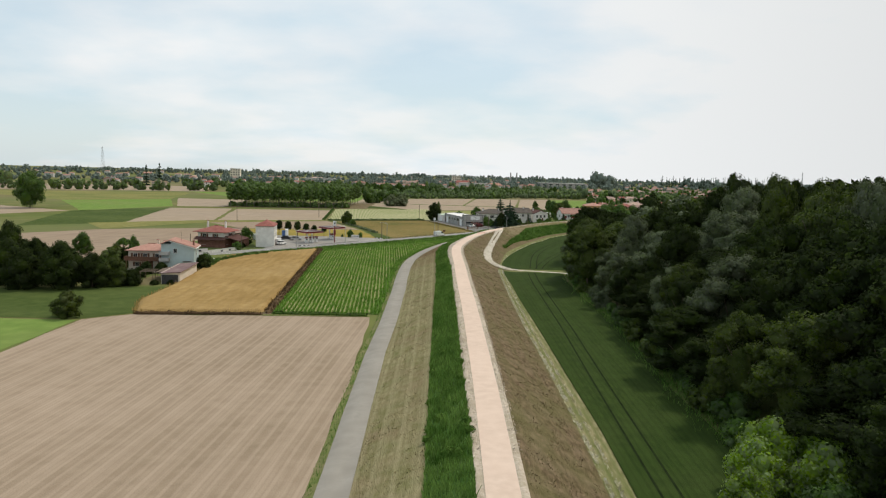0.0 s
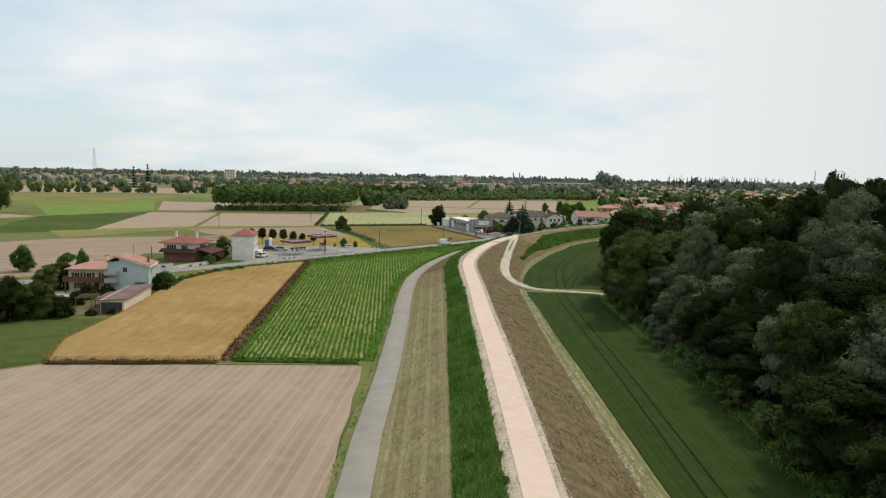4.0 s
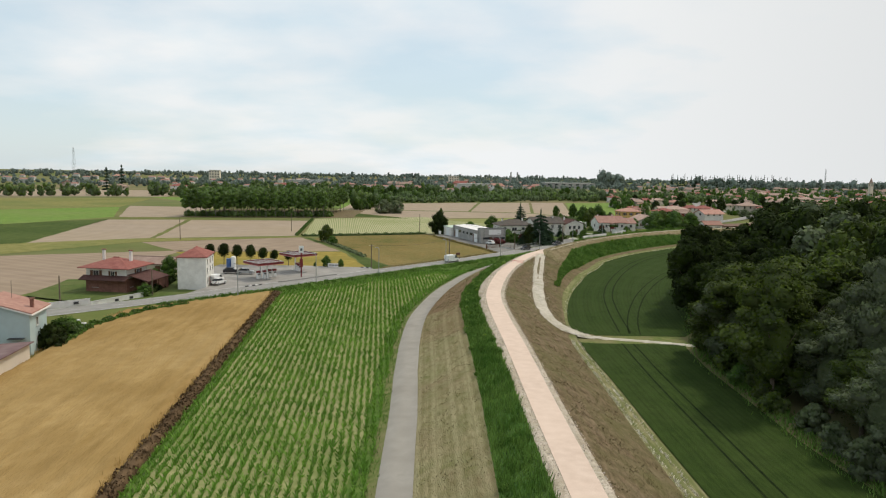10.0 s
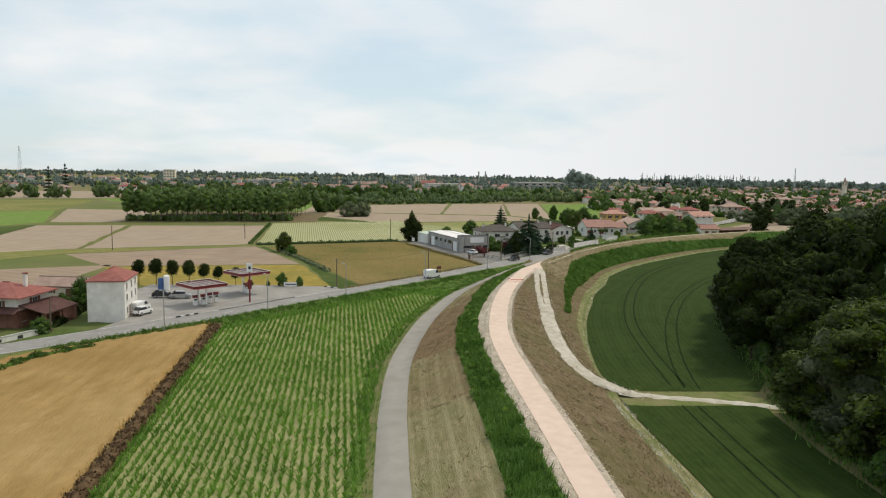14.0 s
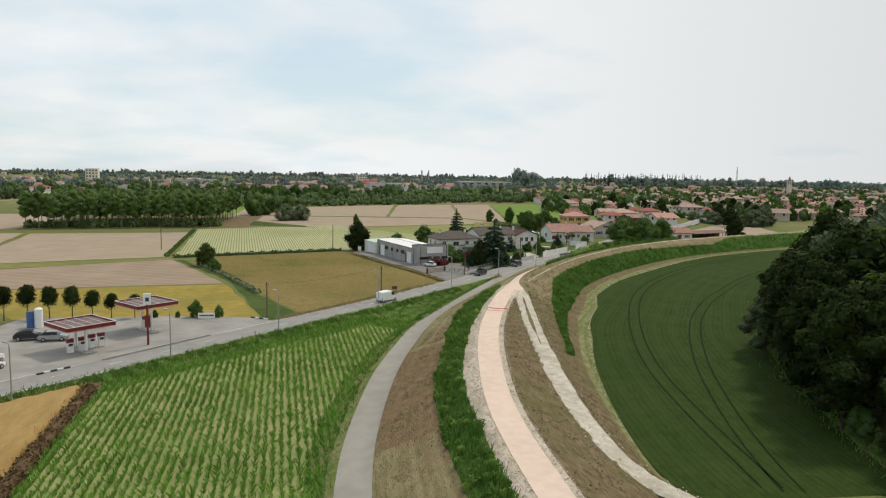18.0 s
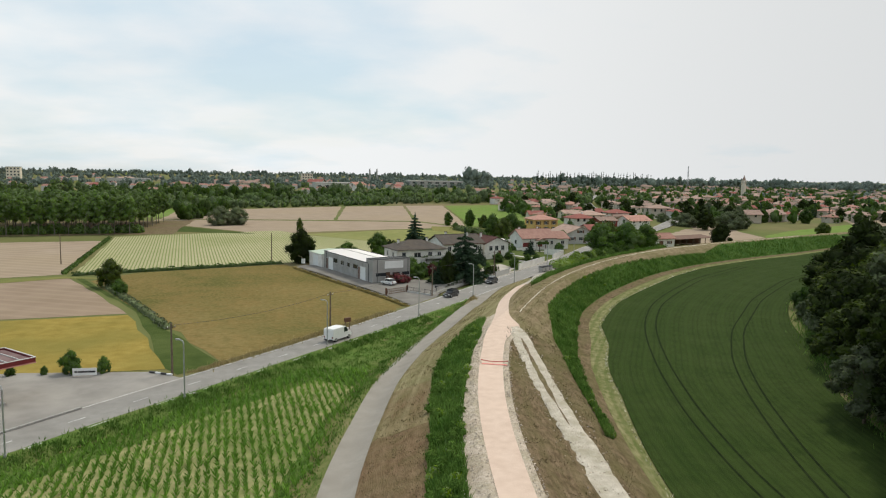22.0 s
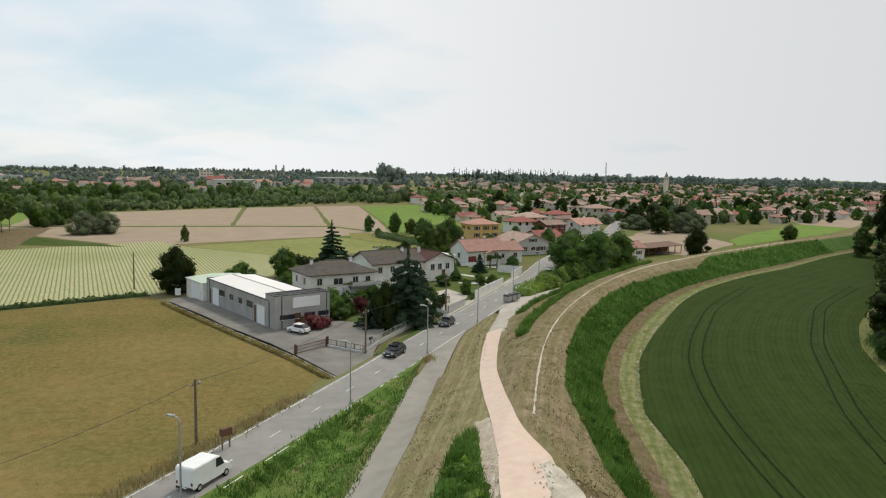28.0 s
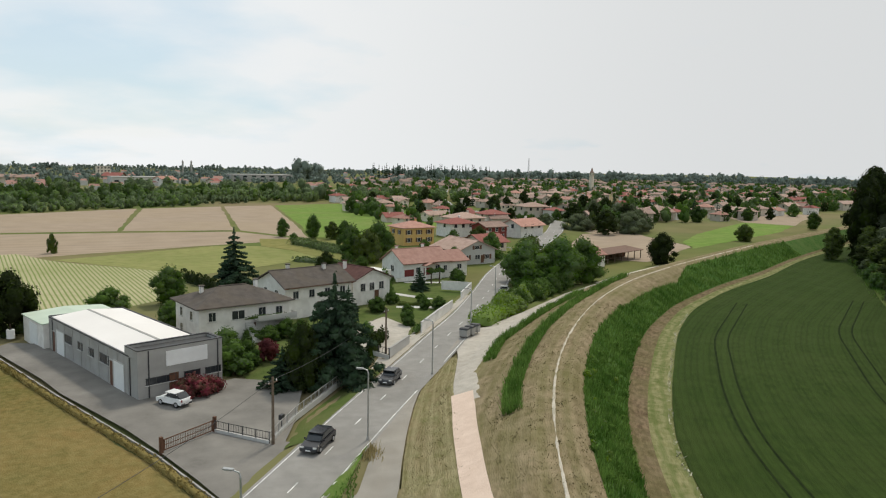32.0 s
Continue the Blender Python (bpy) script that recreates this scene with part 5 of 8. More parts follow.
def clump_lobes(hgt, rad, seed, heads=12, subs=6, base=0.06):
    """A wild crown: large heads, each broken into smaller ones on its upper side."""
    r = random.Random(seed)
    out = [(0, 0, hgt * 0.42, rad * 0.52, hgt * 0.32)]
    for k in range(heads):
        f = (k + 0.5) / heads
        z = hgt * (base + 0.10 + (0.80 - base) * f ** 0.8)
        wide = math.sin(math.pi * min(1, 0.22 + 0.72 * f)) ** 0.7
        a = k * 2.4 + r.uniform(-0.5, 0.5)
        q = rad * r.uniform(0.30, 0.46)
        d = max(0.0, rad * wide * r.uniform(0.8, 1.15) - q * 0.7)
        cx, cy = math.cos(a) * d, math.sin(a) * d
        out.append((cx, cy, z, q * 0.86, q * 0.8))
        for j in range(subs):
            b_ = 2 * math.pi * j / subs + r.uniform(-0.4, 0.4)
            up = r.uniform(-0.15, 0.95)
            h_ = math.sqrt(max(0, 1 - up * up)) * q * 0.72
            p_ = q * r.uniform(0.26, 0.44)
            out.append((cx + math.cos(b_) * h_, cy + math.sin(b_) * h_, z + up * q * 0.72, p_, p_ * r.uniform(0.8, 1.1)))
    return out


def gz(x, y):
    return float(height([(x, y)])[0])


def plant(src, x, y, turn=0.0, scale=1.0, sz=None, z=None, label=""):
    """A copy of a tree at a place."""
    zz = gz(x, y) if z is None else z
    t = copy_thing(src, pose(x, y, zz - 0.05, 0, 0, turn))
    t.scale = (scale, scale, sz or scale)
    if label:
        t["label"] = label
    return t


TRASH = []
rt = random.Random(77)
KINDS = ("tall dark green broadleaf tree in the wood", "mid-green round-crowned tree in the wood", "grey-green willow-like tree in the wood")
forest_src, mid_src, near_src = [], [], []
for k, m_ in enumerate((0, 1, 1, 0, 1, 2, 0, 2)):
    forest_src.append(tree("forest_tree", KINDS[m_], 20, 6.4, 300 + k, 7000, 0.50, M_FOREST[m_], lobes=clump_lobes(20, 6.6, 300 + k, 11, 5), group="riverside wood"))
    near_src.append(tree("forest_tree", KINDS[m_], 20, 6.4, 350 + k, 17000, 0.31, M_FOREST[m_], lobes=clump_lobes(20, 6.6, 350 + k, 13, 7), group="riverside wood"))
for k, m_ in enumerate((0, 1, 0, 1, 2)):
    mid_src.append(tree("forest_tree", KINDS[m_], 20, 6.4, 310 + k, 3200, 0.75, M_FOREST[m_], base=0.1, n=24, group="riverside wood"))
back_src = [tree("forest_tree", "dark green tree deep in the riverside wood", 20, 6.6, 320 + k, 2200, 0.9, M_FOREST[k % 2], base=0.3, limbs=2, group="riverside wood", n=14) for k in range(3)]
bush_src = [tree("forest_bush", "dense green bush at the edge of the wood", 5, 3.0, 340 + k, 1500, 0.42, (M_FOREST[1], M_LEAF, M_FOREST[2])[k], base=0.05, limbs=3, group="wood edge bushes", category="bush") for k in range(3)]
TRASH += forest_src + near_src + mid_src + back_src + bush_src
BANK = smoothed([(41, 15), (41, 60), (40, 96), (41.5, 140), (40, 165), (41.5, 200), (47, 217), (56, 248), (76, 288), (103, 327), (139, 353), (170, 384), (194, 404), (212, 420), (250, 432), (330, 452)], 1.0, 1)
b_way = np.gradient(BANK, axis=0)
b_way /= np.hypot(*b_way.T)[:, None]
b_out = np.stack([b_way[:, 1], -b_way[:, 0]], 1)
for row, (dist, gap, lo_h, hi_h, kind_) in enumerate(((3.5, 8.5, 9, 15, forest_src), (11, 9, 13, 20, forest_src), (19, 9.5, 17, 24, mid_src), (28, 10.5, 21, 26, mid_src), (37, 11, 22, 28, back_src), (50, 13, 22, 28, back_src), (66, 15, 22, 29, back_src))):
    pos = rt.uniform(0, gap)
    while pos < len(BANK) - 1:
        i = int(pos)
        pos += gap * rt.uniform(0.75, 1.3)
        x, y = BANK[i] + b_out[i] * (dist + rt.uniform(-2.6, 2.6))
        if y > 300 and dist > 40:
            continue
        hgt = rt.uniform(lo_h, hi_h)
        if y < 168 and dist > 24:
            hgt = rt.uniform(26.5, 30)
        elif y < 95 and dist > 8:
            hgt = rt.uniform(24, 29) if dist > 15 else rt.uniform(19, 24)
        elif x > 160 and dist > 8:
            hgt = rt.uniform(14, 19)
        else:
            hgt = min(hgt, float(np.interp(y, [92, 115, 150, 200, 260], [27.5, 25.5, 23.5, 22.5, 21.5])) * rt.uniform(0.86, 1.0))
        srcs = kind_
        if y < 178 and dist < 45:
            srcs = near_src
        elif y > 262 and dist < 25:
            srcs = mid_src
        elif y > 240:
            srcs = back_src
        if srcs is near_src or srcs is forest_src:
            # Near-black leaves, chosen by place, carry the deep shade of the wood in colour.
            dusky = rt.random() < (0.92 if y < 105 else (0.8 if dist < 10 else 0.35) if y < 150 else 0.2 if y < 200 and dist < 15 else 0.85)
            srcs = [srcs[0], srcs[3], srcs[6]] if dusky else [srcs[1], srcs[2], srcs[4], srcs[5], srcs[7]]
        wide = rt.uniform(0.8, 1.25) * (0.8 if hgt < 16 else 1.0)
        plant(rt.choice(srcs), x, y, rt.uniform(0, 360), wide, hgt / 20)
for src, x, y, wide, hgt in ((near_src[5], 62, 139, 1.0, 20), (near_src[7], 45.5, 120, 0.75, 14.5), (near_src[2], 43.5, 192, 1.15, 15.5), (near_src[1], 47, 183, 1.0, 15), (forest_src[5], 57.5, 258, 0.55, 9.5), (near_src[4], 40.5, 175, 0.95, 17.5), (near_src[5], 49, 104, 1.0, 18), (mid_src[0], 240, 428, 1.1, 27), (mid_src[2], 250, 436, 1.2, 29), (mid_src[0], 262, 443, 1.2, 30), (mid_src[1], 275, 449, 1.1, 28), (mid_src[2], 268, 431, 1.3, 29), (mid_src[3], 206.5, 424.5, 0.55, 10), (mid_src[0], 214, 420, 1.0, 25), (mid_src[2], 222, 424, 1.1, 27), (mid_src[0], 230, 430, 1.1, 28), (mid_src[1], 226, 417, 1.1, 27),
                             (forest_src[0], 47.5, 226, 0.85, 16), (forest_src[3], 51, 236, 0.9, 18), (forest_src[6], 55.5, 246, 0.9, 17), (forest_src[0], 60, 255, 0.85, 16), (forest_src[3], 64.5, 263, 0.85, 15)):
    plant(src, x, y, rt.uniform(0, 360), wide, hgt / 20)
for i in range(30, len(BANK) - 60, 6):
    x, y = BANK[i] + b_out[i] * rt.uniform(-1.2, 0.8)
    plant(rt.choice(bush_src), x, y, rt.uniform(0, 360), rt.uniform(0.45, 0.95))
lime_src = tree("forest_bush", "bright green young tree at the field corner", 5, 3.0, 349, 3400, 0.30, M_LIME, base=0.02, limbs=3, group="wood edge bushes", category="bush")
TRASH.append(lime_src)
for x, y, k_ in ((36.5, 64, 1.0), (33.6, 58.5, 0.85), (39.5, 68, 1.1), (41.5, 61, 1.15), (30.8, 54, 0.7), (44.5, 66, 1.2)):
    plant(lime_src, x, y, rt.uniform(0, 360), k_)
weeds = BANK[20:-70] - b_out[20:-70] * 0.6
w_xy = np.repeat(weeds, 46, axis=0) + np.random.default_rng(9).normal(0, 1, (len(weeds) * 46, 2)) * (1.2, 1.0)
grow("wood_edge_weeds", w_xy, 0.7, 0.14, 0.6, 67, M_BLADE, "tall weeds along the edge of the wood")

# leafy weed clumps in the grass bands
rw = np.random.default_rng(91)
for nm, lo_, hi_, a0, a1, per, big_, m_ in (("weed_clumps", TALL_L, TALL_R, s_of(12, 196), s_of(26, 296), 0.5, 0.46, M_WEED), ("weed_clumps", TALL_L, TALL_R, s_of(12, 60), s_of(12, 200), 0.12, 0.45, M_WEED), ("lime_weeds", TALL_L, TALL_R, s_of(12, 190), s_of(26, 296), 0.16, 0.4, M_LIME),
                                        ("weed_clumps", GREEN_HI, FOOT, S_GR, s_of(84, 375), 0.26, 0.42, M_WEED), ("lime_weeds", GREEN_HI, FOOT, S_GR, s_of(60, 350), 0.10, 0.4, M_LIME)):
    xy_ = sprinkle(lo_, hi_, a0, a1, per, int(rw.integers(1, 9999)))
    q_ = big_ * rw.uniform(0.5, 1.25, len(xy_))
    lob_ = np.c_[xy_, height(xy_) + q_ * 0.55, q_, q_ * rw.uniform(0.7, 1.15, len(xy_))]
    tagged(new(nm, crown_mesh(nm, 92, lob_, len(lob_) * 110, 0.17, m_, rings=4, sides=6)), "leafy green weed clumps in the grass of the levee", "weeds", "", "stuff")


def stones(name, xy, z, size, material, label, seed):
    """Small angular stones lying about."""
    r = np.random.default_rng(seed)
    base = np.array([(1, 0, 0), (-0.5, 0.87, 0), (-0.5, -0.87, 0), (0.2, 0.1, 0.75), (-0.3, -0.1, 0.6)])
    tri = ((0, 1, 3), (1, 4, 3), (1, 2, 4), (2, 0, 3), (2, 3, 4))
    k = size * r.uniform(0.5, 1.5, len(xy))
    a = r.uniform(0, 6.28, len(xy))
    p = base[None] * k[:, None, None] * r.uniform(0.7, 1.3, (len(xy), 5, 3))
    c, s_ = np.cos(a)[:, None], np.sin(a)[:, None]
    v = np.stack([p[..., 0] * c - p[..., 1] * s_, p[..., 0] * s_ + p[..., 1] * c, p[..., 2]], -1) + np.c_[xy, z][:, None]
    f = [tuple(5 * i + j for j in t) for i in range(len(xy)) for t in tri]
    return tagged(new(name, mesh_of(name, v.reshape(-1, 3), f, material)), label, "stones", "", "stuff")


st = np.r_[sprinkle(TALL_R, PINK_L, s_of(12, 60), s_of(12, 180), 9, 93), sprinkle(lambda s: TALL_R(s) - 0.4, PINK_L, s_of(12, 180), s_of(26, 292), 16, 94), sprinkle(PINK_R, lambda s: PINK_R(s) + 1.0, s_of(12, 60), s_of(22, 284), 12, 95)]
stones("path_rubble", st, height(st) + 0.02, 0.08, M_CRUMB, "loose pale rubble along both edges of the cycle path", 96)
tb_ = tl_[rw.integers(0, len(tl_) - 8, 1500), :2] + rw.normal(0, 0.85, (1500, 2))
stones("track_stones", tb_, height(tb_) + 0.12, 0.09, M_CRUMB, "loose pale stones on the farm track", 97)
sw = np.r_[sprinkle(lambda s: FOOT(s) + 0.1, lambda s: FOOT(s) + 0.55, s_of(12, 55), s_of(12, 206), 60, 98), sprinkle(lambda s: FOOT(s) + 1.2, lambda s: FOOT(s) + 1.5, s_of(12, 55), s_of(12, 206), 55, 99),
           sprinkle(lambda s: EDGE(s) - 0.5, lambda s: EDGE(s) - 0.1, s_of(12, 230), s_of(100, 388), 14, 100)]
keep = np.sin(sw[:, 1] * 0.9 + 2 * np.sin(sw[:, 1] * 0.23)) + rw.normal(0, 0.6, len(sw)) > -0.5
grow("hay_swath", sw[keep], 0.2, 0.15, 1.3, 101, M_STRAW, "bleached rows of raked hay at the levee foot", "hay")
cl = np.r_[sprinkle(lambda s: PINK_R(s) + 0.9, FOOT, s_of(12, 55), S_GR, 7, 102), sprinkle(EDGE_R, TALL_L, s_of(6, 215), s_of(6, 265), 6, 103)]
grow("mown_clods", cl, 0.07, 0.15, 1.4, 104, M_CLOD, "dark brown clods of mown weeds on the slopes", "grass")

# ---- buildings ----
CACHE = {}


def cached(key, make, material):
    if key not in CACHE:
        bm = make()
        bm.normal_update()
        me = bpy.data.meshes.new(key[0])
        bm.to_mesh(me)
        bm.free()
        me.materials.append(material)
        CACHE[key] = me
    return CACHE[key]


def window(parent, m, w, h, shutters=False, bars=1, shut_mat=None, sill=True, frame_mat=None):
    """A window set on a wall: its face looks along local -y."""
    fr = part("window", cached(("window_frame", w, h, bars, (frame_mat or M_FRAME).name), lambda: box((0, 0.0, 0, w + 0.14, 0.10, 0.07), (0, 0, h - 0.07, w + 0.14, 0.10, 0.07), (-w / 2, 0, 0, 0.07, 0.10, h), (w / 2, 0, 0, 0.07, 0.10, h), *[((k + 1) * w / (bars + 1) - w / 2, 0, 0, 0.05, 0.08, h) for k in range(bars)]), frame_mat or M_FRAME), M_FRAME, parent)
    fr.matrix_local = m
    part("pane", cached(("pane", w, h), lambda: box((0, 0.0, 0.03, w, 0.05, h - 0.06)), M_GLASS), M_GLASS, fr, "dark window glass")
    if sill:
        part("sill", cached(("sill", w), lambda: box((0, -0.06, -0.07, w + 0.3, 0.22, 0.06)), M_CONCLIGHT), M_CONCLIGHT, fr)
    if shutters:
        for sx in (-1, 1):
            s_ = part("shutter", cached(("shutter", w, h), lambda: box((0, 0, 0, w * 0.5, 0.06, h), bevel=0.01), shut_mat or M_SHUTTER), M_SHUTTER, fr)
            s_.location = (sx * (w * 0.75 + 0.1), -0.04, 0)
    return fr


SIDE = {"s": (0, -1, 0), "e": (1, 0, 90), "n": (0, 1, 180), "w": (-1, 0, -90)}


def on_wall(side, u, z, L, W, out=0.02):
    """A pose on one wall of a house of that length and width."""
    dx, dy, turn = SIDE[side]
    if side in "sn":
        return pose(u if side == "s" else -u, dy * (W / 2 + out), z, 0, 0, turn)
    return pose(dx * (L / 2 + out), u if side == "e" else -u, z, 0, 0, turn)


def gable_walls(L, W, he, hr):
    bm = bmesh.new()
    prof = [(-W / 2, -0.5), (W / 2, -0.5), (W / 2, he), (0, hr), (-W / 2, he)]
    a = [bm.verts.new((-L / 2, y, z)) for y, z in prof]
    b = [bm.verts.new((L / 2, y, z)) for y, z in prof]
    bm.faces.new(a)
    bm.faces.new(b[::-1])
    for i in range(5):
        bm.faces.new((a[(i + 1) % 5], a[i], b[i], b[(i + 1) % 5]))
    bmesh.ops.recalc_face_normals(bm, faces=bm.faces)
    return bm


def gable_roof(L, W, he, hr, over=0.5, thick=0.2):
    k = (hr - he) / (W / 2)
    ye, ze = W / 2 + over, he - over * k
    prof = [(-ye, ze + 0.02), (0, hr + 0.02), (ye, ze + 0.02), (ye, ze + thick), (0, hr + thick), (-ye, ze + thick)]
    bm = bmesh.new()
    lx = L / 2 + over
    a = [bm.verts.new((-lx, y, z)) for y, z in prof]
    b = [bm.verts.new((lx, y, z)) for y, z in prof]
    for q in ((0, 1, 4, 5), (1, 2, 3, 4)):
        bm.faces.new([a[i] for i in q])
        bm.faces.new([b[i] for i in q][::-1])
    for i in range(6):
        bm.faces.new((a[(i + 1) % 6], a[i], b[i], b[(i + 1) % 6]))
    bmesh.ops.recalc_face_normals(bm, faces=bm.faces)
    return bm


def hip_roof(L, W, he, hr, over=0.5, thick=0.18):
    bm = bmesh.new()
    lx, ly = L / 2 + over, W / 2 + over
    rx = max(0.05, L / 2 - W / 2)
    lo = [bm.verts.new(v) for v in ((-lx, -ly, he), (lx, -ly, he), (lx, ly, he), (-lx, ly, he))]
    up = [bm.verts.new((v.co.x, v.co.y, he + thick)) for v in lo]
    r0, r1 = bm.verts.new((-rx, 0, hr + thick)), bm.verts.new((rx, 0, hr + thick))
    bm.faces.new(lo[::-1])
    for i in range(4):
        bm.faces.new((lo[i], lo[(i + 1) % 4], up[(i + 1) % 4], up[i]))
    bm.faces.new((up[0], up[1], r1, r0))
    bm.faces.new((up[2], up[3], r0, r1))
    bm.faces.new((up[1], up[2], r1))
    bm.faces.new((up[3], up[0], r0))
    return bm


def house(name, label, m, L, W, he, hr, wall, roof, hip=False, wins=(), doors=(), chims=(), over=0.5, category="house", group="", shutters=True, ridge_caps=True):
    h = thing(name, m, label, category, group)
    part("wall", box((0, 0, -0.5, L, W, he + 0.5)) if hip else gable_walls(L, W, he, hr), wall, h)
    rf = part("roof", (hip_roof if hip else gable_roof)(L, W, he, hr, over), roof, h)
    if ridge_caps:
        rx = (max(0.05, L / 2 - W / 2)) if hip else L / 2 + over
        part("ridge", tube([(-rx, 0, hr + 0.2), (rx, 0, hr + 0.2)], 0.13, sides=6), roof, rf)
    if not hip:
        k = (hr - he) / (W / 2)
        for sy in (-1, 1):
            part("gutter", tube([(-L / 2 - over, sy * (W / 2 + over + 0.06), he - over * k + 0.05), (L / 2 + over, sy * (W / 2 + over + 0.06), he - over * k + 0.05)], 0.07, sides=5), M_SHUTTER, rf)
    for side, u, z, w, hh in wins:
        window(h, on_wall(side, u, z, L, W), w, hh, shutters and w < 1.6)
    for side, u, w, hh, mt in doors:
        d = part("door", cached(("door", w, hh, mt.name), lambda: box((0, 0, 0, w, 0.08, hh), bevel=0.015), mt), mt, h)
        d.matrix_local = on_wall(side, u, 0.02, L, W)
        part("door_frame", cached(("door_frame", w, hh), lambda: box((-w / 2 - 0.05, 0, 0, 0.1, 0.12, hh + 0.1), (w / 2 + 0.05, 0, 0, 0.1, 0.12, hh + 0.1), (0, 0, hh, w, 0.12, 0.1)), M_FRAME), M_FRAME, d)
    for cx, cy, cz in chims:
        c = part("chimney", box((cx, cy, he, 0.55, 0.55, cz - he), bevel=0.02), wall, rf)
        part("chimney_cap", box((cx, cy, cz + 0.12, 0.85, 0.85, 0.08), (cx - 0.3, cy, cz, 0.1, 0.5, 0.12), (cx + 0.3, cy, cz, 0.1, 0.5, 0.12)), roof, c)
    return h


def at_deg(x, y, z, turn):
    return pose(x, y, z, 0, 0, turn)


# the white three-storey block by the filling station
house("apartment_house", "tall plain white house with a red hipped tile roof", at_deg(-58.7, 256.2, 0.7, 98), 10.0, 6.3, 6.9, 8.6, M_WHITE, M_TILERED, hip=True, over=0.3,
      wins=[(s, u, z, 0.9, 1.25) for s in "s" for u in (-3.4, 0.2, 3.2) for z in (0.9, 3.2, 5.2)] + [("n", u, z, 0.9, 1.25) for u in (-3, 0, 3) for z in (3.2, 5.2)], doors=[("s", -1.6, 1.0, 2.1, M_SHUTTER)], shutters=False)
# red-roofed house with a wide porch
h2 = house("farmhouse", "brown and white two-storey house with maroon tile roofs", at_deg(-74.6, 250.2, 0.5, -8), 9.6, 8.2, 5.1, 6.9, M_WHITE, M_TILERED, hip=True, over=1.3,
           wins=[("s", -2.4, 3.4, 1.3, 1.2), ("s", 1.6, 3.4, 0.9, 1.1), ("e", 0.5, 3.5, 1.3, 1.1), ("e", -2.4, 0.9, 1.2, 1.3), ("s", -2.6, 0.8, 1.3, 1.4)], doors=[("s", 1.2, 1.2, 2.1, M_SHUTTER)], chims=[(-3.4, 0.6, 8.6), (3.0, 0.8, 8.5)])
part("lower_wall", box((0, -4.14, -0.4, 9.7, 0.12, 3.2), (4.86, 0, -0.4, 0.12, 8.4, 3.2)), M_BRICKWALL, h2, "brown brick ground floor facing")
pr = part("porch_roof", prism([(-6.0, 2.55), (-4.1, 3.35), (-4.1, 3.5), (-6.0, 2.72)], 11.0), M_TILEMAROON, h2, "maroon tile skirt roof")
pr.matrix_local = pose(0, 0, 0, 0, 0, 90)
sr = part("side_roof", prism([(4.8, 3.6), (9.6, 2.35), (9.6, 2.55), (4.8, 3.8)], 9.6), M_TILEMAROON, h2, "maroon tile roof over the side porch")
sr.location = (0, 1.0, 0)
for py in (-3.4, 0.8, 5.2):
    part("porch_post", box((9.2, py, -0.4, 0.35, 0.35, 2.8), bevel=0.02), M_BRICKWALL, h2)
part("side_wall", box((7.2, 3.6, -0.4, 4.2, 4.0, 2.9)), M_BRICKWALL, h2)
house("farm_shed", "low shed with an old brown tile roof", at_deg(-76.5, 277, 0.3, -6), 11, 5.5, 2.6, 3.9, M_CREAM, M_TILEOLD, wins=[("s", -2, 1, 0.9, 0.8)], doors=[("s", 2, 1.6, 2.0, M_SHUTTER)], category="shed")

# the pale blue house with its red roof and wing
b = thing("blue_house", at_deg(-65.8, 196.3, 0.1, 10), "pale blue house with a sloping red tile roof", "house")
bw = bmesh.new()
lo_ = [(-3.0, -3.5), (3.0, -3.5), (3.0, 3.5), (-3.0, 3.5)]
vb = [bw.verts.new((x, y, -0.3)) for x, y in lo_]
vt = [bw.verts.new((x, y, 8.2 if x < 0 else 6.4)) for x, y in lo_]
bw.faces.new(vb[::-1])
bw.faces.new(vt)
for i in range(4):
    bw.faces.new((vb[i], vb[(i + 1) % 4], vt[(i + 1) % 4], vt[i]))
part("wall", bw, M_BLUEWALL, b)
brf = part("roof", prism([(-3.3, 8.3), (3.5, 6.26), (3.5, 6.46), (-3.3, 8.5)], 8.0), M_TILE, b)
part("fascia", prism([(-3.4, 8.16), (3.6, 6.06), (3.6, 6.26), (-3.4, 8.36)], 8.1), M_WHITE, brf, "white roof edge")
part("roof_back", prism([(-5.8, 7.2), (-3.3, 8.3), (-3.3, 8.5), (-5.8, 7.4)], 8.0), M_TILE, brf)
part("wall_back", box((-4.2, 0, -0.3, 2.6, 6.8, 7.6)), M_BLUEWALL, b)
for z in (1.0, 4.0):
    window(b, pose(3.02, -0.6, z, 0, 0, 90), 0.8, 1.3, False)
window(b, pose(-1.9, -3.52, 4.9), 0.9, 1.2, False)
for z in (2.7, 4.4):
    bal = part("balcony", box((-4.6, -4.1, z, 2.6, 1.4, 0.16), (-4.6, -4.75, z, 2.6, 0.1, 1.0), (-5.85, -4.1, z, 0.1, 1.4, 1.0), (-3.35, -4.1, z, 0.1, 1.4, 1.0)), M_CONCLIGHT, b)
part("chimney", box((2.4, -0.6, 6.4, 0.45, 0.45, 1.6), (2.4, -0.6, 8.1, 0.65, 0.65, 0.08)), M_BRICKWALL, brf)
part("aerial", tube([(-1.2, 1.5, 7.7), (-1.2, 1.5, 10.6)], 0.03, sides=5), M_DARK, brf)
part("awning", box((1.2, -4.0, 2.6, 2.2, 1.1, 0.08)), M_DARK, b)
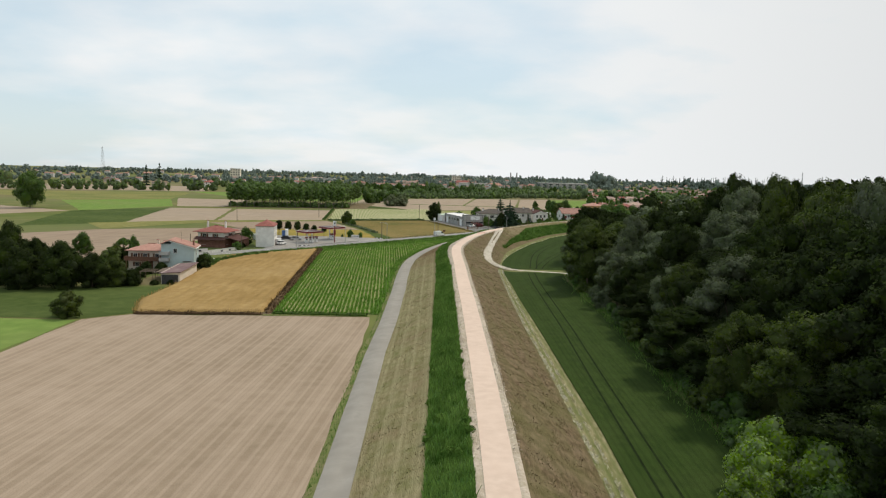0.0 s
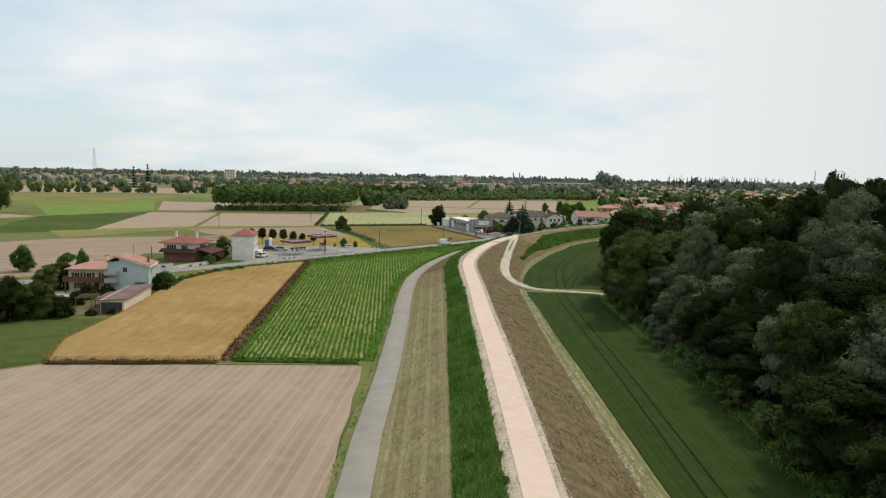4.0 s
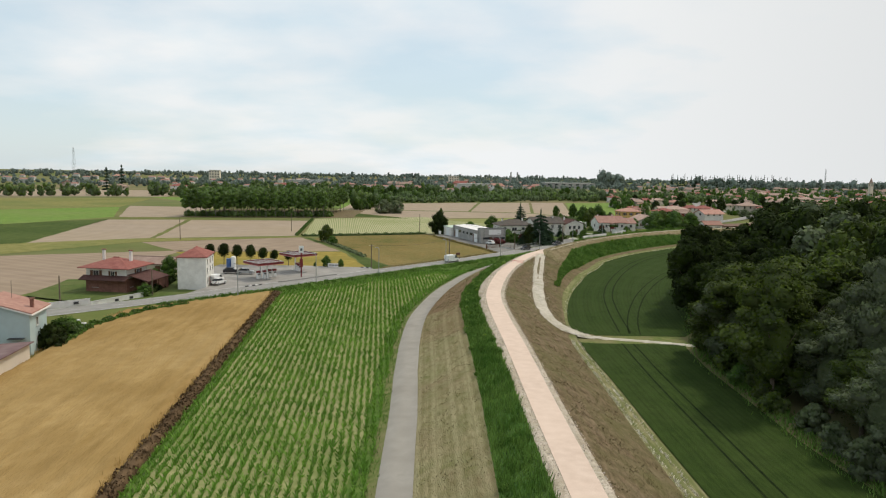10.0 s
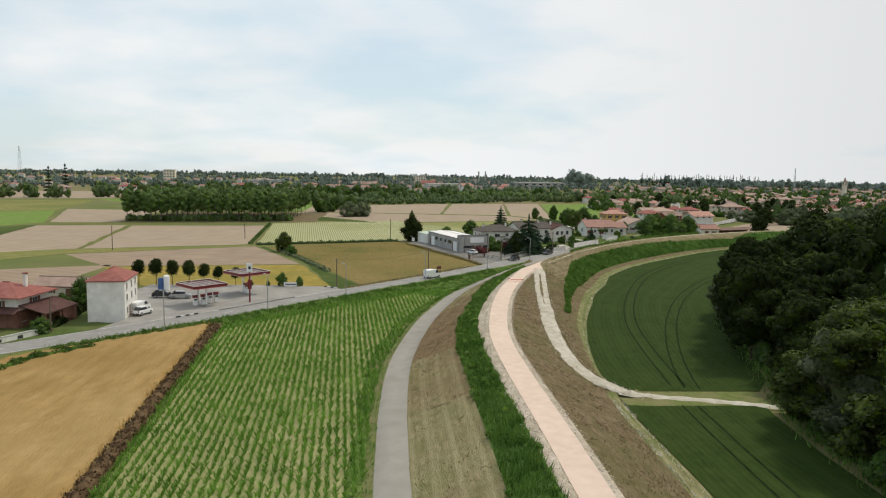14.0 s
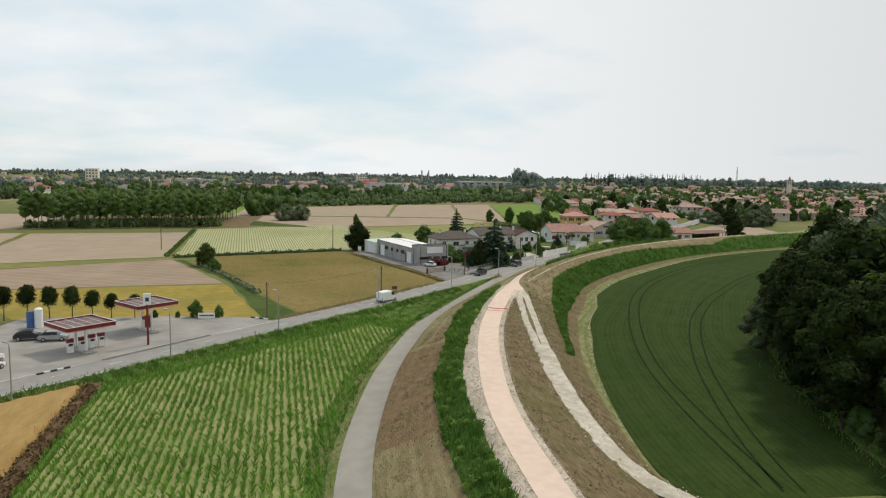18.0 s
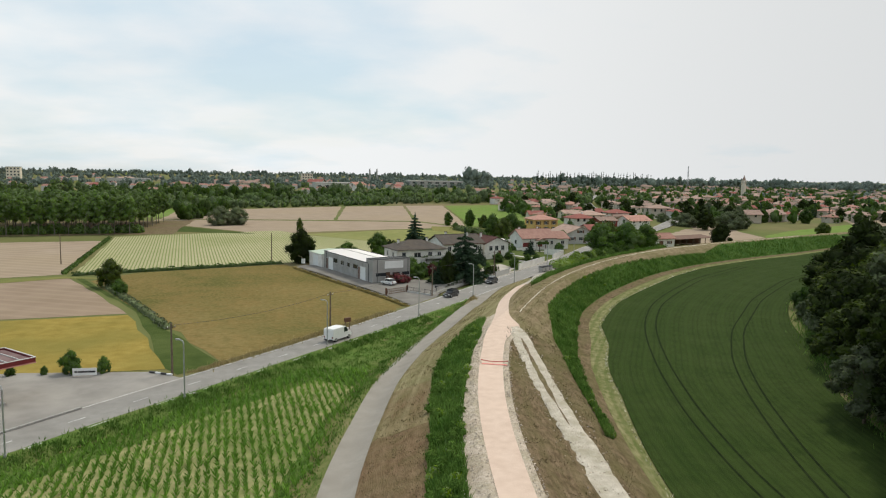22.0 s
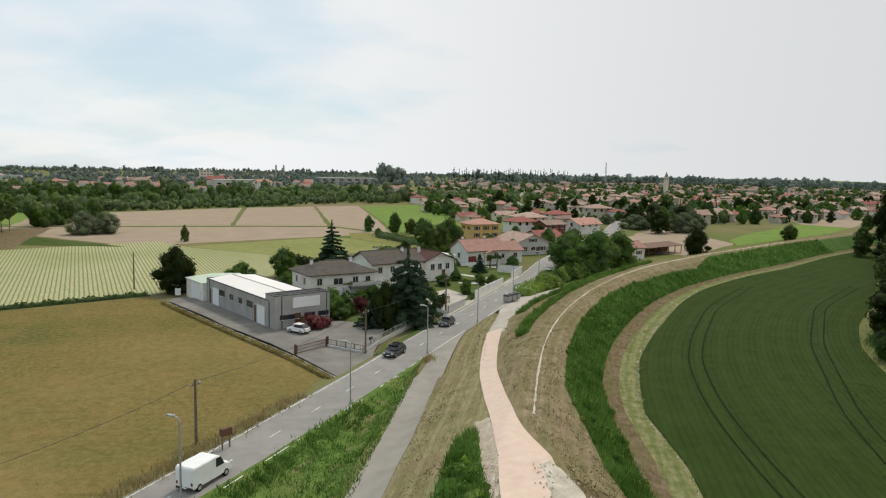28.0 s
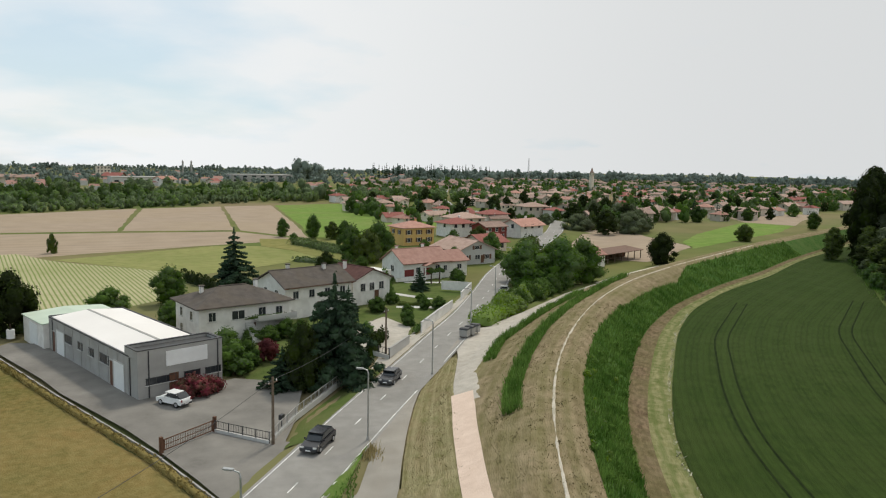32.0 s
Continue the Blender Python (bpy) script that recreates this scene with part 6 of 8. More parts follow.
house("house_wing", "cream two-storey house wing with a red tile roof", at_deg(-76.2, 199.6, 0.1, 4), 10.2, 8.0, 4.9, 6.3, M_CREAM, M_TILE, over=0.7, hip=True,
      wins=[("s", -3.2, 3.0, 1.1, 1.2), ("s", -0.6, 3.0, 1.1, 1.2), ("s", 2.6, 3.0, 1.0, 1.2), ("s", -2.8, 0.6, 1.0, 1.2)], doors=[("s", 1.0, 1.1, 2.0, M_SHUTTER)], chims=[(3.4, 0.5, 7.2), (1.2, 1.6, 7.3)])
part("porch", box((-76.4, 194.4, 2.55, 9.6, 2.6, 0.16), (-80.8, 193.4, 0, 0.25, 0.25, 2.6), (-76.4, 193.4, 0, 0.25, 0.25, 2.6), (-72, 193.4, 0, 0.25, 0.25, 2.6)), M_SHUTTER, bpy.data.objects["house_wing"]).matrix_local = at_deg(-76.2, 199.6, 0.1, 4).inverted()
part("balcony", box((-76.4, 193.2, 2.5, 9.8, 0.12, 1.15), (-81.2, 194.4, 2.5, 0.12, 2.4, 1.15)), M_SHUTTER, bpy.data.objects["house_wing"], "dark brown boarded balcony front").matrix_local = at_deg(-76.2, 199.6, 0.1, 4).inverted()
field("house_yard", [(-90, 184.5), (-74, 183), (-71.5, 190), (-73, 194.5), (-90, 195.5)], M_GRAVEL, "pale paved yard in front of the cream house", z=0.06, category="yard")
field("garden_soil", [(-70.5, 170.5), (-64.4, 170), (-64.2, 183), (-70, 184.5)], M_BROWN, "trodden brown garden ground beside the garage", z=0.06, category="yard")
per = thing("pergola", at_deg(-68.4, 178.6, 0.0, 8), "weathered wooden garden pergola beside the garage", "pergola")
for px, py in ((-1.5, -2.4), (1.5, -2.4), (-1.5, 2.4), (1.5, 2.4)):
    part("post", box((px, py, 0, 0.12, 0.12, 2.1)), M_WOOD, per)
for px in (-1.5, 1.5):
    part("beam", box((px, 0, 2.1, 0.1, 5.4, 0.14)), M_WOOD, per)
for k in range(9):
    part("slat", box((0, -2.4 + 0.6 * k, 2.24, 3.6, 0.09, 0.07)), M_WOOD, per)
gar = thing("garage", at_deg(-61.6, 181.0, 0.0, 6), "long low grey garage with a flat sheet roof", "garage")
part("wall", box((0, 0, -0.2, 4.4, 17.0, 2.9)), M_CREAM, gar)
part("roof", prism([(-2.7, 2.5), (2.7, 2.9), (2.7, 3.05), (-2.7, 2.65)], 17.8), M_CANOPYROOF, gar, "old dull brown sheet roof")
# Dark panel stands in for the shaded inside of the open garage.
part("door", box((-0.1, -8.53, 0, 3.9, 0.08, 2.25), bevel=0.015), M_DARK, gar, "wide dark panel for the shaded open front")
part("lean_to", prism([(-5.2, 1.9), (-2.25, 2.5), (-2.25, 2.6), (-5.2, 2.0)], 8.0), M_WOOD, gar)
for py in (-3.4, 3.4):
    part("post", box((-5.0, py, 0, 0.14, 0.14, 1.95)), M_WOOD, gar)
house("tool_shed", "small grey garden shed", at_deg(-78.5, 176, 0, -15), 6, 4.2, 2.3, 3.2, M_CONCLIGHT, M_TILEGREY, wins=[("s", -1, 1, 0.8, 0.7)], doors=[("s", 1.2, 1.0, 1.9, M_WOOD)], shutters=False, category="shed")
tl = thing("timber_pile", at_deg(-68.5, 172.5, 0, 20), "stacked planks and garden clutter on the ground", "timber")
for k in range(9):
    part("plank", box(((k % 3) * 0.5 - 0.5, 0.1 * (k % 2), 0.16 * (k // 3), 0.4, 4.2 - 0.3 * (k % 4), 0.12), bevel=0.01), M_WOOD, tl)


def wall_run(name, label, pts, hgt, thick, material, cap=None, posts=0, z=None, category="wall"):
    """A low wall or fence base along places."""
    t = thing(name, Matrix(), label, category)
    for (x0, y0), (x1, y1) in zip(pts, pts[1:]):
        ln, ang = math.hypot(x1 - x0, y1 - y0), math.degrees(math.atan2(y1 - y0, x1 - x0))
        zz = (gz((x0 + x1) / 2, (y0 + y1) / 2) if z is None else z) - 0.2
        w = part("panel", box((0, 0, 0, ln, thick, hgt + 0.2)), material, t)
        w.matrix_local = at_deg((x0 + x1) / 2, (y0 + y1) / 2, zz, ang)
        if cap:
            part("coping", box((0, 0, hgt + 0.2, ln + 0.1, thick + 0.12, 0.07)), cap, w)
    return t


def fence(name, label, pts, hgt, gap, material, z=None, base=0.0, rails=2, pickets=0.0, base_mat=None):
    """Posts with rails and thin pickets along places."""
    t = thing(name, Matrix(), label, "fence")
    for (x0, y0), (x1, y1) in zip(pts, pts[1:]):
        ln, ang = math.hypot(x1 - x0, y1 - y0), math.degrees(math.atan2(y1 - y0, x1 - x0))
        zz = gz((x0 + x1) / 2, (y0 + y1) / 2) if z is None else z
        n = max(1, round(ln / gap))
        for k in range(n + 1):
            p = part("post", cached(("fence_post", hgt, material.name), lambda: box((0, 0, -0.2, 0.09, 0.09, hgt + 0.2)), material), material, t)
            p.location = (x0 + (x1 - x0) * k / n, y0 + (y1 - y0) * k / n, zz)
        for r_ in range(rails):
            rl = part("rail", box((0, 0, 0, ln, 0.05, 0.05)), material, t)
            rl.matrix_local = at_deg((x0 + x1) / 2, (y0 + y1) / 2, zz + base + 0.12 + (hgt - base - 0.2) * r_ / max(1, rails - 1), ang)
        if pickets:
            m_ = int(ln / pickets)
            for k in range(m_):
                pk = part("picket", cached(("picket", hgt - base, material.name), lambda: box((0, 0, 0, 0.025, 0.025, hgt - base - 0.05)), material), material, t)
                pk.location = (x0 + (x1 - x0) * (k + 0.5) / m_, y0 + (y1 - y0) * (k + 0.5) / m_, zz + base + 0.04)
        if base:
            bs = part("base", box((0, 0, -0.3, ln, 0.16, base + 0.3)), base_mat or M_CONCLIGHT, t)
            bs.matrix_local = at_deg((x0 + x1) / 2, (y0 + y1) / 2, zz, ang)
    return t


wl_ = wall_run("garden_wall", "low white garden wall with small dark openings beside the road", [(-78, 222.5), (-70.8, 229.5), (-65.0, 241.0), (-66.0, 246.5)], 1.25, 0.22, M_WHITE, M_CONCLIGHT)
# Dark blocks stand in for the shaded openings through the wall.
for x, y, turn in ((-72.62, 227.56, 44.2), (-68.03, 234.98, 63.2), (-66.4, 238.2, 63.2)):
    part("opening", box((0, 0, gz(x, y) + 0.45, 0.9, 0.30, 0.5)), M_DARK, wl_, "small dark block standing for a shaded opening").matrix_local = at_deg(x, y, 0, turn)

# ---- filling station ----


def canopy(x, y, z0, turn, side, posts, label):
    t = thing("station_canopy", at_deg(x, y, 0.75, turn), label, "canopy", "filling station canopies")
    part("soffit", box((0, 0, z0, side - 0.3, side - 0.3, 0.4)), M_WHITEPAINT, t)
    for fx, fy, sx, sy in ((0, -side / 2, side, 0.14), (0, side / 2, side, 0.14), (-side / 2, 0, 0.14, side - 0.3), (side / 2, 0, 0.14, side - 0.3)):
        f_ = part("fascia", box((fx, fy, z0 + 0.1, sx, sy, 0.52), bevel=0.02), M_REDPAINT, t, "dark red fascia")
        part("lower_trim", box((fx, fy, z0 - 0.02, sx + 0.03, sy + 0.03, 0.12)), M_PINKTRIM, f_, "pale pink band under the fascia")
        part("coping", box((fx, fy, z0 + 0.62, sx + 0.05, sy + 0.08, 0.05)), M_CONCLIGHT, f_, "thin pale metal coping")
    part("roof", box((0, 0, z0 + 0.4, side - 0.4, side - 0.4, 0.05)), M_CANOPYROOF, t, "dull maroon canopy roof")
    for k in range(4):
        part("roof_rib", box(((k - 1.5) * side / 5, 0, z0 + 0.45, 0.12, side - 0.8, 0.1)), M_CONCLIGHT, t)
    for px, py in posts:
        p = part("column", box((px, py, 0, 0.3, 0.3, z0), bevel=0.02), M_WHITEPAINT, t)
        part("plinth", box((px, py, 0, 0.5, 0.5, 0.25)), M_CONCRETE, p)
    part("island", box((0, 0, 0, 1.2, 5.2, 0.16), bevel=0.04), M_CONCLIGHT, t)
    return t


canopy(-45.4, 266.4, 3.75, 45, 7.1, [(0, -1.6), (0, 1.6)], "flat dark red canopy on white columns over fuel pumps")
canopy(-39.4, 279.4, 4.35, 45, 7.1, [(0, -1.4), (0, 1.4)], "taller flat dark red canopy over a fuel pump")


def pump(x, y, turn, body):
    t = thing("fuel_pump", at_deg(x, y, 0.92, turn), "tall white and red fuel pump on the forecourt island", "fuel pump", "fuel pumps")
    part("cabinet", box((0, 0, 0, 0.85, 0.5, 1.5), bevel=0.03), body, t)
    part("head", box((0, 0, 1.5, 0.95, 0.5, 0.55), bevel=0.03), M_REDPAINT, t)
    part("display", box((0, -0.26, 1.0, 0.6, 0.03, 0.35)), M_DARK, t)
    part("nozzle", box((0.46, 0, 0.7, 0.1, 0.12, 0.35)), M_DARK, t)
    part("hose", tube([(0.48, 0.05, 1.4), (0.75, 0.05, 0.7), (0.55, 0.05, 0.35), (0.5, 0.05, 0.75)], 0.025, sides=5), M_RUBBER, t)


for x, y in ((-46.2, 264.4), (-45.0, 265.7), (-44.2, 267.4), (-43.2, 268.4)):
    pump(x, y, 45, M_WHITEPAINT)
pump(-39.0, 278.6, 45, M_WHITEPAINT)
pump(-39.9, 280.4, 45, M_WHITEPAINT)
tot = thing("price_totem", at_deg(-36.6, 269.2, 0.78, 14), "tall dark red price totem with a white top panel", "sign")
part("pole", box((0, 0, 0, 0.32, 0.26, 6.4), bevel=0.02), M_REDPAINT, tot)
part("panel", box((0, 0, 6.2, 1.15, 0.3, 1.75), bevel=0.04), M_WHITEPAINT, tot)
part("emblem", box((0.0, -0.17, 6.75, 0.5, 0.03, 0.6), bevel=0.01), M_DARK, tot, "dark emblem shape on white")
part("price_board", box((0, 0, 2.7, 0.8, 0.3, 1.9), bevel=0.03), M_REDPAINT, tot)
tank = thing("fuel_kiosk", at_deg(-58.2, 282.4, 0.78, 4), "blue and white upright tank cabinet", "tank")
part("blue_tank", tube([(-0.6, 0, 0), (-0.6, 0, 2.7)], 0.62, sides=16), M_BLUEPAINT, tank)
part("white_tank", tube([(0.65, 0, 0), (0.65, 0, 3.1)], 0.66, sides=16), M_WHITEPAINT, tank)
part("cap", tube([(0.65, 0, 3.1), (0.65, 0, 3.3)], 0.66, 0.4, sides=16), M_WHITEPAINT, tank)
ban = thing("banner_board", at_deg(-31.5, 288.1, 0.78, 0), "white banner board with a dark unreadable line", "sign")
part("board", box((0, 0, 0.15, 2.9, 0.06, 0.95), bevel=0.01), M_WHITEPAINT, ban)
part("lettering", box(*[(-1.05 + 0.42 * k, -0.035, 0.5, 0.3 + 0.08 * (k % 3), 0.02, 0.24) for k in range(6)]), M_DARK, ban, "row of dark bars")
for px in (-1.3, 1.3):
    part("leg", box((px, 0.05, 0, 0.06, 0.06, 1.1)), M_STEEL, ban)
for n_k, (x0, y0, x1, y1) in enumerate(((-23.8, 288.9, -19.9, 286.7), (-46.5, 253.5, -43.2, 257.3), (-40.5, 260.5, -28.4, 275.2))):
    ln, ang = math.hypot(x1 - x0, y1 - y0), math.degrees(math.atan2(y1 - y0, x1 - x0))
    kb = thing("kerb", at_deg((x0 + x1) / 2, (y0 + y1) / 2, 0.78, ang), "black and white painted concrete kerb of the forecourt" if n_k < 2 else "long low concrete kerb between road and forecourt", "kerb")
    for k in range(int(ln / 0.9)):
        part("kerb_stone", box((-ln / 2 + 0.9 * (k + 0.5), 0, 0, 0.88, 0.28, 0.2), bevel=0.03), (M_WHITEPAINT if k % 2 else M_DARK) if n_k < 2 else M_CONCRETE, kb)

# ---- warehouse ----
wh = thing("warehouse", at_deg(12.95, 361.4, 0.42, 20.2), "grey concrete-panel warehouse with a white roof", "warehouse")
Lw, Ww = 29.5, 10.1
part("side_wall", box((0.12, Lw / 2 + 0.2, -0.5, 0.24, Lw, 5.0)), M_CONCRETE, wh)
part("side_wall", box((Ww - 0.12, Lw / 2 + 0.2, -0.5, 0.24, Lw, 5.0)), M_CONCRETE, wh)
part("back_wall", box((Ww / 2, Lw, -0.5, Ww - 0.5, 0.24, 5.0)), M_CONCRETE, wh)
ft = part("facade", box((Ww / 2, 0.15, -0.5, Ww, 0.3, 6.0)), M_CONCRETE, wh, "grey concrete front with raised parapet")
part("front_block", box((0.14, 1.9, 4.4, 0.28, 3.2, 1.1), (Ww - 0.14, 1.9, 4.4, 0.28, 3.2, 1.1), (Ww / 2, 3.4, 4.4, Ww - 0.56, 0.24, 1.1)), M_CONCRETE, wh)
part("parapet", box((Ww / 2, 0.15, 5.5, Ww + 0.1, 0.4, 0.1), (0.14, 1.9, 5.5, 0.38, 3.1, 0.1), (Ww - 0.14, 1.9, 5.5, 0.38, 3.1, 0.1), (Ww / 2, 3.4, 5.5, Ww - 0.66, 0.34, 0.1)), M_DARK, wh, "dark metal parapet cap")
part("front_roof", box((Ww / 2, 1.8, 5.1, Ww - 0.56, 2.9, 0.1)), M_DARK, wh, "dark bitumen roof of the front block")
part("roof", prism([(0.3, 4.42), (Ww / 2, 4.85), (Ww - 0.3, 4.42), (Ww - 0.3, 4.55), (Ww / 2, 4.98), (0.3, 4.55)], Lw - 4.0), M_ROOFWHITE, wh, "white low-pitched membrane roof").location = (0, Lw / 2 + 1.7, 0)
part("roof_ridge", box((Ww / 2, Lw / 2 + 1.7, 4.96, 0.35, Lw - 4.0, 0.06)), M_CONCRETE, wh)
part("roof_edge", box((0.05, Lw / 2 + 1.2, 4.45, 0.2, Lw - 2.4, 0.14), (Ww - 0.05, Lw / 2 + 1.2, 4.45, 0.2, Lw - 2.4, 0.14), (Ww / 2, Lw + 0.1, 4.45, Ww, 0.2, 0.2)), M_DARK, wh)
part("sign_panel", box((5.7, -0.05, 3.3, 5.0, 0.1, 1.75), bevel=0.02), M_WHITEPAINT, wh, "blank white sign panel")
for x, w in ((2.6, 3.4), (6.3, 1.9), (8.9, 1.9)):
    window(wh, pose(x, -0.03, 1.5), w, 0.8, False, 2, frame_mat=M_DARK)
dr = part("door", box((4.1, -0.03, 0.02, 1.1, 0.1, 2.4), bevel=0.015), M_SHUTTER, wh)
for y_ in (2.0, Lw - 1.5):
    part("downpipe", tube([(-0.08, y_, 0), (-0.08, y_, 4.4)], 0.06, sides=6), M_DARK, wh)
for px in (1.2, Ww - 0.6):
    part("downpipe", tube([(px, -0.09, 0), (px, -0.09, 5.4)], 0.07, sides=6), M_DARK, wh)
for y_, w, z, hh in ((9.6, 2.6, 2.2, 1.1), (13.8, 1.5, 2.2, 1.0), (17.6, 1.5, 2.2, 1.0), (22.0, 2.4, 2.2, 1.1)):
    window(wh, pose(-0.02, y_, z, 0, 0, -90), w, hh, False, 2, frame_mat=M_DARK)
for y_, w, hh, mt in ((5.2, 2.9, 3.2, M_DOORWHITE), (7.4, 0.9, 3.0, M_SHUTTER), (25.0, 2.9, 3.2, M_DOORWHITE), (27.6, 1.1, 2.8, M_SHUTTER)):
    d = part("door", box((0, 0, 0.02, w, 0.1, hh), bevel=0.015), mt, wh, "white sectional door" if mt is M_DOORWHITE else "brown metal door")
    d.matrix_local = pose(-0.02, y_, 0, 0, 0, -90)
    part("door_frame", box((-w / 2 - 0.06, 0, 0, 0.12, 0.14, hh + 0.12), (w / 2 + 0.06, 0, 0, 0.12, 0.14, hh + 0.12), (0, 0, hh + 0.02, w, 0.14, 0.12)), M_CONCLIGHT, d)
for k in range(10):
    part("pilaster", box((-0.03, 2.6 + k * 2.95, -0.4, 0.06, 0.12, 4.7)), M_CONCRETE, wh)
an = thing("warehouse_annex", at_deg(12.95, 361.4, 0.42, 20.2), "lower white annex with a pale green sheet roof", "annex")
part("wall", box((Ww / 2 - 0.4, Lw + 4.8, -0.5, Ww + 0.6, 9.0, 3.9)), M_WHITE, an)
part("roof", prism([(-0.9, 3.42), (Ww / 2, 3.8), (Ww + 0.4, 3.42), (Ww + 0.4, 3.55), (Ww / 2, 3.95), (-0.9, 3.55)], 9.3), M_ROOFGREEN, an).location = (0, Lw + 4.8, 0)
part("door", box((-0.72, Lw + 4.6, 0.02, 0.1, 3.4, 2.9), bevel=0.015), M_DOORWHITE, an)
tk = thing("water_tank", at_deg(-2.8, 397.5, 0.42, 20), "small white liquid tank beside the annex", "tank")
part("body", tube([(0, 0, 0), (0, 0, 1.3)], 0.55, sides=14), M_WHITEPAINT, tk)
part("lid", tube([(0, 0, 1.3), (0, 0, 1.4)], 0.2, sides=10), M_DARK, tk)
fence("yard_fence", "low dark metal yard fence on a concrete base", [(23.7, 343.6), (27.6, 349.6), (35.2, 359.2), (41.5, 367.2)], 1.25, 2.2, M_CONCRETE, z=0.46, base=0.35, pickets=0.35)
fence("yard_fence", "low dark fence between yard and gate", [(19.4, 348.6), (21.6, 346.0), (23.7, 343.6)], 1.2, 2.0, M_DARK, z=0.46, base=0.3, pickets=0.3)
gt = thing("sliding_gate", at_deg(16.8, 346.9, 0.48, 36), "long dark metal sliding gate", "gate")
part("gate_frame", box((0, 0, 0.12, 5.8, 0.07, 0.08), (0, 0, 1.1, 5.8, 0.07, 0.08), (-2.9, 0, 0.1, 0.08, 0.08, 1.1), (2.9, 0, 0.1, 0.08, 0.08, 1.1), (0, 0, 0.6, 5.8, 0.05, 0.05)), M_SHUTTER, gt)
for k in range(29):
    part("bar", cached(("gate_bar",), lambda: box((0, 0, 0.15, 0.03, 0.03, 1.0)), M_SHUTTER), M_SHUTTER, gt).location = (-2.8 + 0.2 * k, 0, 0)
for px in (-3.2, 3.2):
    part("gate_post", box((px, 0, -0.2, 0.3, 0.3, 1.7), bevel=0.02), M_SHUTTER, gt)
lb = thing("post_box", at_deg(25.6, 347.0, 0.48, 50), "dark letter and meter box on a post", "box")
part("post", box((0, 0, 0, 0.12, 0.12, 1.0)), M_DARK, lb)
part("box", box((0, 0, 1.0, 0.6, 0.4, 0.5), bevel=0.03), M_DARK, lb)
wall_run("yard_kerb", "low concrete wall between meadow and yard", [(18.4, 331), (13.8, 344.8), (4.6, 366.8), (-5.0, 391)], 0.10, 0.16, M_CONCRETE, z=0.36)

# ---- houses along the road ----
h1 = house("family_house", "white two-storey house with a grey-brown hipped roof", at_deg(27.8, 391.5, 0.5, 14), 14.2, 9.8, 4.9, 7.0, M_WHITE, M_TILEGREY, hip=True, over=0.7,
           wins=[("s", -5.2, 2.9, 1.1, 1.4), ("s", -1.2, 2.8, 2.0, 1.4), ("s", 2.6, 2.8, 1.2, 1.5), ("s", 5.4, 2.8, 1.1, 1.4), ("w", -2.4, 2.8, 1.0, 1.4), ("w", 1.8, 2.8, 1.0, 1.4), ("w", -2.4, 0.4, 1.0, 1.3)], doors=[("s", 1.0, 1.1, 2.1, M_SHUTTER)], chims=[(-4.5, 1.0, 7.2), (4.0, 0.5, 7.6)], shutters=False)
part("balcony", box((4.4, -5.7, 2.4, 6.4, 1.8, 0.2), (4.4, -6.55, 2.4, 6.4, 0.1, 0.9), (7.55, -5.7, 2.4, 0.1, 1.8, 0.9)), M_CONCLIGHT, h1)
part("stair", box(*[(0.4 - 0.0 * k, -5.2 - 0.3 * k, -0.3, 1.3, 0.32, 2.5 - 0.22 * k) for k in range(10)]), M_CONCLIGHT, h1)
h3 = house("family_house", "white house with a long grey-brown gable roof", at_deg(42.4, 404.5, 0.5, 18), 13.5, 9.6, 5.2, 7.3, M_WHITE, M_TILEGREY, over=0.6,
           wins=[("s", u, 3.0, 1.1, 1.4) for u in (-4.8, -1.6, 1.6, 4.8)] + [("w", -1.8, 3.0, 1.0, 1.4), ("w", 1.8, 3.0, 1.0, 1.4)], doors=[("s", 0, 1.1, 2.1, M_SHUTTER)], chims=[(-3, 0.8, 8.1), (3.5, -0.8, 7.9)], shutters=False)
h4 = house("family_house", "white house with a brown tile roof and flat extension", at_deg(54.2, 411.5, 0.5, 112), 9.5, 9.2, 4.4, 6.2, M_WHITE, M_TILEMAROON, over=0.6,
           wins=[("w", -2.2, 2.2, 1.2, 1.5), ("w", 0, 2.2, 1.2, 1.5), ("w", 2.4, 2.2, 1.2, 1.5), ("n", 2, 2.2, 1.1, 1.3)], doors=[("w", 1.2, 1.1, 2.1, M_SHUTTER)], chims=[(1.5, 1.5, 7.2)], shutters=False)
part("extension", box((2.0, -6.6, -0.4, 5.5, 4.2, 5.2)), M_WHITE, h4)
h5 = house("red_roof_house", "white bungalow with a wide pinkish red tile roof", at_deg(76.6, 434.8, 0.5, 12), 13.0, 9.2, 3.7, 6.3, M_WHITE, M_TILEPINK, over=0.5,
           wins=[("s", -2.6, 1.3, 1.0, 1.3), ("s", 3.0, 1.3, 1.3, 1.5), ("s", 5.2, 1.3, 1.0, 1.3), ("w", 0, 1.3, 1.2, 1.5)], doors=[("s", -5.0, 2.6, 2.2, M_REDWALL), ("s", 0.2, 2.4, 2.3, M_REDWALL)], chims=[(-4.5, 1.6, 6.9), (2.5, 1.0, 7.1)], shutters=False)
wg = part("wing", gable_walls(6.4, 8.0, 3.3, 5.3), M_WHITE, h5)
wg.location = (9.4, 0.4, 0)
part("wing_roof", gable_roof(6.4, 8.0, 3.3, 5.3), M_TILEPINK, wg)
window(h5, pose(10.2, -3.64, 1.2), 1.3, 1.3, False)
wall_run("terrace_wall", "low white terrace wall in front of the bungalow", [(68.8, 427.5), (80.5, 430.2)], 0.7, 0.2, M_WHITE, M_CONCLIGHT, z=0.5)
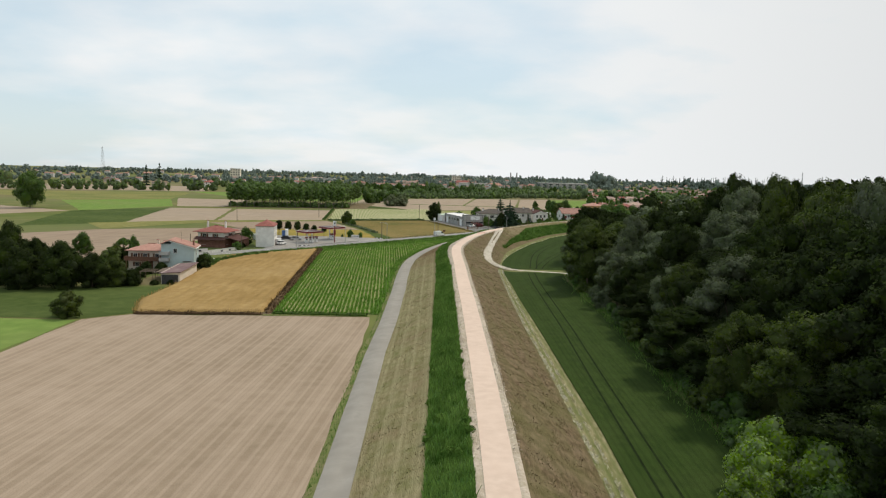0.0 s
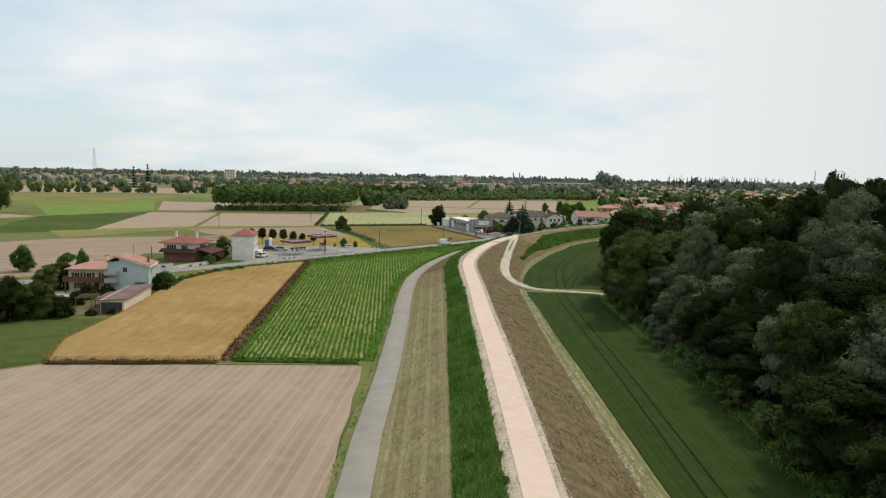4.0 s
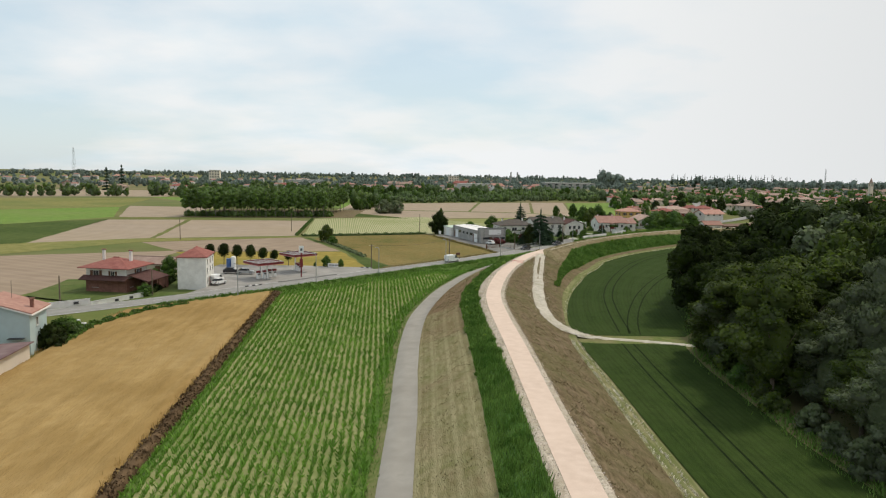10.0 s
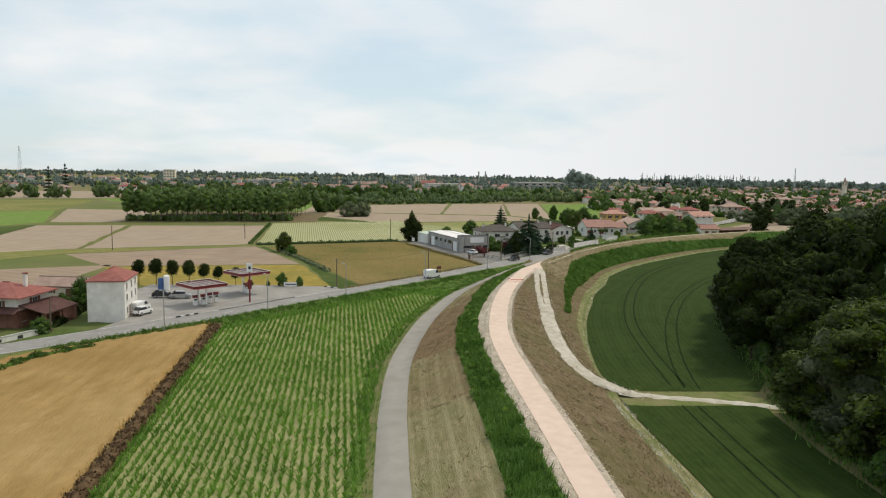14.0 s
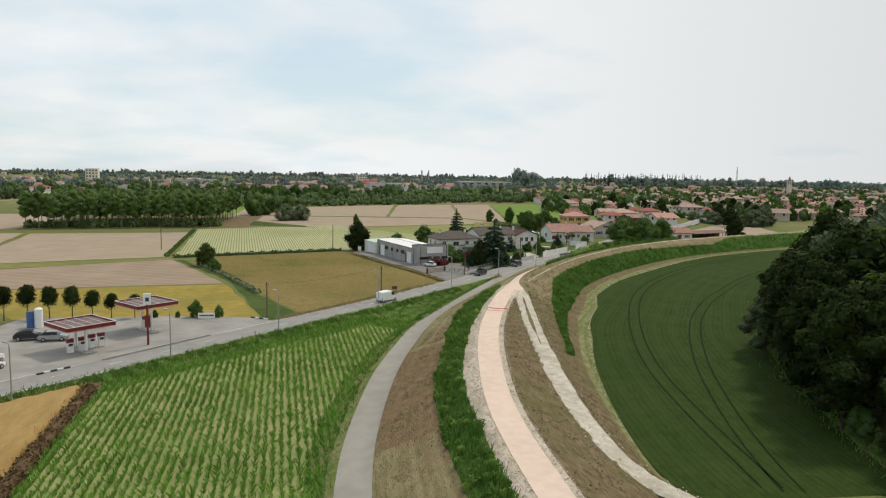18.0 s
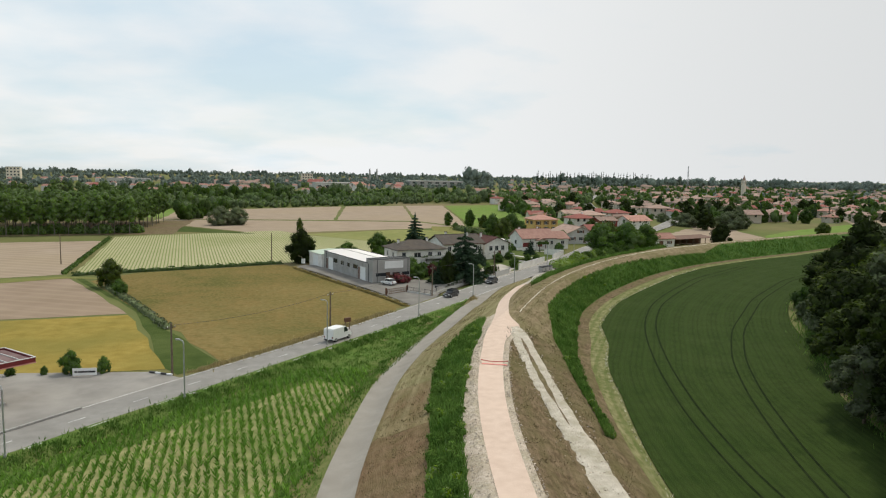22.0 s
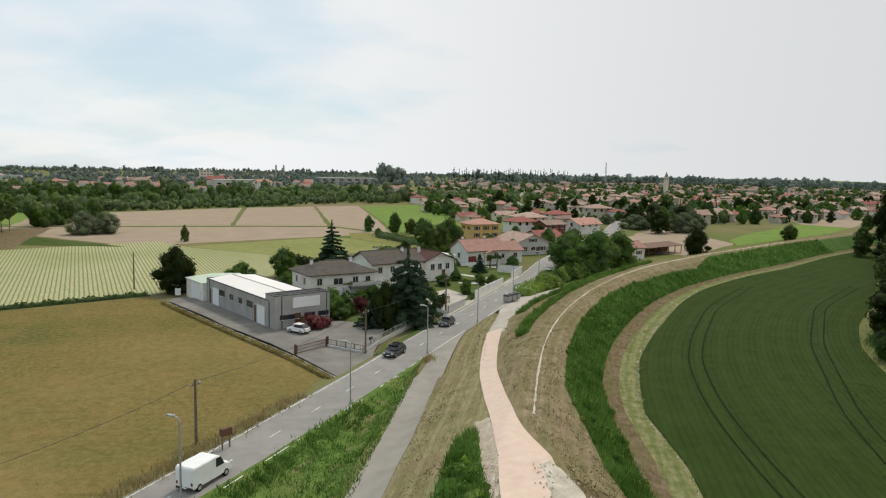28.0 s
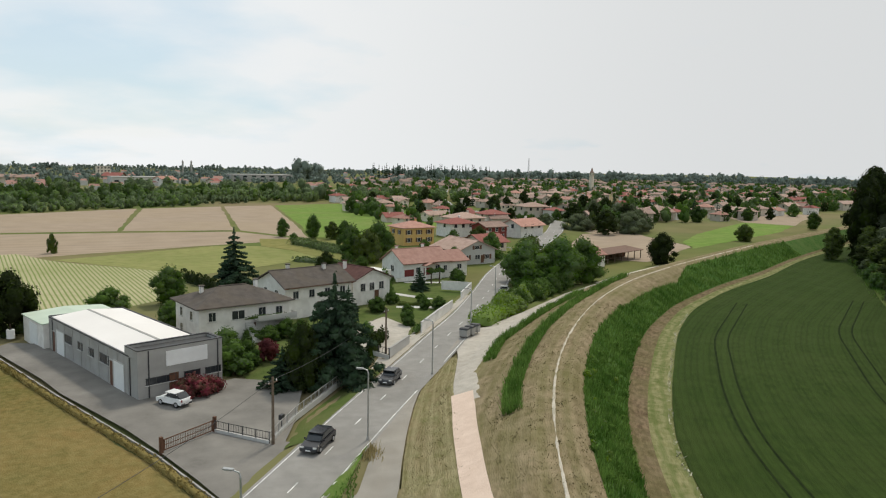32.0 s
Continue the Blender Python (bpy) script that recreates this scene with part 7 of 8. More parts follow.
part("porch_roof", prism([(-2.0, 2.9), (0, 3.5), (2.0, 2.9), (2.0, 3.05), (0, 3.65), (-2.0, 3.05)], 2.0), M_TILEPINK, h5).location = (0.4, -5.5, 0)
for px in (-1.8, 2.6):
    part("porch_post", box((px, -6.5, -0.2, 0.25, 0.25, 3.1)), M_WHITE, h5)
house("ochre_house", "ochre yellow two-storey house with a red hipped roof", at_deg(102.2, 500, 0.2, 8), 11.5, 9.5, 5.4, 7.2, M_YELLOWWALL, M_TILE, hip=True, over=0.7,
      wins=[("s", u, z, 1.1, 1.4) for u in (-3.8, 0, 3.8) for z in (0.9, 3.4)] + [("w", u, 3.4, 1.0, 1.3) for u in (-2, 2)], chims=[(2, 1, 7.8)])
house("grey_gable_house", "pale grey house with its gable to the road", at_deg(99.8, 456.5, 0.3, 98), 13, 12, 3.6, 6.0, M_CONCLIGHT, M_TILEOLD, over=0.7,
      wins=[("w", -3.4, 1.0, 1.3, 1.3), ("w", 0.2, 1.0, 1.6, 1.3), ("w", 3.4, 1.0, 1.3, 1.3), ("w", 0, 3.7, 1.4, 1.1)], doors=[("w", 1.8, 1.1, 2.1, M_SHUTTER)])
house("barn", "small white building with a red tile roof", at_deg(126.0, 436.5, 0.5, 8), 8.5, 6.5, 3.2, 4.7, M_WHITE, M_TILE, wins=[("s", 2, 1.2, 1.0, 1.0)], doors=[("s", -1.5, 1.8, 2.3, M_SHUTTER)], category="barn")
ls = thing("open_shed", at_deg(142, 445, 0.4, 22), "long low dark open shed", "shed")
part("roof", prism([(-3.0, 2.2), (3.0, 2.9), (3.0, 3.05), (-3.0, 2.35)], 24), M_SHUTTER, ls).matrix_local = pose(0, 0, 0, 0, 0, 90)
for k in range(7):
    part("post", box((-11 + 3.7 * k, -2.6, -0.2, 0.2, 0.2, 2.6)), M_WOOD, ls)
    part("post", box((-11 + 3.7 * k, 2.6, -0.2, 0.2, 0.2, 3.0)), M_WOOD, ls)
part("back_wall", box((0, 2.8, -0.3, 23.5, 0.15, 3.0)), M_SHUTTER, ls)
wall_run("road_wall", "white and grey garden wall along the road", [(45.2, 368.6), (50.5, 374.6)], 1.1, 0.2, M_CONCLIGHT, M_CONCRETE, z=0.6)
wall_run("road_wall", "white garden wall along the road", [(55.0, 380.5), (61.5, 388.5), (67.5, 395.5)], 1.5, 0.22, M_WHITE, M_CONCLIGHT, z=0.6)
wall_run("road_wall", "white garden wall with a pale gate", [(72.5, 402), (79.5, 411.5), (74.5, 415.5)], 1.6, 0.22, M_WHITE, M_CONCLIGHT, z=0.6)
fence("garden_fence", "dark railing round the front garden", [(45.0, 368.2), (43.4, 372.4), (40.4, 375.2)], 1.3, 2.0, M_DARK, z=0.5, base=0.3, pickets=0.3)
for x, y, x1, y1 in ((48.6, 388, 54.6, 384.2), (59.2, 402.4, 66, 399.6), (63.0, 416.6, 68.5, 407.4), (71, 428, 83, 423.6)):
    ribbon("garden_path", smoothed([(x, y), (x1, y1)], 2.0, 0), 0.9, M_CONCLIGHT, "pale paved garden path", lift=0.13, category="path")
field("house_drive", [(45.2, 371.6), (51.8, 378.8), (55.4, 386), (54.0, 395), (48, 390), (43, 380)], M_GRAVEL, "pale paved drive in front of a house", z=0.14, category="yard")

# ---- the town beyond ----
rt = random.Random(5)
town_src = []


def town_house(label, L, W, he, hr, wl_, rf, hp):
    h = thing("town_house", pose(0, 0, -90), label, "house", "houses of the town")
    part("wall", box((0, 0, -0.5, L, W, he + 0.5)) if hp else gable_walls(L, W, he, hr), wl_, h)
    r_ = part("roof", (hip_roof if hp else gable_roof)(L, W, he, hr, 0.9), rf, h)
    part("chimney", box((L / 5, 1, he, 0.7, 0.7, hr - he + 0.8)), wl_, r_)
    for k, u in enumerate((-L / 3.2, 0, L / 3.2)):
        part("window", cached(("town_pane",), lambda: box((0, 0, 0, 1.2, 0.08, 1.5)), M_GLASS), M_GLASS, h).matrix_local = on_wall("s", u, 3.4 if he > 4 else 1.0, L, W)
    part("window", cached(("town_pane",), lambda: box((0, 0, 0, 1.2, 0.08, 1.5)), M_GLASS), M_GLASS, h).matrix_local = on_wall("w", 0.5, 3.4 if he > 4 else 1.0, L, W)
    return h


for k, (L, W, he, hr, tone, rf, hp) in enumerate(((12, 9, 4.6, 6.6, "cream", M_TILERED, False), (11, 10, 5.0, 7.0, "beige", M_TILEOLD, True), (15, 9, 4.5, 6.5, "cream", M_TILEOLD, False), (10, 9, 3.0, 5.0, "beige", M_TILERED, False),
                                                 (13, 11, 5.2, 7.2, "cream", M_TILEOLD, True), (18, 10, 5.0, 7.0, "beige", M_TILEOLD, False), (11, 9, 4.6, 6.6, "cream", M_TILE, True), (12, 9, 4.8, 6.6, "beige", M_TILEOLD, False))):
    town_src.append(town_house(f"{tone} rendered town house with a {'faded brown' if rf is M_TILEOLD else 'terracotta'} tile roof", L, W, he, hr, M_TOWNWALL, rf, hp))
for L, W, he, hr, rf, hp in ((11, 9, 4.8, 6.6, M_TILERED, True), (13, 9, 4.6, 6.6, M_TILE, False)):
    town_src.append(town_house("white rendered town house with a reddish tile roof", L, W, he, hr, M_WHITE, rf, hp))
TOWN = [(118, 560), (150, 548), (188, 566), (215, 560), (300, 545), (420, 590), (560, 640), (800, 720), (1000, 960), (620, 1180), (300, 1100), (170, 860), (128, 690)]
spots = []
gap = 22.0
row = 0
v = 540.0
while v < 1180:
    u = 100.0
    g_ = gap * (1 + (v - 540) / 1400)
    while u < 1000:
        x, y = u + rt.uniform(-6, 6), v + rt.uniform(-6, 6) + 0.12 * (u - 200)
        if inside([(x, y)], TOWN)[0] and rt.random() < 0.82 and near(ROAD_L, np.array([(x, y)]))[0][0] > 11:
            spots.append((x, y))
        u += g_
    v += g_ * 1.05
spots.sort(key=lambda p: p[1] + 0.2 * abs(p[0] - 200))
fv_, ff_, fm_ = [], [], []
hamlets = []
for cx, cy, n_, wd in ((40, 900, 46, 110), (-60, 1120, 40, 170), (140, 1010, 50, 120), (-330, 1020, 30, 160), (-560, 1150, 26, 160), (-240, 860, 12, 90), (260, 1220, 40, 150), (-760, 1050, 18, 150), (-130, 1300, 40, 220)):
    hamlets += [(cx + rt.gauss(0, wd), cy + rt.gauss(0, wd * 0.5)) for _ in range(n_ // 2)]
for x, y in spots[270:]:
    a_, L_, W_, h_ = rt.uniform(-0.4, 0.4), rt.uniform(3.5, 6.5), rt.uniform(3, 4.2), rt.uniform(3.2, 5.4)
    k = len(fv_)
    for u_, v_, z_ in [(sx * L_, sy * W_, zz) for zz in (-0.3, h_) for sx, sy in ((-1, -1), (1, -1), (1, 1), (-1, 1))] + [(sx * (L_ + 0.5), sy * (W_ + 0.5), h_ - 0.1) for sx, sy in ((-1, -1), (1, -1), (1, 1), (-1, 1))] + [(-L_ * 0.7, 0, h_ + 1.7), (L_ * 0.7, 0, h_ + 1.7)]:
        fv_.append((x + u_ * math.cos(a_) - v_ * math.sin(a_), y + u_ * math.sin(a_) + v_ * math.cos(a_), z_))
    ff_ += [tuple(k + i for i in q) for q in ((0, 1, 5, 4), (1, 2, 6, 5), (2, 3, 7, 6), (3, 0, 4, 7), (8, 9, 13, 12), (10, 11, 12, 13), (9, 10, 13), (11, 8, 12))]
    fm_ += [0] * 4 + [1] * 4
hv_, hf_ = [], []
for x, y in hamlets:
    L_, W_, h_ = rt.uniform(2.6, 5.5), rt.uniform(2.2, 3.4), rt.uniform(2.6, 5.2)
    k = len(hv_)
    hv_ += [(x + sx * L_, y + sy * W_, zz) for zz in (-0.3, h_) for sx, sy in ((-1, -1), (1, -1), (1, 1), (-1, 1))] + [(x - L_ * 0.8, y, h_ + 1.5), (x + L_ * 0.8, y, h_ + 1.5)]
    hf_ += [tuple(k + i for i in q) for q in ((0, 1, 5, 4), (1, 2, 6, 5), (2, 3, 7, 6), (3, 0, 4, 7), (4, 5, 9, 8), (6, 7, 8, 9), (5, 6, 9), (7, 4, 8))]
hm_ = mesh_of("far_hamlets", hv_, hf_, M_CONCLIGHT)
hm_.materials.append(M_TILEPINK)
hm_.polygons.foreach_set("material_index", ([0] * 4 + [1] * 4) * len(hamlets))
tagged(new("far_hamlets", hm_), "pale scattered buildings far off on the plain", "town", "", "stuff")
far_town = mesh_of("far_town", fv_, ff_, M_TOWNWALL)
far_town.materials.append(M_TILEOLD)
far_town.polygons.foreach_set("material_index", fm_)
tagged(new("far_town", far_town), "many small distant town houses with brown roofs", "town", "", "stuff")
for x, y in spots[:270]:
    plant(rt.choice(town_src), x, y, rt.choice((0, 0, 90, 180)) + rt.uniform(-14, 14) + 10, rt.uniform(0.62, 0.85), rt.uniform(0.68, 0.95), z=0.0)
for x, y, turn, k in ((128, 520, 12, 8), (140, 538, 8, 4), (152, 512, 20, 9), (165, 560, 5, 8), (118, 478, 15, 3), (238, 556, -10, 5), (262, 566, 6, 2), (210, 600, 0, 4)):
    plant(town_src[k], x, y, turn, 1.0, 1.0, z=0.05)
house("red_house", "dark red rendered two-storey house with a flat-looking tile roof", at_deg(134, 505, 0.1, 12), 9.5, 8, 4.8, 6.2, M_REDWALL, M_TILEOLD, wins=[("s", u, z, 1.1, 1.3) for u in (-3, 0, 3) for z in (0.9, 3.2)], shutters=False)
for x, y in ((-300, 760), (-260, 800), (-420, 900), (-180, 900), (-120, 980), (-520, 700), (-60, 1040), (-360, 1040), (20, 1080), (60, 980), (110, 1040), (-210, 1150), (-480, 1160), (-620, 960)):
    plant(rt.choice(town_src), x, y, rt.uniform(0, 180), rt.uniform(1.0, 1.7), rt.uniform(1, 1.4), z=0.0)
TRASH += town_src


def tower_block(name, label, x, y, w, d, hgt, material, floors, cols):
    t = thing(name, pose(x, y, -0.3, 0, 0, 8), label, "building")
    part("wall", box((0, 0, 0, w, d, hgt)), material, t)
    part("roof", box((0, 0, hgt, w + 0.6, d + 0.6, 0.5)), M_CONCRETE, t)
    for f_ in range(floors):
        for c in range(cols):
            window(t, pose((c + 0.5) * w / cols - w / 2, -d / 2 - 0.02, 1.2 + f_ * hgt / floors), w / cols * 0.5, hgt / floors * 0.5, sill=False)


tower_block("apartment_block", "distant pale rendered apartment block", 10, 1180, 14, 10, 14, M_CREAM, 4, 4)
tower_block("apartment_block", "distant pale rendered apartment block", -360, 1230, 16, 12, 16, M_CREAM, 4, 4)
tower_block("factory_hall", "distant long white factory hall", 40, 1020, 50, 25, 7, M_CONCLIGHT, 1, 6)
tower_block("factory_hall", "distant long grey factory hall", 170, 1120, 70, 25, 8, M_CONCRETE, 2, 7)
tower_block("factory_hall", "distant long white factory hall", -190, 1080, 45, 20, 7, M_CONCLIGHT, 1, 5)
for x in (108, 119):
    tw = thing("silo_tower", pose(x, 1330, 0), "distant slender grey twin tower", "tower", "twin towers")
    part("shaft", tube([(0, 0, 0), (0, 0, 19)], 1.3, 1.2, 10), M_CONCRETE, tw)
    part("top", tube([(0, 0, 19), (0, 0, 21)], 1.5, 0.4, 10), M_CONCRETE, tw)
ch = thing("church_tower", pose(474, 912, 0, 0, 0, 15), "pale church bell tower with a pointed spire", "tower")
part("shaft", box((0, 0, 0, 3.6, 3.6, 14.5)), M_CREAM, ch)
part("belfry", box((0, 0, 14.5, 4.0, 4.0, 0.4), (-1.4, -1.4, 14.9, 0.9, 0.9, 3), (1.4, -1.4, 14.9, 0.9, 0.9, 3), (-1.4, 1.4, 14.9, 0.9, 0.9, 3), (1.4, 1.4, 14.9, 0.9, 0.9, 3), (0, 0, 17.9, 4.1, 4.1, 0.4)), M_CREAM, ch)
part("spire", tube([(0, 0, 18.3), (0, 0, 24)], 2.1, 0.1, 8), M_TILEOLD, ch)


def lattice_mast(x, y, hgt, w, label):
    t = thing("lattice_mast", pose(x, y, 0), label, "mast")
    for sx, sy in ((-1, -1), (1, -1), (1, 1), (-1, 1)):
        part("leg", tube([(sx * w, sy * w, 0), (sx * w * 0.25, sy * w * 0.25, hgt)], 0.22, 0.14, 5), M_STEEL, t)
    for k in range(8):
        f0, f1 = k / 8, (k + 1) / 8
        a, b_ = w * (1 - 0.75 * f0), w * (1 - 0.75 * f1)
        part("brace", tube([(-a, -a, hgt * f0), (b_, -b_, hgt * f1)], 0.1, sides=4), M_STEEL, t)
        part("brace", tube([(a, -a, hgt * f0), (-b_, -b_, hgt * f1)], 0.1, sides=4), M_STEEL, t)


lattice_mast(-690, 1450, 50, 3.0, "tall distant red-grey lattice mast")
lattice_mast(560, 1180, 34, 1.2, "thin distant lattice mast beyond the town")

# ---- poplar wood, single trees and garden trees ----
pop = [tree("poplar_tree", "planted poplar with a bare pale trunk", 15, 3.2, 500 + k, 1000, 0.85, M_POPLAR, M_PALEBARK, base=0.36, limbs=3, group="poplar plantation", r0=0.17, n=12) for k in range(4)]
TRASH += pop
for i in range(15):
    for j in range(9):
        x = -139 + 5.1 * i + 0.35 * j + rt.uniform(-0.4, 0.4)
        y = 476 + 7.2 * j + 0.95 * i + rt.uniform(-0.4, 0.4)
        plant(rt.choice(pop), x, y, rt.uniform(0, 360), rt.uniform(0.9, 1.15), rt.uniform(0.92, 1.08), z=0)
# Brown sheet darkens the floor, putting shade under the poplars into its colour.
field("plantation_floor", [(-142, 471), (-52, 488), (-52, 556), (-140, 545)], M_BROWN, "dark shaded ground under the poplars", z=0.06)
under = [tree("undergrowth_bush", "low dark undergrowth bush beneath the poplars", 3, 2.2, 520 + k, 420, 0.6, M_POPLAR, base=0.05, limbs=2, group="undergrowth", category="bush") for k in range(2)]
TRASH += under
for i in range(30):
    plant(rt.choice(under), -139 + 2.55 * i, 478 + 0.5 * i + rt.uniform(-1, 3), rt.uniform(0, 360), rt.uniform(0.8, 1.3), z=0)

oak = tree("broad_tree", "large dark broad-crowned tree standing alone", 12, 6, 541, 5200, 0.46, M_LEAF, base=0.2)
oak2 = tree("garden_tree", "leafy dark green garden tree", 8, 3.6, 542, 3600, 0.32, M_LEAF, base=0.15)
oak3 = tree("garden_tree", "leafy dark green garden tree", 7, 3.8, 543, 3600, 0.32, M_FOREST[1], base=0.1)
dark = tree("holm_oak", "dense dark round evergreen tree", 9.5, 4.4, 544, 5600, 0.34, M_FOREST[0], base=0.04, limbs=3)
wil = tree("willow_tree", "wide grey-green bushy willow tree", 10, 6.0, 545, 5000, 0.42, M_FOREST[2], base=0.02, limbs=6)
shr = tree("shrub", "rounded green garden shrub", 3, 1.8, 546, 1500, 0.22, M_LEAF, base=0.0, limbs=3, category="shrub")
lim = tree("shrub", "bright yellow-green bushy shrub", 3, 1.9, 547, 1600, 0.24, M_LIME, base=0.0, limbs=3, category="shrub")
con = tree("conifer", "tall dark conifer with layered branches", 12, 3.4, 548, 7500, 0.36, M_CONIFER, lobes=cone_lobes(12, 3.6, 3), limbs=0)
ced = tree("cedar_tree", "broad dark blue-green cedar tree", 13.4, 4.6, 549, 15000, 0.34, M_CONIFER, lobes=cone_lobes(13.4, 6.6, 4, 9, 0.12, 9, 0.55), limbs=0)
lol = tree("clipped_tree", "small clipped round-headed tree by the forecourt", 5.8, 1.75, 550, 1500, 0.26, M_FOREST[0], lobes=[(0, 0, 4.0, 1.4, 1.7), (0.2, 0.1, 4.9, 1.0, 0.9), (-0.2, 0, 3.4, 1.3, 0.9)], limbs=0, r0=0.12, group="forecourt trees")
mdt = tree("town_tree", "green tree between town houses", 9, 4.2, 551, 900, 0.8, M_LEAF, base=0.1, limbs=2, group="town trees")
mdk = tree("town_tree", "dark green tree between town houses", 11, 4.2, 552, 900, 0.8, M_FOREST[0], base=0.1, limbs=2, group="town trees")
cyp = tree("cypress", "slender dark pointed cypress tree", 12, 1.6, 553, 500, 0.7, M_CONIFER, lobes=cone_lobes(12, 1.7, 9, 8, 0.05, 4), limbs=0, group="town trees")
TRASH += [oak, oak2, oak3, dark, wil, shr, lim, con, ced, lol, mdt, mdk, cyp]
for src, x, y, s_, z_ in ((oak, -235, 414, 1.55, 1.7), (dark, -119, 204, 1.05, 1.2), (dark, -82, 163, 1.2, 1.1), (dark, -89.5, 161, 1.15, 0.95), (dark, -96, 166, 1.2, 1.15), (dark, -76, 165, 0.95, 0.85), (dark, -103, 174, 1.1, 0.9), (dark, -86, 170, 1.1, 1.05), (dark, -111, 170, 1.0, 0.7), (dark, -118, 176, 0.9, 0.6), (dark, -100, 184, 0.9, 0.95),
                          (oak3, -72.5, 168, 1.0, 0.95), (shr, -108, 168, 1.8, 1.5), (oak2, -107, 222, 0.9, 0.85), (oak3, -94, 216, 0.7, 0.62), (oak3, -64.6, 132.6, 0.8, 0.72), (oak2, -90, 219, 0.55, 0.8), (oak3, -86, 196, 0.9, 0.8), (shr, -83, 186, 1.3, 1.2),
                          (shr, -62.6, 203, 1.5, 1.25), (shr, -63.2, 207, 1.1, 1.0), (shr, -65.2, 242.6, 1.3, 0.95), (oak2, -69.5, 268, 0.75, 0.7), (shr, -71.5, 264, 1.2, 1.0),
                          (dark, -3.2, 401.5, 1.0, 1.03), (shr, 10.5, 412, 2.1, 1.55), (oak2, 20.6, 418.5, 1.0, 0.88), (con, 35.2, 437, 1.4, 1.0), (ced, 35.2, 361.2, 0.92, 1.0), (dark, 31.0, 359.6, 0.62, 0.86), (con, 28.6, 360.2, 0.75, 0.45), (shr, 24.6, 369.5, 1.6, 1.3), (shr, 26.5, 372, 1.3, 1.2),
                          (wil, -38, 530, 0.95, 0.85), (wil, -31, 533, 0.95, 0.8), (oak3, -3.2, 502, 0.42, 0.78), (oak3, -45.6, 363, 0.85, 0.9), (shr, -42.5, 357, 1.0, 0.9), (shr, -41, 352, 0.9, 1.0),
                          (oak2, 92.5, 411, 1.6, 1.35), (oak2, 100.5, 410, 1.65, 1.4), (oak2, 108.5, 413, 1.45, 1.3), (oak3, 97, 417, 1.5, 1.55), (dark, 147.5, 431, 0.95, 0.9), (oak2, 61, 414, 0.6, 0.7), (con, 70.1, 417, 0.6, 0.42), (shr, 83, 424, 0.8, 0.9), (shr, 66, 398, 1.0, 0.8),
                          (oak3, 80.6, 519, 0.8, 0.85), (oak2, 84.4, 517, 0.75, 0.8), (oak2, 75.2, 523.5, 0.8, 1.0), (oak3, 73.5, 461, 1.15, 1.25), (oak2, 78, 465, 1.25, 1.3), (oak2, 70.6, 466, 1.1, 1.2), (shr, 66.7, 515.7, 1.0, 0.9), (oak2, 66, 530, 0.7, 0.8), (oak3, 226, 476, 0.9, 0.9), (oak2, 300, 506, 1.0, 1.0), (shr, 42, 384, 1.3, 1.1), (shr, 29.5, 385.6, 1.0, 0.7), (shr, 32, 384.4, 1.1, 0.8), (shr, 35, 386, 1.2, 1.0), (shr, 37.4, 387.2, 0.9, 0.8), (oak2, 24.2, 373.8, 0.75, 0.62), (shr, 54.5, 399.6, 1.3, 0.9), (shr, 59.7, 406, 1.0, 0.8), (shr, 65.6, 405.4, 0.7, 0.6), (shr, 63.6, 399.2, 0.8, 0.8), (shr, 58.4, 395, 0.8, 0.7), (shr, 55.6, 387.6, 0.9, 0.9), (shr, 67.4, 429, 0.9, 0.8), (shr, 71.5, 419.5, 0.7, 0.6), (shr, 84, 428, 1.1, 0.9), (dark, 58.4, 447.6, 0.6, 0.55), (shr, 67, 458, 1.1, 1.1), (shr, 68.6, 451, 1.2, 1.0), (shr, 62, 455, 1.2, 0.8), (shr, 19.4, 400.5, 1.6, 1.3), (shr, 46.5, 382, 0.8, 0.8), (mdt, 92, 446, 0.6, 0.6), (shr, 89, 440, 1.0, 0.9), (shr, 92, 452, 1.2, 0.9), (oak3, 86.5, 452, 0.7, 0.7), (shr, 110, 455, 1.2, 1.0), (mdt, 116, 470, 0.8, 0.7), (mdt, 108, 480, 0.7, 0.7), (shr, 100, 484, 1.3, 1.0), (oak3, 122, 490, 0.9, 0.9), (mdt, 90, 490, 0.6, 0.6), (con, 48.5, 398, 0.6, 0.45)):
    plant(src, x, y, rt.uniform(0, 360), s_, z_)
dsh = tree("garden_bush", "dense dark garden bush near the garage", 3.2, 1.9, 548, 1500, 0.24, M_FOREST[0], base=0.0, limbs=3, category="bush")
TRASH.append(dsh)
for x, y, k, kz in ((-68.4, 168.6, 1.35, 1.25), (-71.6, 170.2, 1.5, 1.35), (-74.6, 172, 1.2, 1.0), (-71.8, 180.5, 1.0, 0.9), (-72.5, 186.8, 1.1, 1.05), (-69.6, 189.4, 1.0, 0.9), (-83.5, 198.6, 1.5, 1.7), (-81, 182.5, 1.1, 0.8), (-86, 181.5, 1.2, 0.8), (-61.4, 197.4, 1.15, 1.3), (-61.9, 201, 0.8, 0.9), (-63.8, 170.6, 0.6, 0.4), (-60.4, 172.2, 0.6, 0.35)):
    plant(dsh, x, y, rt.uniform(0, 360), k, kz)
pm = thing("palm_tree", at_deg(-88.5, 209, 0, 0), "shaggy palm with a rough trunk by the house", "palm")
part("trunk", tube([(0, 0, -0.2), (0.1, 0, 2.5), (0, 0, 5.0)], 0.28, 0.22, 8), M_BARK, pm)
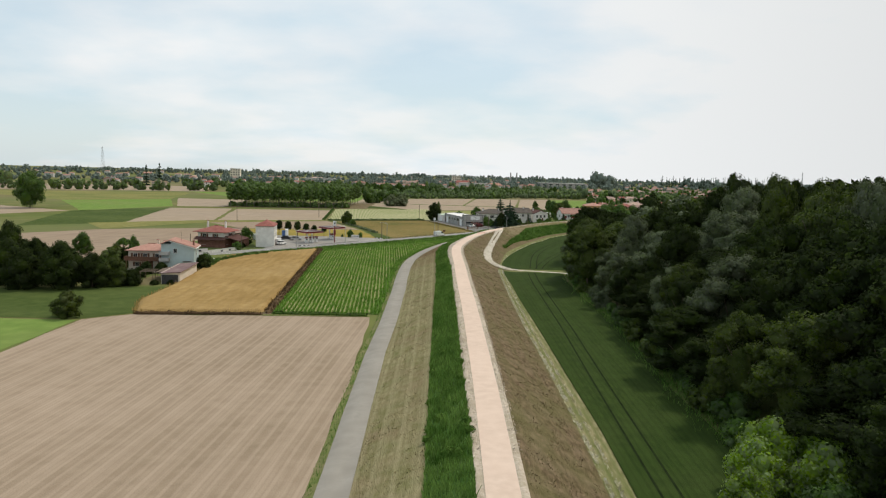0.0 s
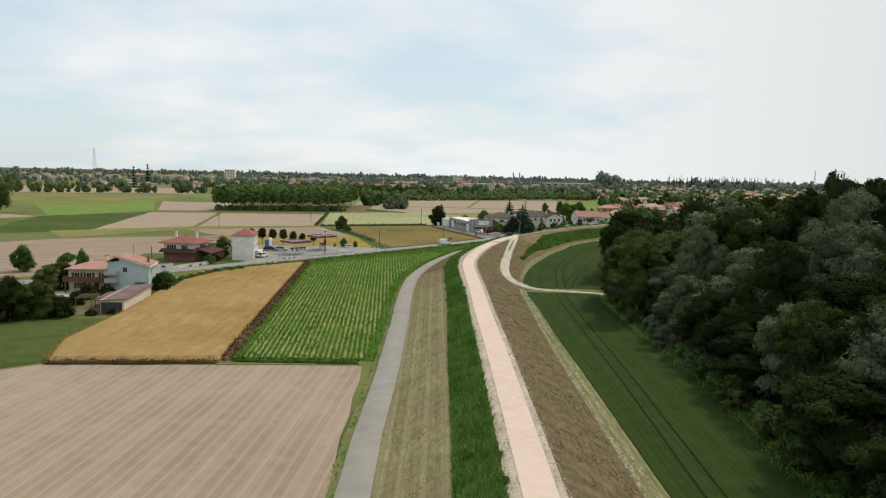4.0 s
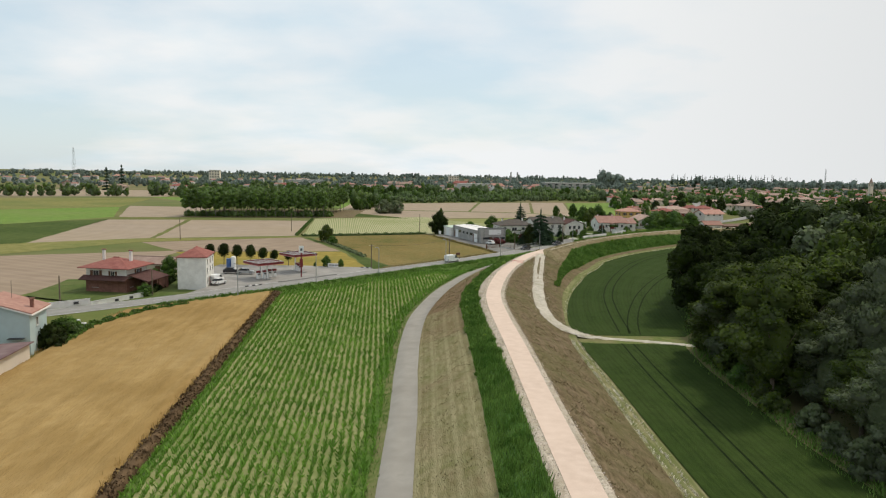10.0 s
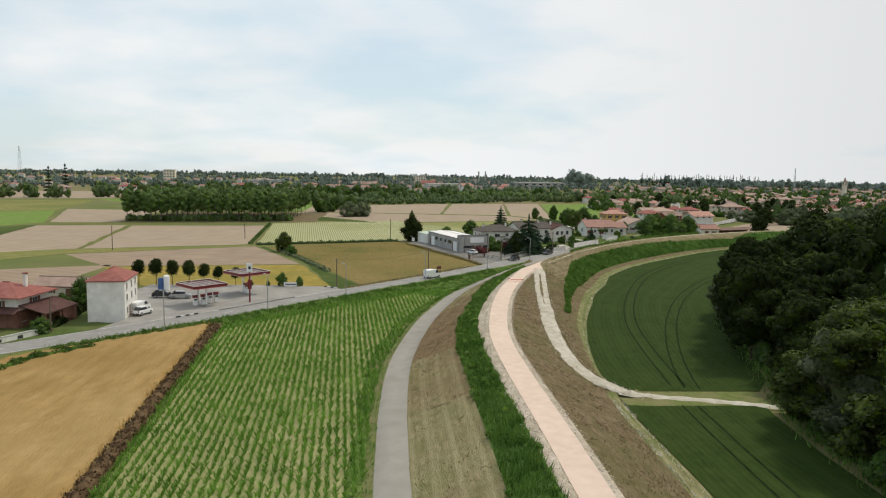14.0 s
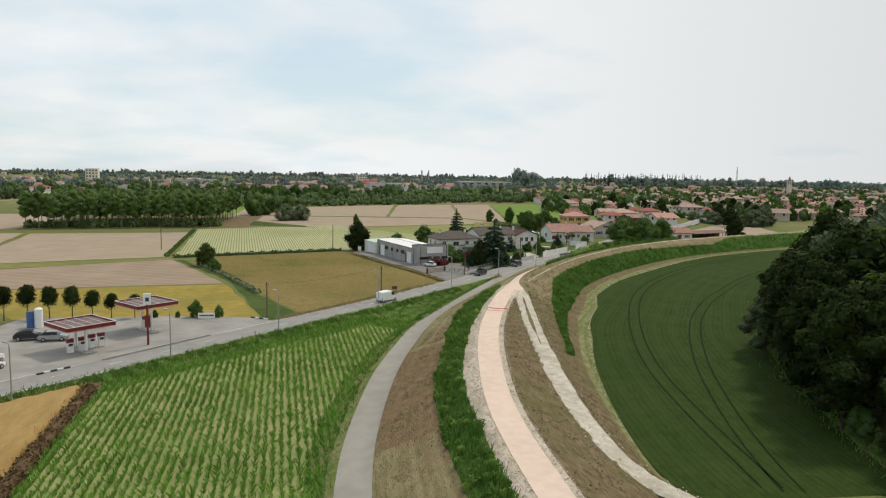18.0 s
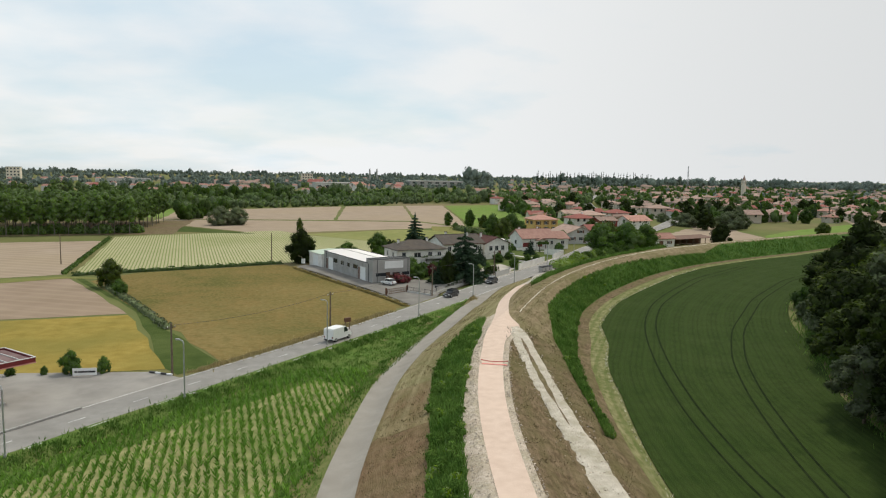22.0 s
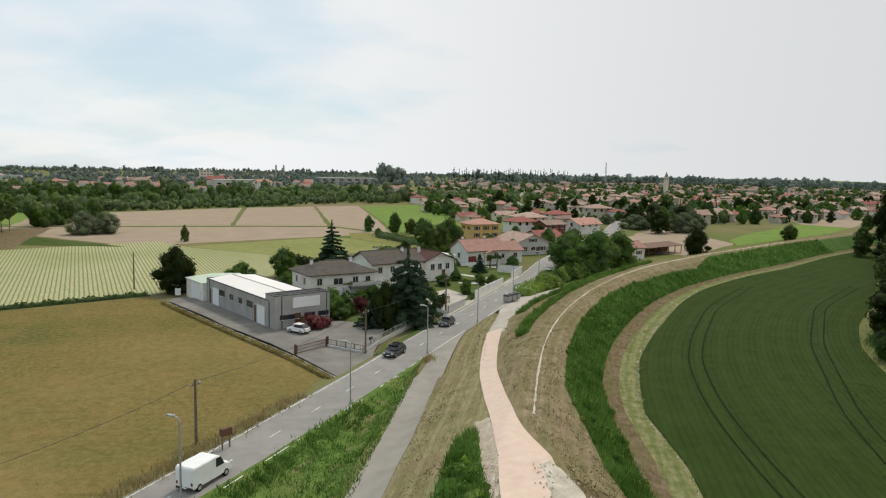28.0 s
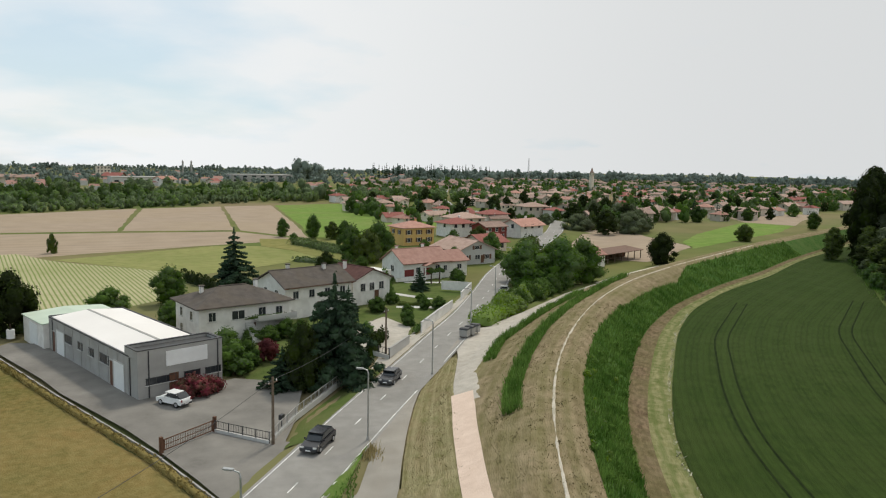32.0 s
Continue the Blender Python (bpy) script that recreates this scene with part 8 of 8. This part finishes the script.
part("crown", crown_mesh("palm_crown", 9, [(math.cos(a) * 1.1, math.sin(a) * 1.1, 5.6 + 0.3 * math.sin(3 * a), 0.8, 0.5) for a in np.linspace(0, 5.6, 8)] + [(0, 0, 6.2, 0.9, 0.6)], 700, 0.6, M_LEAF), M_LEAF, pm)
for x, y in ((75.6, 423.3), (77.8, 423.8)):
    p2 = copy_thing(pm, at_deg(x, y, 0.3, 40 * x))
    p2.scale = (0.6, 0.6, 0.5)
for x, k in ((-66.2, 1.0), (-62.3, 1.05), (-58.6, 1.0), (-54.8, 1.0), (-51.4, 0.88), (-48.2, 0.78), (-44.2, 0.75)):
    plant(lol, x, 289.6, rt.uniform(0, 360), k, z=0.7)
for x, k in ((-40.8, 0.5), (-33.6, 1.05), (-29.6, 0.75), (-36.8, 0.42)):
    plant(shr, x, 289.8, rt.uniform(0, 360), k * 0.8, k, z=0.6)
ol = tree("oleander", "wide oleander bush with red blossom", 2.2, 2.0, 560, 2200, 0.18, M_OLEANDER, base=0.0, limbs=4, category="shrub")
mp = tree("purple_maple", "small purple-leaved garden tree", 3.2, 1.8, 561, 1600, 0.22, M_MAPLE, base=0.2, category="tree")
TRASH += [ol, mp]
plant(ol, 18.6, 361.2, 0, 1.15, 1.05, z=0.45)
plant(ol, 20.6, 361.9, 60, 0.85, 0.8, z=0.45)
plant(mp, 29.4, 373.5, 0, 1.0, 1.0)


def hedge(name, label, pts, w, hgt, material, seed, per=26, size=0.3, z=None):
    r = np.random.default_rng(seed)
    cs = []
    for (x0, y0), (x1, y1) in zip(pts, pts[1:]):
        n = int(math.hypot(x1 - x0, y1 - y0) * per * (w + hgt))
        f_ = r.uniform(0, 1, n)
        ang = r.uniform(0, np.pi, n)
        nx_, ny_ = -(y1 - y0), x1 - x0
        q = math.hypot(nx_, ny_)
        lump = 1 + 0.25 * np.sin(f_ * q * 1.7 + seed)
        off = np.cos(ang) * w / 2 * lump
        zz = gz((x0 + x1) / 2, (y0 + y1) / 2) if z is None else z
        cs.append(np.stack([x0 + (x1 - x0) * f_ + nx_ / q * off, y0 + (y1 - y0) * f_ + ny_ / q * off, zz + np.sin(ang) ** 0.6 * hgt * lump * r.uniform(0.75, 1.03, n)], 1))
    c = np.concatenate(cs)
    n = len(c)
    a = r.normal(0, 1, (n, 3))
    a /= np.linalg.norm(a, axis=1)[:, None]
    b_ = np.cross(a, r.normal(0, 1, (n, 3)))
    b_ /= np.linalg.norm(b_, axis=1)[:, None]
    s_ = size * r.uniform(0.6, 1.3, n)[:, None]
    tri = np.stack([c - a * s_ * 0.6 - b_ * s_ * 0.3, c + a * s_ * 0.6 - b_ * s_ * 0.3, c + b_ * s_ * 0.6], 1)
    ln = smoothed(pts, 0.8, 0)
    wy = np.gradient(ln, axis=0)
    wy /= np.hypot(*wy.T)[:, None]
    arc = np.linspace(0, np.pi, 7)
    fat = (0.78 + r.normal(0, 0.09, (len(ln), 7))) * np.interp(np.arange(len(ln)), [0, 1, len(ln) - 2, len(ln) - 1], [0.2, 1, 1, 0.2])[:, None]
    side = np.cos(arc)[None] * w / 2 * fat
    body = np.stack([ln[:, 0:1] - wy[:, 1:2] * side, ln[:, 1:2] + wy[:, 0:1] * side, (height(ln) if z is None else np.full(len(ln), z))[:, None] + np.sin(arc)[None] ** 0.6 * hgt * fat], -1)
    quads = [(i * 7 + k, i * 7 + k + 1, (i + 1) * 7 + k + 1, (i + 1) * 7 + k) for i in range(len(ln) - 1) for k in range(6)]
    return tagged(new(name, mesh_leaves(name, tri, body.reshape(-1, 3), quads, material)), label, "hedge")


hedge("hedge", "bushy green hedge between wheat and the blue house drive", [(-60.5, 198), (-62.0, 212), (-58.0, 226), (-52.8, 233.4)], 1.8, 1.15, M_LEAF, 1)
hedge("hedge", "dark reddish clipped hedge beside the lawn", [(-64.9, 246), (-66.6, 264)], 1.3, 1.6, M_FOREST[0], 2)
hedge("hedge", "dark clipped hedge along the garden fence", [(36.6, 362.2), (42.0, 368.6)], 1.6, 1.5, M_FOREST[0], 3)
for k in range(95):
    f_ = rt.random()
    x, y = 64.8 + 34 * f_ + rt.uniform(-1.6, 1.6), 381.2 + 25.5 * f_ + rt.uniform(-0.4, 3.6)
    if near(ROAD_L, np.array([(x, y)]))[0][0] > 4.6:
        plant(lim if f_ + rt.uniform(-0.2, 0.2) < 0.5 else shr, x, y, rt.uniform(0, 360), rt.uniform(0.75, 1.3), rt.uniform(0.6, 1.0) * (1 + 0.5 * f_))
hedge("thicket", "tangle of yellow-green bushes beside the road", [(65.5, 380.8), (72.8, 387.8), (79.5, 395.2)], 4.5, 2.0, M_LIME, 4, 16)
hedge("thicket", "dense green bushes on the levee foot", [(79.5, 395.2), (90, 404), (99, 407)], 5.0, 2.8, M_LEAF, 5, 14)
hedge("hedge", "dark clipped hedge behind the drive fence", [(43.4, 371.0), (45.6, 376.0), (48.6, 380.5)], 1.5, 1.7, M_FOREST[0], 12)
hedge("hedge", "tall dark hedge behind the houses", [(25.5, 446), (30.5, 430.5)], 1.6, 2.2, M_FOREST[0], 13)
hedge("bush_row", "row of rough green bushes between the fields", [(65.8, 509), (70, 495), (73, 483), (76.5, 476)], 6.0, 1.8, M_GROVE, 14, 12, 0.4)
hedge("bush_row", "low vineyard-like bushes behind the houses", [(56, 470), (64, 462), (67, 452)], 4.0, 1.2, M_GROVE, 15, 12, 0.35)
hedge("kerb_weeds", "dry weeds along the yard wall", [(17.6, 332), (13.2, 344.8), (4.0, 366.8), (-5.6, 391)], 0.9, 0.5, M_HAYBLADE, 16, 30, 0.18, z=0.1)
hedge("balcony_plants", "flowering plants along the balcony", [(28.6, 385.4), (35.2, 387.0)], 0.5, 0.5, M_LEAF, 17, 40, 0.14, z=3.4)
hedge("garden_border", "mixed shrubs along the white garden wall", [(54.2, 381.4), (60.8, 389.4), (66.8, 396.4)], 0.9, 0.9, M_LEAF, 18, 26, 0.2, z=0.3)
hedge("garden_border", "low shrubs along the garden path", [(60, 404), (66, 401)], 0.8, 0.6, M_FOREST[1], 19, 26, 0.18, z=0.2)
hedge("field_hedge", "low rough hedge between two fields", [(-58.5, 380.6), (-30, 391.5), (-8.5, 400)], 1.4, 0.9, M_LEAF, 6, 9, 0.4)
hedge("ditch_weeds", "rough weeds along the ditch", [(-46, 362), (-36, 341), (-26, 318)], 1.8, 0.8, M_FOREST[2], 7, 8, 0.35)
hedge("field_hedge", "dark brown strip of dead weeds between wheat and maize", [(-28.9, 140.6), (-38.4, 250)], 1.7, 0.8, M_DEADWEED, 8, 16, 0.26, z=0.05)
# Dark weed strip stands in for the shadow band below the wheat edge.
hedge("field_hedge", "dark brown strip drawn for the shade at the wheat foot", [(-29.6, 139.6), (-54.2, 136.9)], 1.0, 0.62, M_DEADWEED, 28, 22, 0.22, z=0.03)
hedge("headland_weeds", "grassy weeds along the field headland", [(-9, 141.5), (-28, 141)], 1.6, 0.5, M_LEAF, 9, 9, 0.3, z=0.0)
hedge("field_hedge", "rough hedge between the tan fields", [(-61, 383), (-70.5, 470)], 1.2, 0.8, M_LEAF, 10, 6, 0.45, z=0)

# trees in and round the town
def woods(name, label, spots, hgt, size, material, seed, n):
    """Far tree crowns, many leaf clumps in one body."""
    r = np.random.default_rng(seed)
    lob = []
    for x, y, h in spots:
        for _ in range(5):
            q = h * r.uniform(0.14, 0.30)
            lob.append((x + h * r.uniform(-0.34, 0.34), y + h * r.uniform(-0.34, 0.34), h * r.uniform(0.25, 0.82), q * r.uniform(0.8, 1.2), q * r.uniform(0.9, 1.6)))
        lob.append((x, y, h * 0.3, h * 0.30, h * 0.32))
    return tagged(new(name, crown_mesh(name, seed, lob, n, size, material, 0.6, core=0.88, rings=4, sides=5)), label, "woods", "", "stuff")


green = []
n_tt = 0
for k in range(2600):
    x, y = rt.uniform(60, 900), 540 + 600 * rt.random() ** 1.2
    if inside([(x, y)], TOWN)[0] and near(ROAD_L, np.array([(x, y)]))[0][0] > 7:
        if y < 720 and n_tt < 230:
            plant(rt.choice((mdt, mdt, mdt, mdk, cyp)), x, y, rt.uniform(0, 360), rt.uniform(0.45, 0.95), z=0)
            n_tt += 1
        else:
            green.append((x, y, rt.uniform(3.5, 8)))
woods("town_greenery", "many garden trees between the far town houses", green, 9, 1.1, M_LEAF, 71, 60000)
for k in range(30):
    x = rt.uniform(186, 262)
    y = 494 + 0.75 * (x - 186) + rt.uniform(0, 60)
    plant(rt.choice((mdt, mdt, mdk, wil, oak3)), x, y, rt.uniform(0, 360), rt.uniform(0.5, 1.3), rt.uniform(0.5, 1.2), z=0)


def belt(x0, y0, x1, y1, width, hgt, gap_, seed):
    r = random.Random(seed)
    n = int(math.hypot(x1 - x0, y1 - y0) / gap_)
    return [(x0 + (x1 - x0) * (k + r.random()) / n + r.uniform(-width, width), y0 + (y1 - y0) * (k + r.random()) / n + r.uniform(-width, width), hgt * r.uniform(0.6, 1.2)) for k in range(n)]


near_belts = [belt(-75, 640, 60, 712, 9, 5, 2.4, 1) + belt(-60, 690, 100, 760, 14, 7, 2.2, 2) + belt(70, 745, 260, 735, 14, 7, 2.4, 3) + belt(-110, 640, -60, 660, 8, 8, 3, 4),
              belt(-120, 720, -20, 750, 12, 9, 2.6, 5) + belt(-60, 560, -48, 600, 6, 8, 2.5, 6) + belt(-40, 730, 120, 790, 16, 9, 2.6, 21) + belt(-160, 690, -60, 780, 14, 9, 3, 22),
              belt(-50, 660, 100, 735, 10, 5.5, 4.5, 23) + belt(60, 770, 240, 760, 14, 8, 4, 24) + belt(-30, 800, 160, 840, 18, 9, 3.5, 25)]
for nb_, m_, sd in zip(near_belts, (M_GROVE, M_LEAF, M_HAZEGROVE), (61, 65, 66)):
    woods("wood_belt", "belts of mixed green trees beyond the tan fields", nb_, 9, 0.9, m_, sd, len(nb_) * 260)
west = belt(-400, 740, -330, 775, 4, 8, 5, 7) + belt(-420, 640, -260, 690, 6, 9, 6, 8) + belt(-700, 640, -420, 760, 20, 14, 8, 9) + belt(-250, 700, -60, 760, 6, 9, 6, 11) + belt(-300, 820, 60, 880, 12, 9, 6, 12)
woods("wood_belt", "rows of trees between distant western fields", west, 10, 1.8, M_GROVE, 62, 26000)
far = []
for k in range(58):
    a = -0.95 + 1.9 * rt.random()
    d = rt.uniform(780, 1500)
    x, y = math.sin(a) * d, 200 + math.cos(a) * d
    ln = rt.uniform(60, 240)
    far += belt(x - ln, y, x + ln, y + rt.uniform(-60, 60), 14, rt.uniform(4.5, 8.5), 9, 100 + k)
woods("distant_wood", "scattered distant tree belts on the plain", far, 10, 1.7, M_HAZEWOOD, 63, 90000)
rim = []
for k in range(620):
    a = -1.25 + 2.5 * k / 620
    d = 1560 + rt.uniform(-60, 60)
    rim.append((math.sin(a) * d, 200 + math.cos(a) * d, rt.uniform(6, 11)))
for k in range(46):
    plant(cyp, 378 + k * 4.4 + rt.uniform(-1.5, 1.5), 1330 + rt.uniform(-10, 10), rt.uniform(0, 360), 1.3, rt.uniform(1.45, 1.95), z=0, label="slender tall poplar in a far row")
for x, y, k_ in (((-330, 800, 1.9), (-318, 806, 2.1))):
    plant(cyp, x, y, rt.uniform(0, 360), 2.2, k_, z=0, label="tall dark pointed conifer far off on the plain")
for k in range(240):
    a = 0.35 + 0.85 * k / 240
    d = 1230 + rt.uniform(-90, 90)
    rim.append((math.sin(a) * d, 200 + math.cos(a) * d, rt.uniform(11, 17)))
rim += belt(238, 1230, 278, 1240, 6, 19, 4, 55)
woods("horizon_wood", "hazy line of woods on the horizon", rim, 10, 2.4, M_HAZEWOOD, 64, 50000)

# ---- poles, lamps and wires ----


def street_lamp(x, y, hgt, turn, z=None):
    t = thing("street_lamp", at_deg(x, y, gz(x, y) if z is None else z, turn), "slender grey steel street lamp with a flat head", "street lamp", "street lamps")
    part("pole", tube([(0, 0, -0.2), (0, 0, hgt - 0.4), (0.1, 0, hgt - 0.1), (0.5, 0, hgt)], 0.09, 0.05, 8), M_STEEL, t)
    hd = part("head", box((0.85, 0, hgt - 0.03, 0.75, 0.3, 0.12), bevel=0.03), M_STEEL, t)
    part("lens", box((0.9, 0, hgt - 0.06, 0.5, 0.22, 0.03)), M_LAMP, hd)
    part("base", tube([(0, 0, -0.2), (0, 0, 0.35)], 0.15, sides=8), M_CONCRETE, t)


for x, y, hgt in ((-45.5, 244.0, 7.0), (-31.5, 261.5, 7.0), (-17.8, 277.4, 7.0), (-0.2, 301.2, 7.0), (17.4, 321.2, 7.2), (32.4, 340.4, 7.0), (46.9, 358.0, 7.0), (61.8, 376.8, 7.0), (77.5, 397.5, 7.0), (96, 423.5, 7.0)):
    street_lamp(x, y, hgt, 142)


def utility_pole(x, y, hgt, turn, arms=True, material=M_WOOD):
    t = thing("utility_pole", at_deg(x, y, gz(x, y), turn), "weathered brown wooden utility pole", "utility pole", "utility poles")
    part("pole", tube([(0, 0, -0.3), (0, 0, hgt)], 0.16, 0.11, 8), material, t)
    if arms:
        a = part("crossarm", box((0, 0, hgt - 0.6, 1.3, 0.1, 0.1)), material, t)
        for px in (-0.55, 0, 0.55):
            part("insulator", tube([(px, 0, hgt - 0.5), (px, 0, hgt - 0.28)], 0.05, 0.03, 6), M_WHITEPAINT, a)
    return (x, y, gz(x, y) + hgt)


tops = [utility_pole(*p) for p in ((-20.9, 288.4, 7.4, 40), (0.9, 315.2, 6.6, 40), (24.0, 343.4, 7.0, 40), (45.0, 369.6, 7.2, 40))]
utility_pole(-11.8, 408.2, 8.0, 0, False)
utility_pole(-67.0, 402.0, 8.0, 0, False)
utility_pole(-100.0, 360.0, 8.0, 0, False)
utility_pole(-63.8, 243.0, 6.0, 40, False)
utility_pole(-75.2, 226.5, 6.5, 40, False)
for a, b_ in zip(tops, tops[1:]):
    a, b_ = Vector(a), Vector(b_)
    pts = [a.lerp(b_, k / 10) - Vector((0, 0, 0.25 + 0.8 * (1 - (k / 5 - 1) ** 2))) for k in range(11)]
    wr = thing("power_line", Matrix(), "thin dark overhead cable between poles", "cable")
    part("cable", tube(pts, 0.022, sides=4), M_DARK, wr)
st = thing("shooting_hut", at_deg(3.6, 311.5, gz(3.6, 311.5), 30), "small brown box on thin legs beside the road", "hut")
part("box", box((0, 0, 1.35, 1.1, 0.5, 0.7), bevel=0.03), M_SHUTTER, st)
for px in (-0.4, 0.4):
    part("leg", box((px, 0, 0, 0.1, 0.1, 1.4)), M_WOOD, st)
bt = thing("barrier_tape", at_deg(18.0, 270.8, gz(18.0, 270.8), -20), "faded red and white barrier tape sagging across the path", "barrier")
for px in (-1.6, 1.6):
    part("stake", tube([(px, 0, -0.2), (px, 0, 0.62)], 0.03, 0.025, 6), M_WOOD, bt)
part("tape", prism_line([(-1.6, 0.5), (-0.8, 0.38), (0, 0.33), (0.8, 0.37), (1.6, 0.5)], 0.12), M_TAPE, bt)
part("tape_end", box((0, 0.0, 0.07, 3.0, 0.4, 0.02)), M_TAPE, bt, "loose tape lying on the path")
bn = thing("waste_bin", at_deg(59.4, 374.0, 0.90, 40), "grey wheeled communal waste container", "waste bin", "waste bins")
part("body", prism([(-0.55, 0.15), (0.55, 0.15), (0.68, 1.15), (-0.68, 1.15)], 1.3, 0.03), M_CONCRETE, bn)
part("lid", prism([(-0.7, 1.16), (0.7, 1.16), (0.5, 1.42), (-0.5, 1.42)], 1.34, 0.03), M_DARK, bn)
for sx, sy in ((-0.45, -0.5), (0.45, -0.5), (-0.45, 0.5), (0.45, 0.5)):
    part("wheel", tube([(sx, sy - 0.05, 0.09), (sx, sy + 0.05, 0.09)], 0.09, sides=8), M_RUBBER, bn)
copy_thing(bn, at_deg(60.8, 375.0, 0.90, 38))
copy_thing(bn, at_deg(62.2, 376.0, 0.90, 44))

# ---- vehicles ----


def car(m, paint, label, kind="car", L=4.1, W=1.75, H=1.48, glass_back=True):
    t = thing(kind, m, label, "car" if kind != "van" else "van")
    if kind == "van":
        body = [(-L / 2, 0.35), (L / 2 - 0.05, 0.35), (L / 2, 0.75), (L / 2 - 0.15, 1.05), (L / 2 - 0.95, 1.22), (L / 2 - 1.55, H - 0.05), (L / 2 - 1.9, H), (-L / 2 + 0.1, H), (-L / 2, H - 0.2)]
        cab = [(L / 2 - 1.0, 1.26), (L / 2 - 1.52, H - 0.14), (L / 2 - 2.1, H - 0.14), (L / 2 - 2.1, 1.26)]
    else:
        body = [(-L / 2, 0.32), (L / 2 - 0.06, 0.3), (L / 2, 0.55), (L / 2 - 0.08, 0.74), (L / 2 - 1.0, 0.93), (-L / 2 + 0.1, 0.98), (-L / 2, 0.8)]
        cab = [(L / 2 - 1.05, 0.92), (L / 2 - 1.8, H - 0.05), (L / 2 - 2.0, H), (-L / 2 + 0.75, H - 0.02), (-L / 2 + 0.12, 0.97)]
    bd = part("body", prism(body, W, 0.06), paint, t)
    if kind == "van":
        for sy in (-1, 1):
            gl = part("side_window", prism(cab, 0.03), M_GLASS, bd)
            gl.location = (0, sy * (W / 2 + 0.005), 0)
        ws = part("windscreen", box((0, 0, 0, 0.05, W * 0.84, 0.86), bevel=0.01), M_GLASS, bd)
        ws.matrix_local = pose(L / 2 - 0.97, 0, 1.24, 0, -42, 0)
    else:
        cb = part("cabin", prism(cab, W * 0.86, 0.07), M_GLASS, t, "dark tinted windows")
        part("roof", box((-0.15, 0, H - 0.05, L * 0.40, W * 0.80, 0.07), bevel=0.03), paint, t)
        for sx in (L / 2 - 1.5, -0.1, -L / 2 + 0.55):
            for sy in (-1, 1):
                pl = part("pillar", box((0, 0, 0, 0.09, 0.05, H - 0.95)), paint, t)
                pl.matrix_local = pose(sx, sy * W * 0.425, 0.92, sy * 6, {0: 0}.get(0, 0) + (-30 if sx > 0.5 else 25 if sx < -0.5 else 0), 0)
        part("mirror", box((L / 2 - 1.45, -W / 2 - 0.08, 0.92, 0.14, 0.18, 0.13), (L / 2 - 1.45, W / 2 + 0.08, 0.92, 0.14, 0.18, 0.13)), paint, t)
    for sx in (L / 2 - 0.78, -L / 2 + 0.72):
        for sy in (-1, 1):
            w_ = part("wheel", tube([(sx, sy * (W / 2 - 0.2), 0.32), (sx, sy * (W / 2 + 0.02), 0.32)], 0.32, sides=16), M_RUBBER, t)
            part("rim", tube([(sx, sy * (W / 2), 0.32), (sx, sy * (W / 2 + 0.035), 0.32)], 0.2, sides=12), M_SILVER, w_)
    for sy in (-1, 1):
        part("headlight", box((L / 2 - 0.06, sy * W * 0.36, 0.6, 0.14, 0.36, 0.14), bevel=0.02), M_LAMP, t)
        part("tail_light", box((-L / 2 + 0.02, sy * W * 0.4, 0.68, 0.1, 0.2, 0.26), bevel=0.02), M_REDPAINT, t)
    for end in (-L / 2, L / 2):
        part("bumper", box((end, 0, 0.3, 0.1, W * 0.9, 0.2), bevel=0.02), M_DARK, t)
    part("number_plate", box((L / 2 + 0.055, 0, 0.38, 0.02, 0.5, 0.11), (-L / 2 - 0.055, 0, 0.38, 0.02, 0.5, 0.11)), M_WHITEPAINT, t)
    return t


car(at_deg(16.4, 358.6, 0.48, 128), M_WHITEPAINT, "small white hatchback parked by the warehouse", L=3.8, W=1.65)
car(at_deg(27.6, 340.6, 0.77, 231), M_BLACKPAINT, "black station wagon on the road", L=4.5, H=1.55)
car(at_deg(41.0, 357.2, 0.77, 231), M_GREYPAINT, "dark grey hatchback on the road", L=4.0)
car(at_deg(1.6, 304.5, 0.77, 50), M_WHITEPAINT, "white delivery van on the road", "van", 4.9, 1.9, 2.15)
car(at_deg(-55.0, 259.0, 0.82, 75), M_WHITEPAINT, "white van parked beside the tall house", "van", 4.6, 1.85, 1.95)
car(at_deg(-53.4, 256.0, 0.82, 70), M_WHITEPAINT, "white hatchback parked beside the tall house", L=3.9)
car(at_deg(-55.5, 273.5, 0.82, 15), M_BLACKPAINT, "black car parked on the forecourt", L=4.2)
car(at_deg(-51.6, 272.8, 0.82, 10), M_SILVER, "silver car parked on the forecourt", L=4.1)
car(at_deg(-63.5, 209, 0.6, 80), M_WHITEPAINT, "white car on the drive behind the hedge", L=3.9)
car(at_deg(-65.3, 271.5, 0.5, 60), M_WHITEPAINT, "white camper van beside the shed", "van", 5.4, 2.1, 2.5)
car(at_deg(84, 405.5, 0.77, 234), M_SILVER, "grey car on the road near the houses", L=4.0)

# the patterns that were copied are taken away
for t_ in TRASH:
    for o in (*t_.children_recursive, t_):
        bpy.data.objects.remove(o)
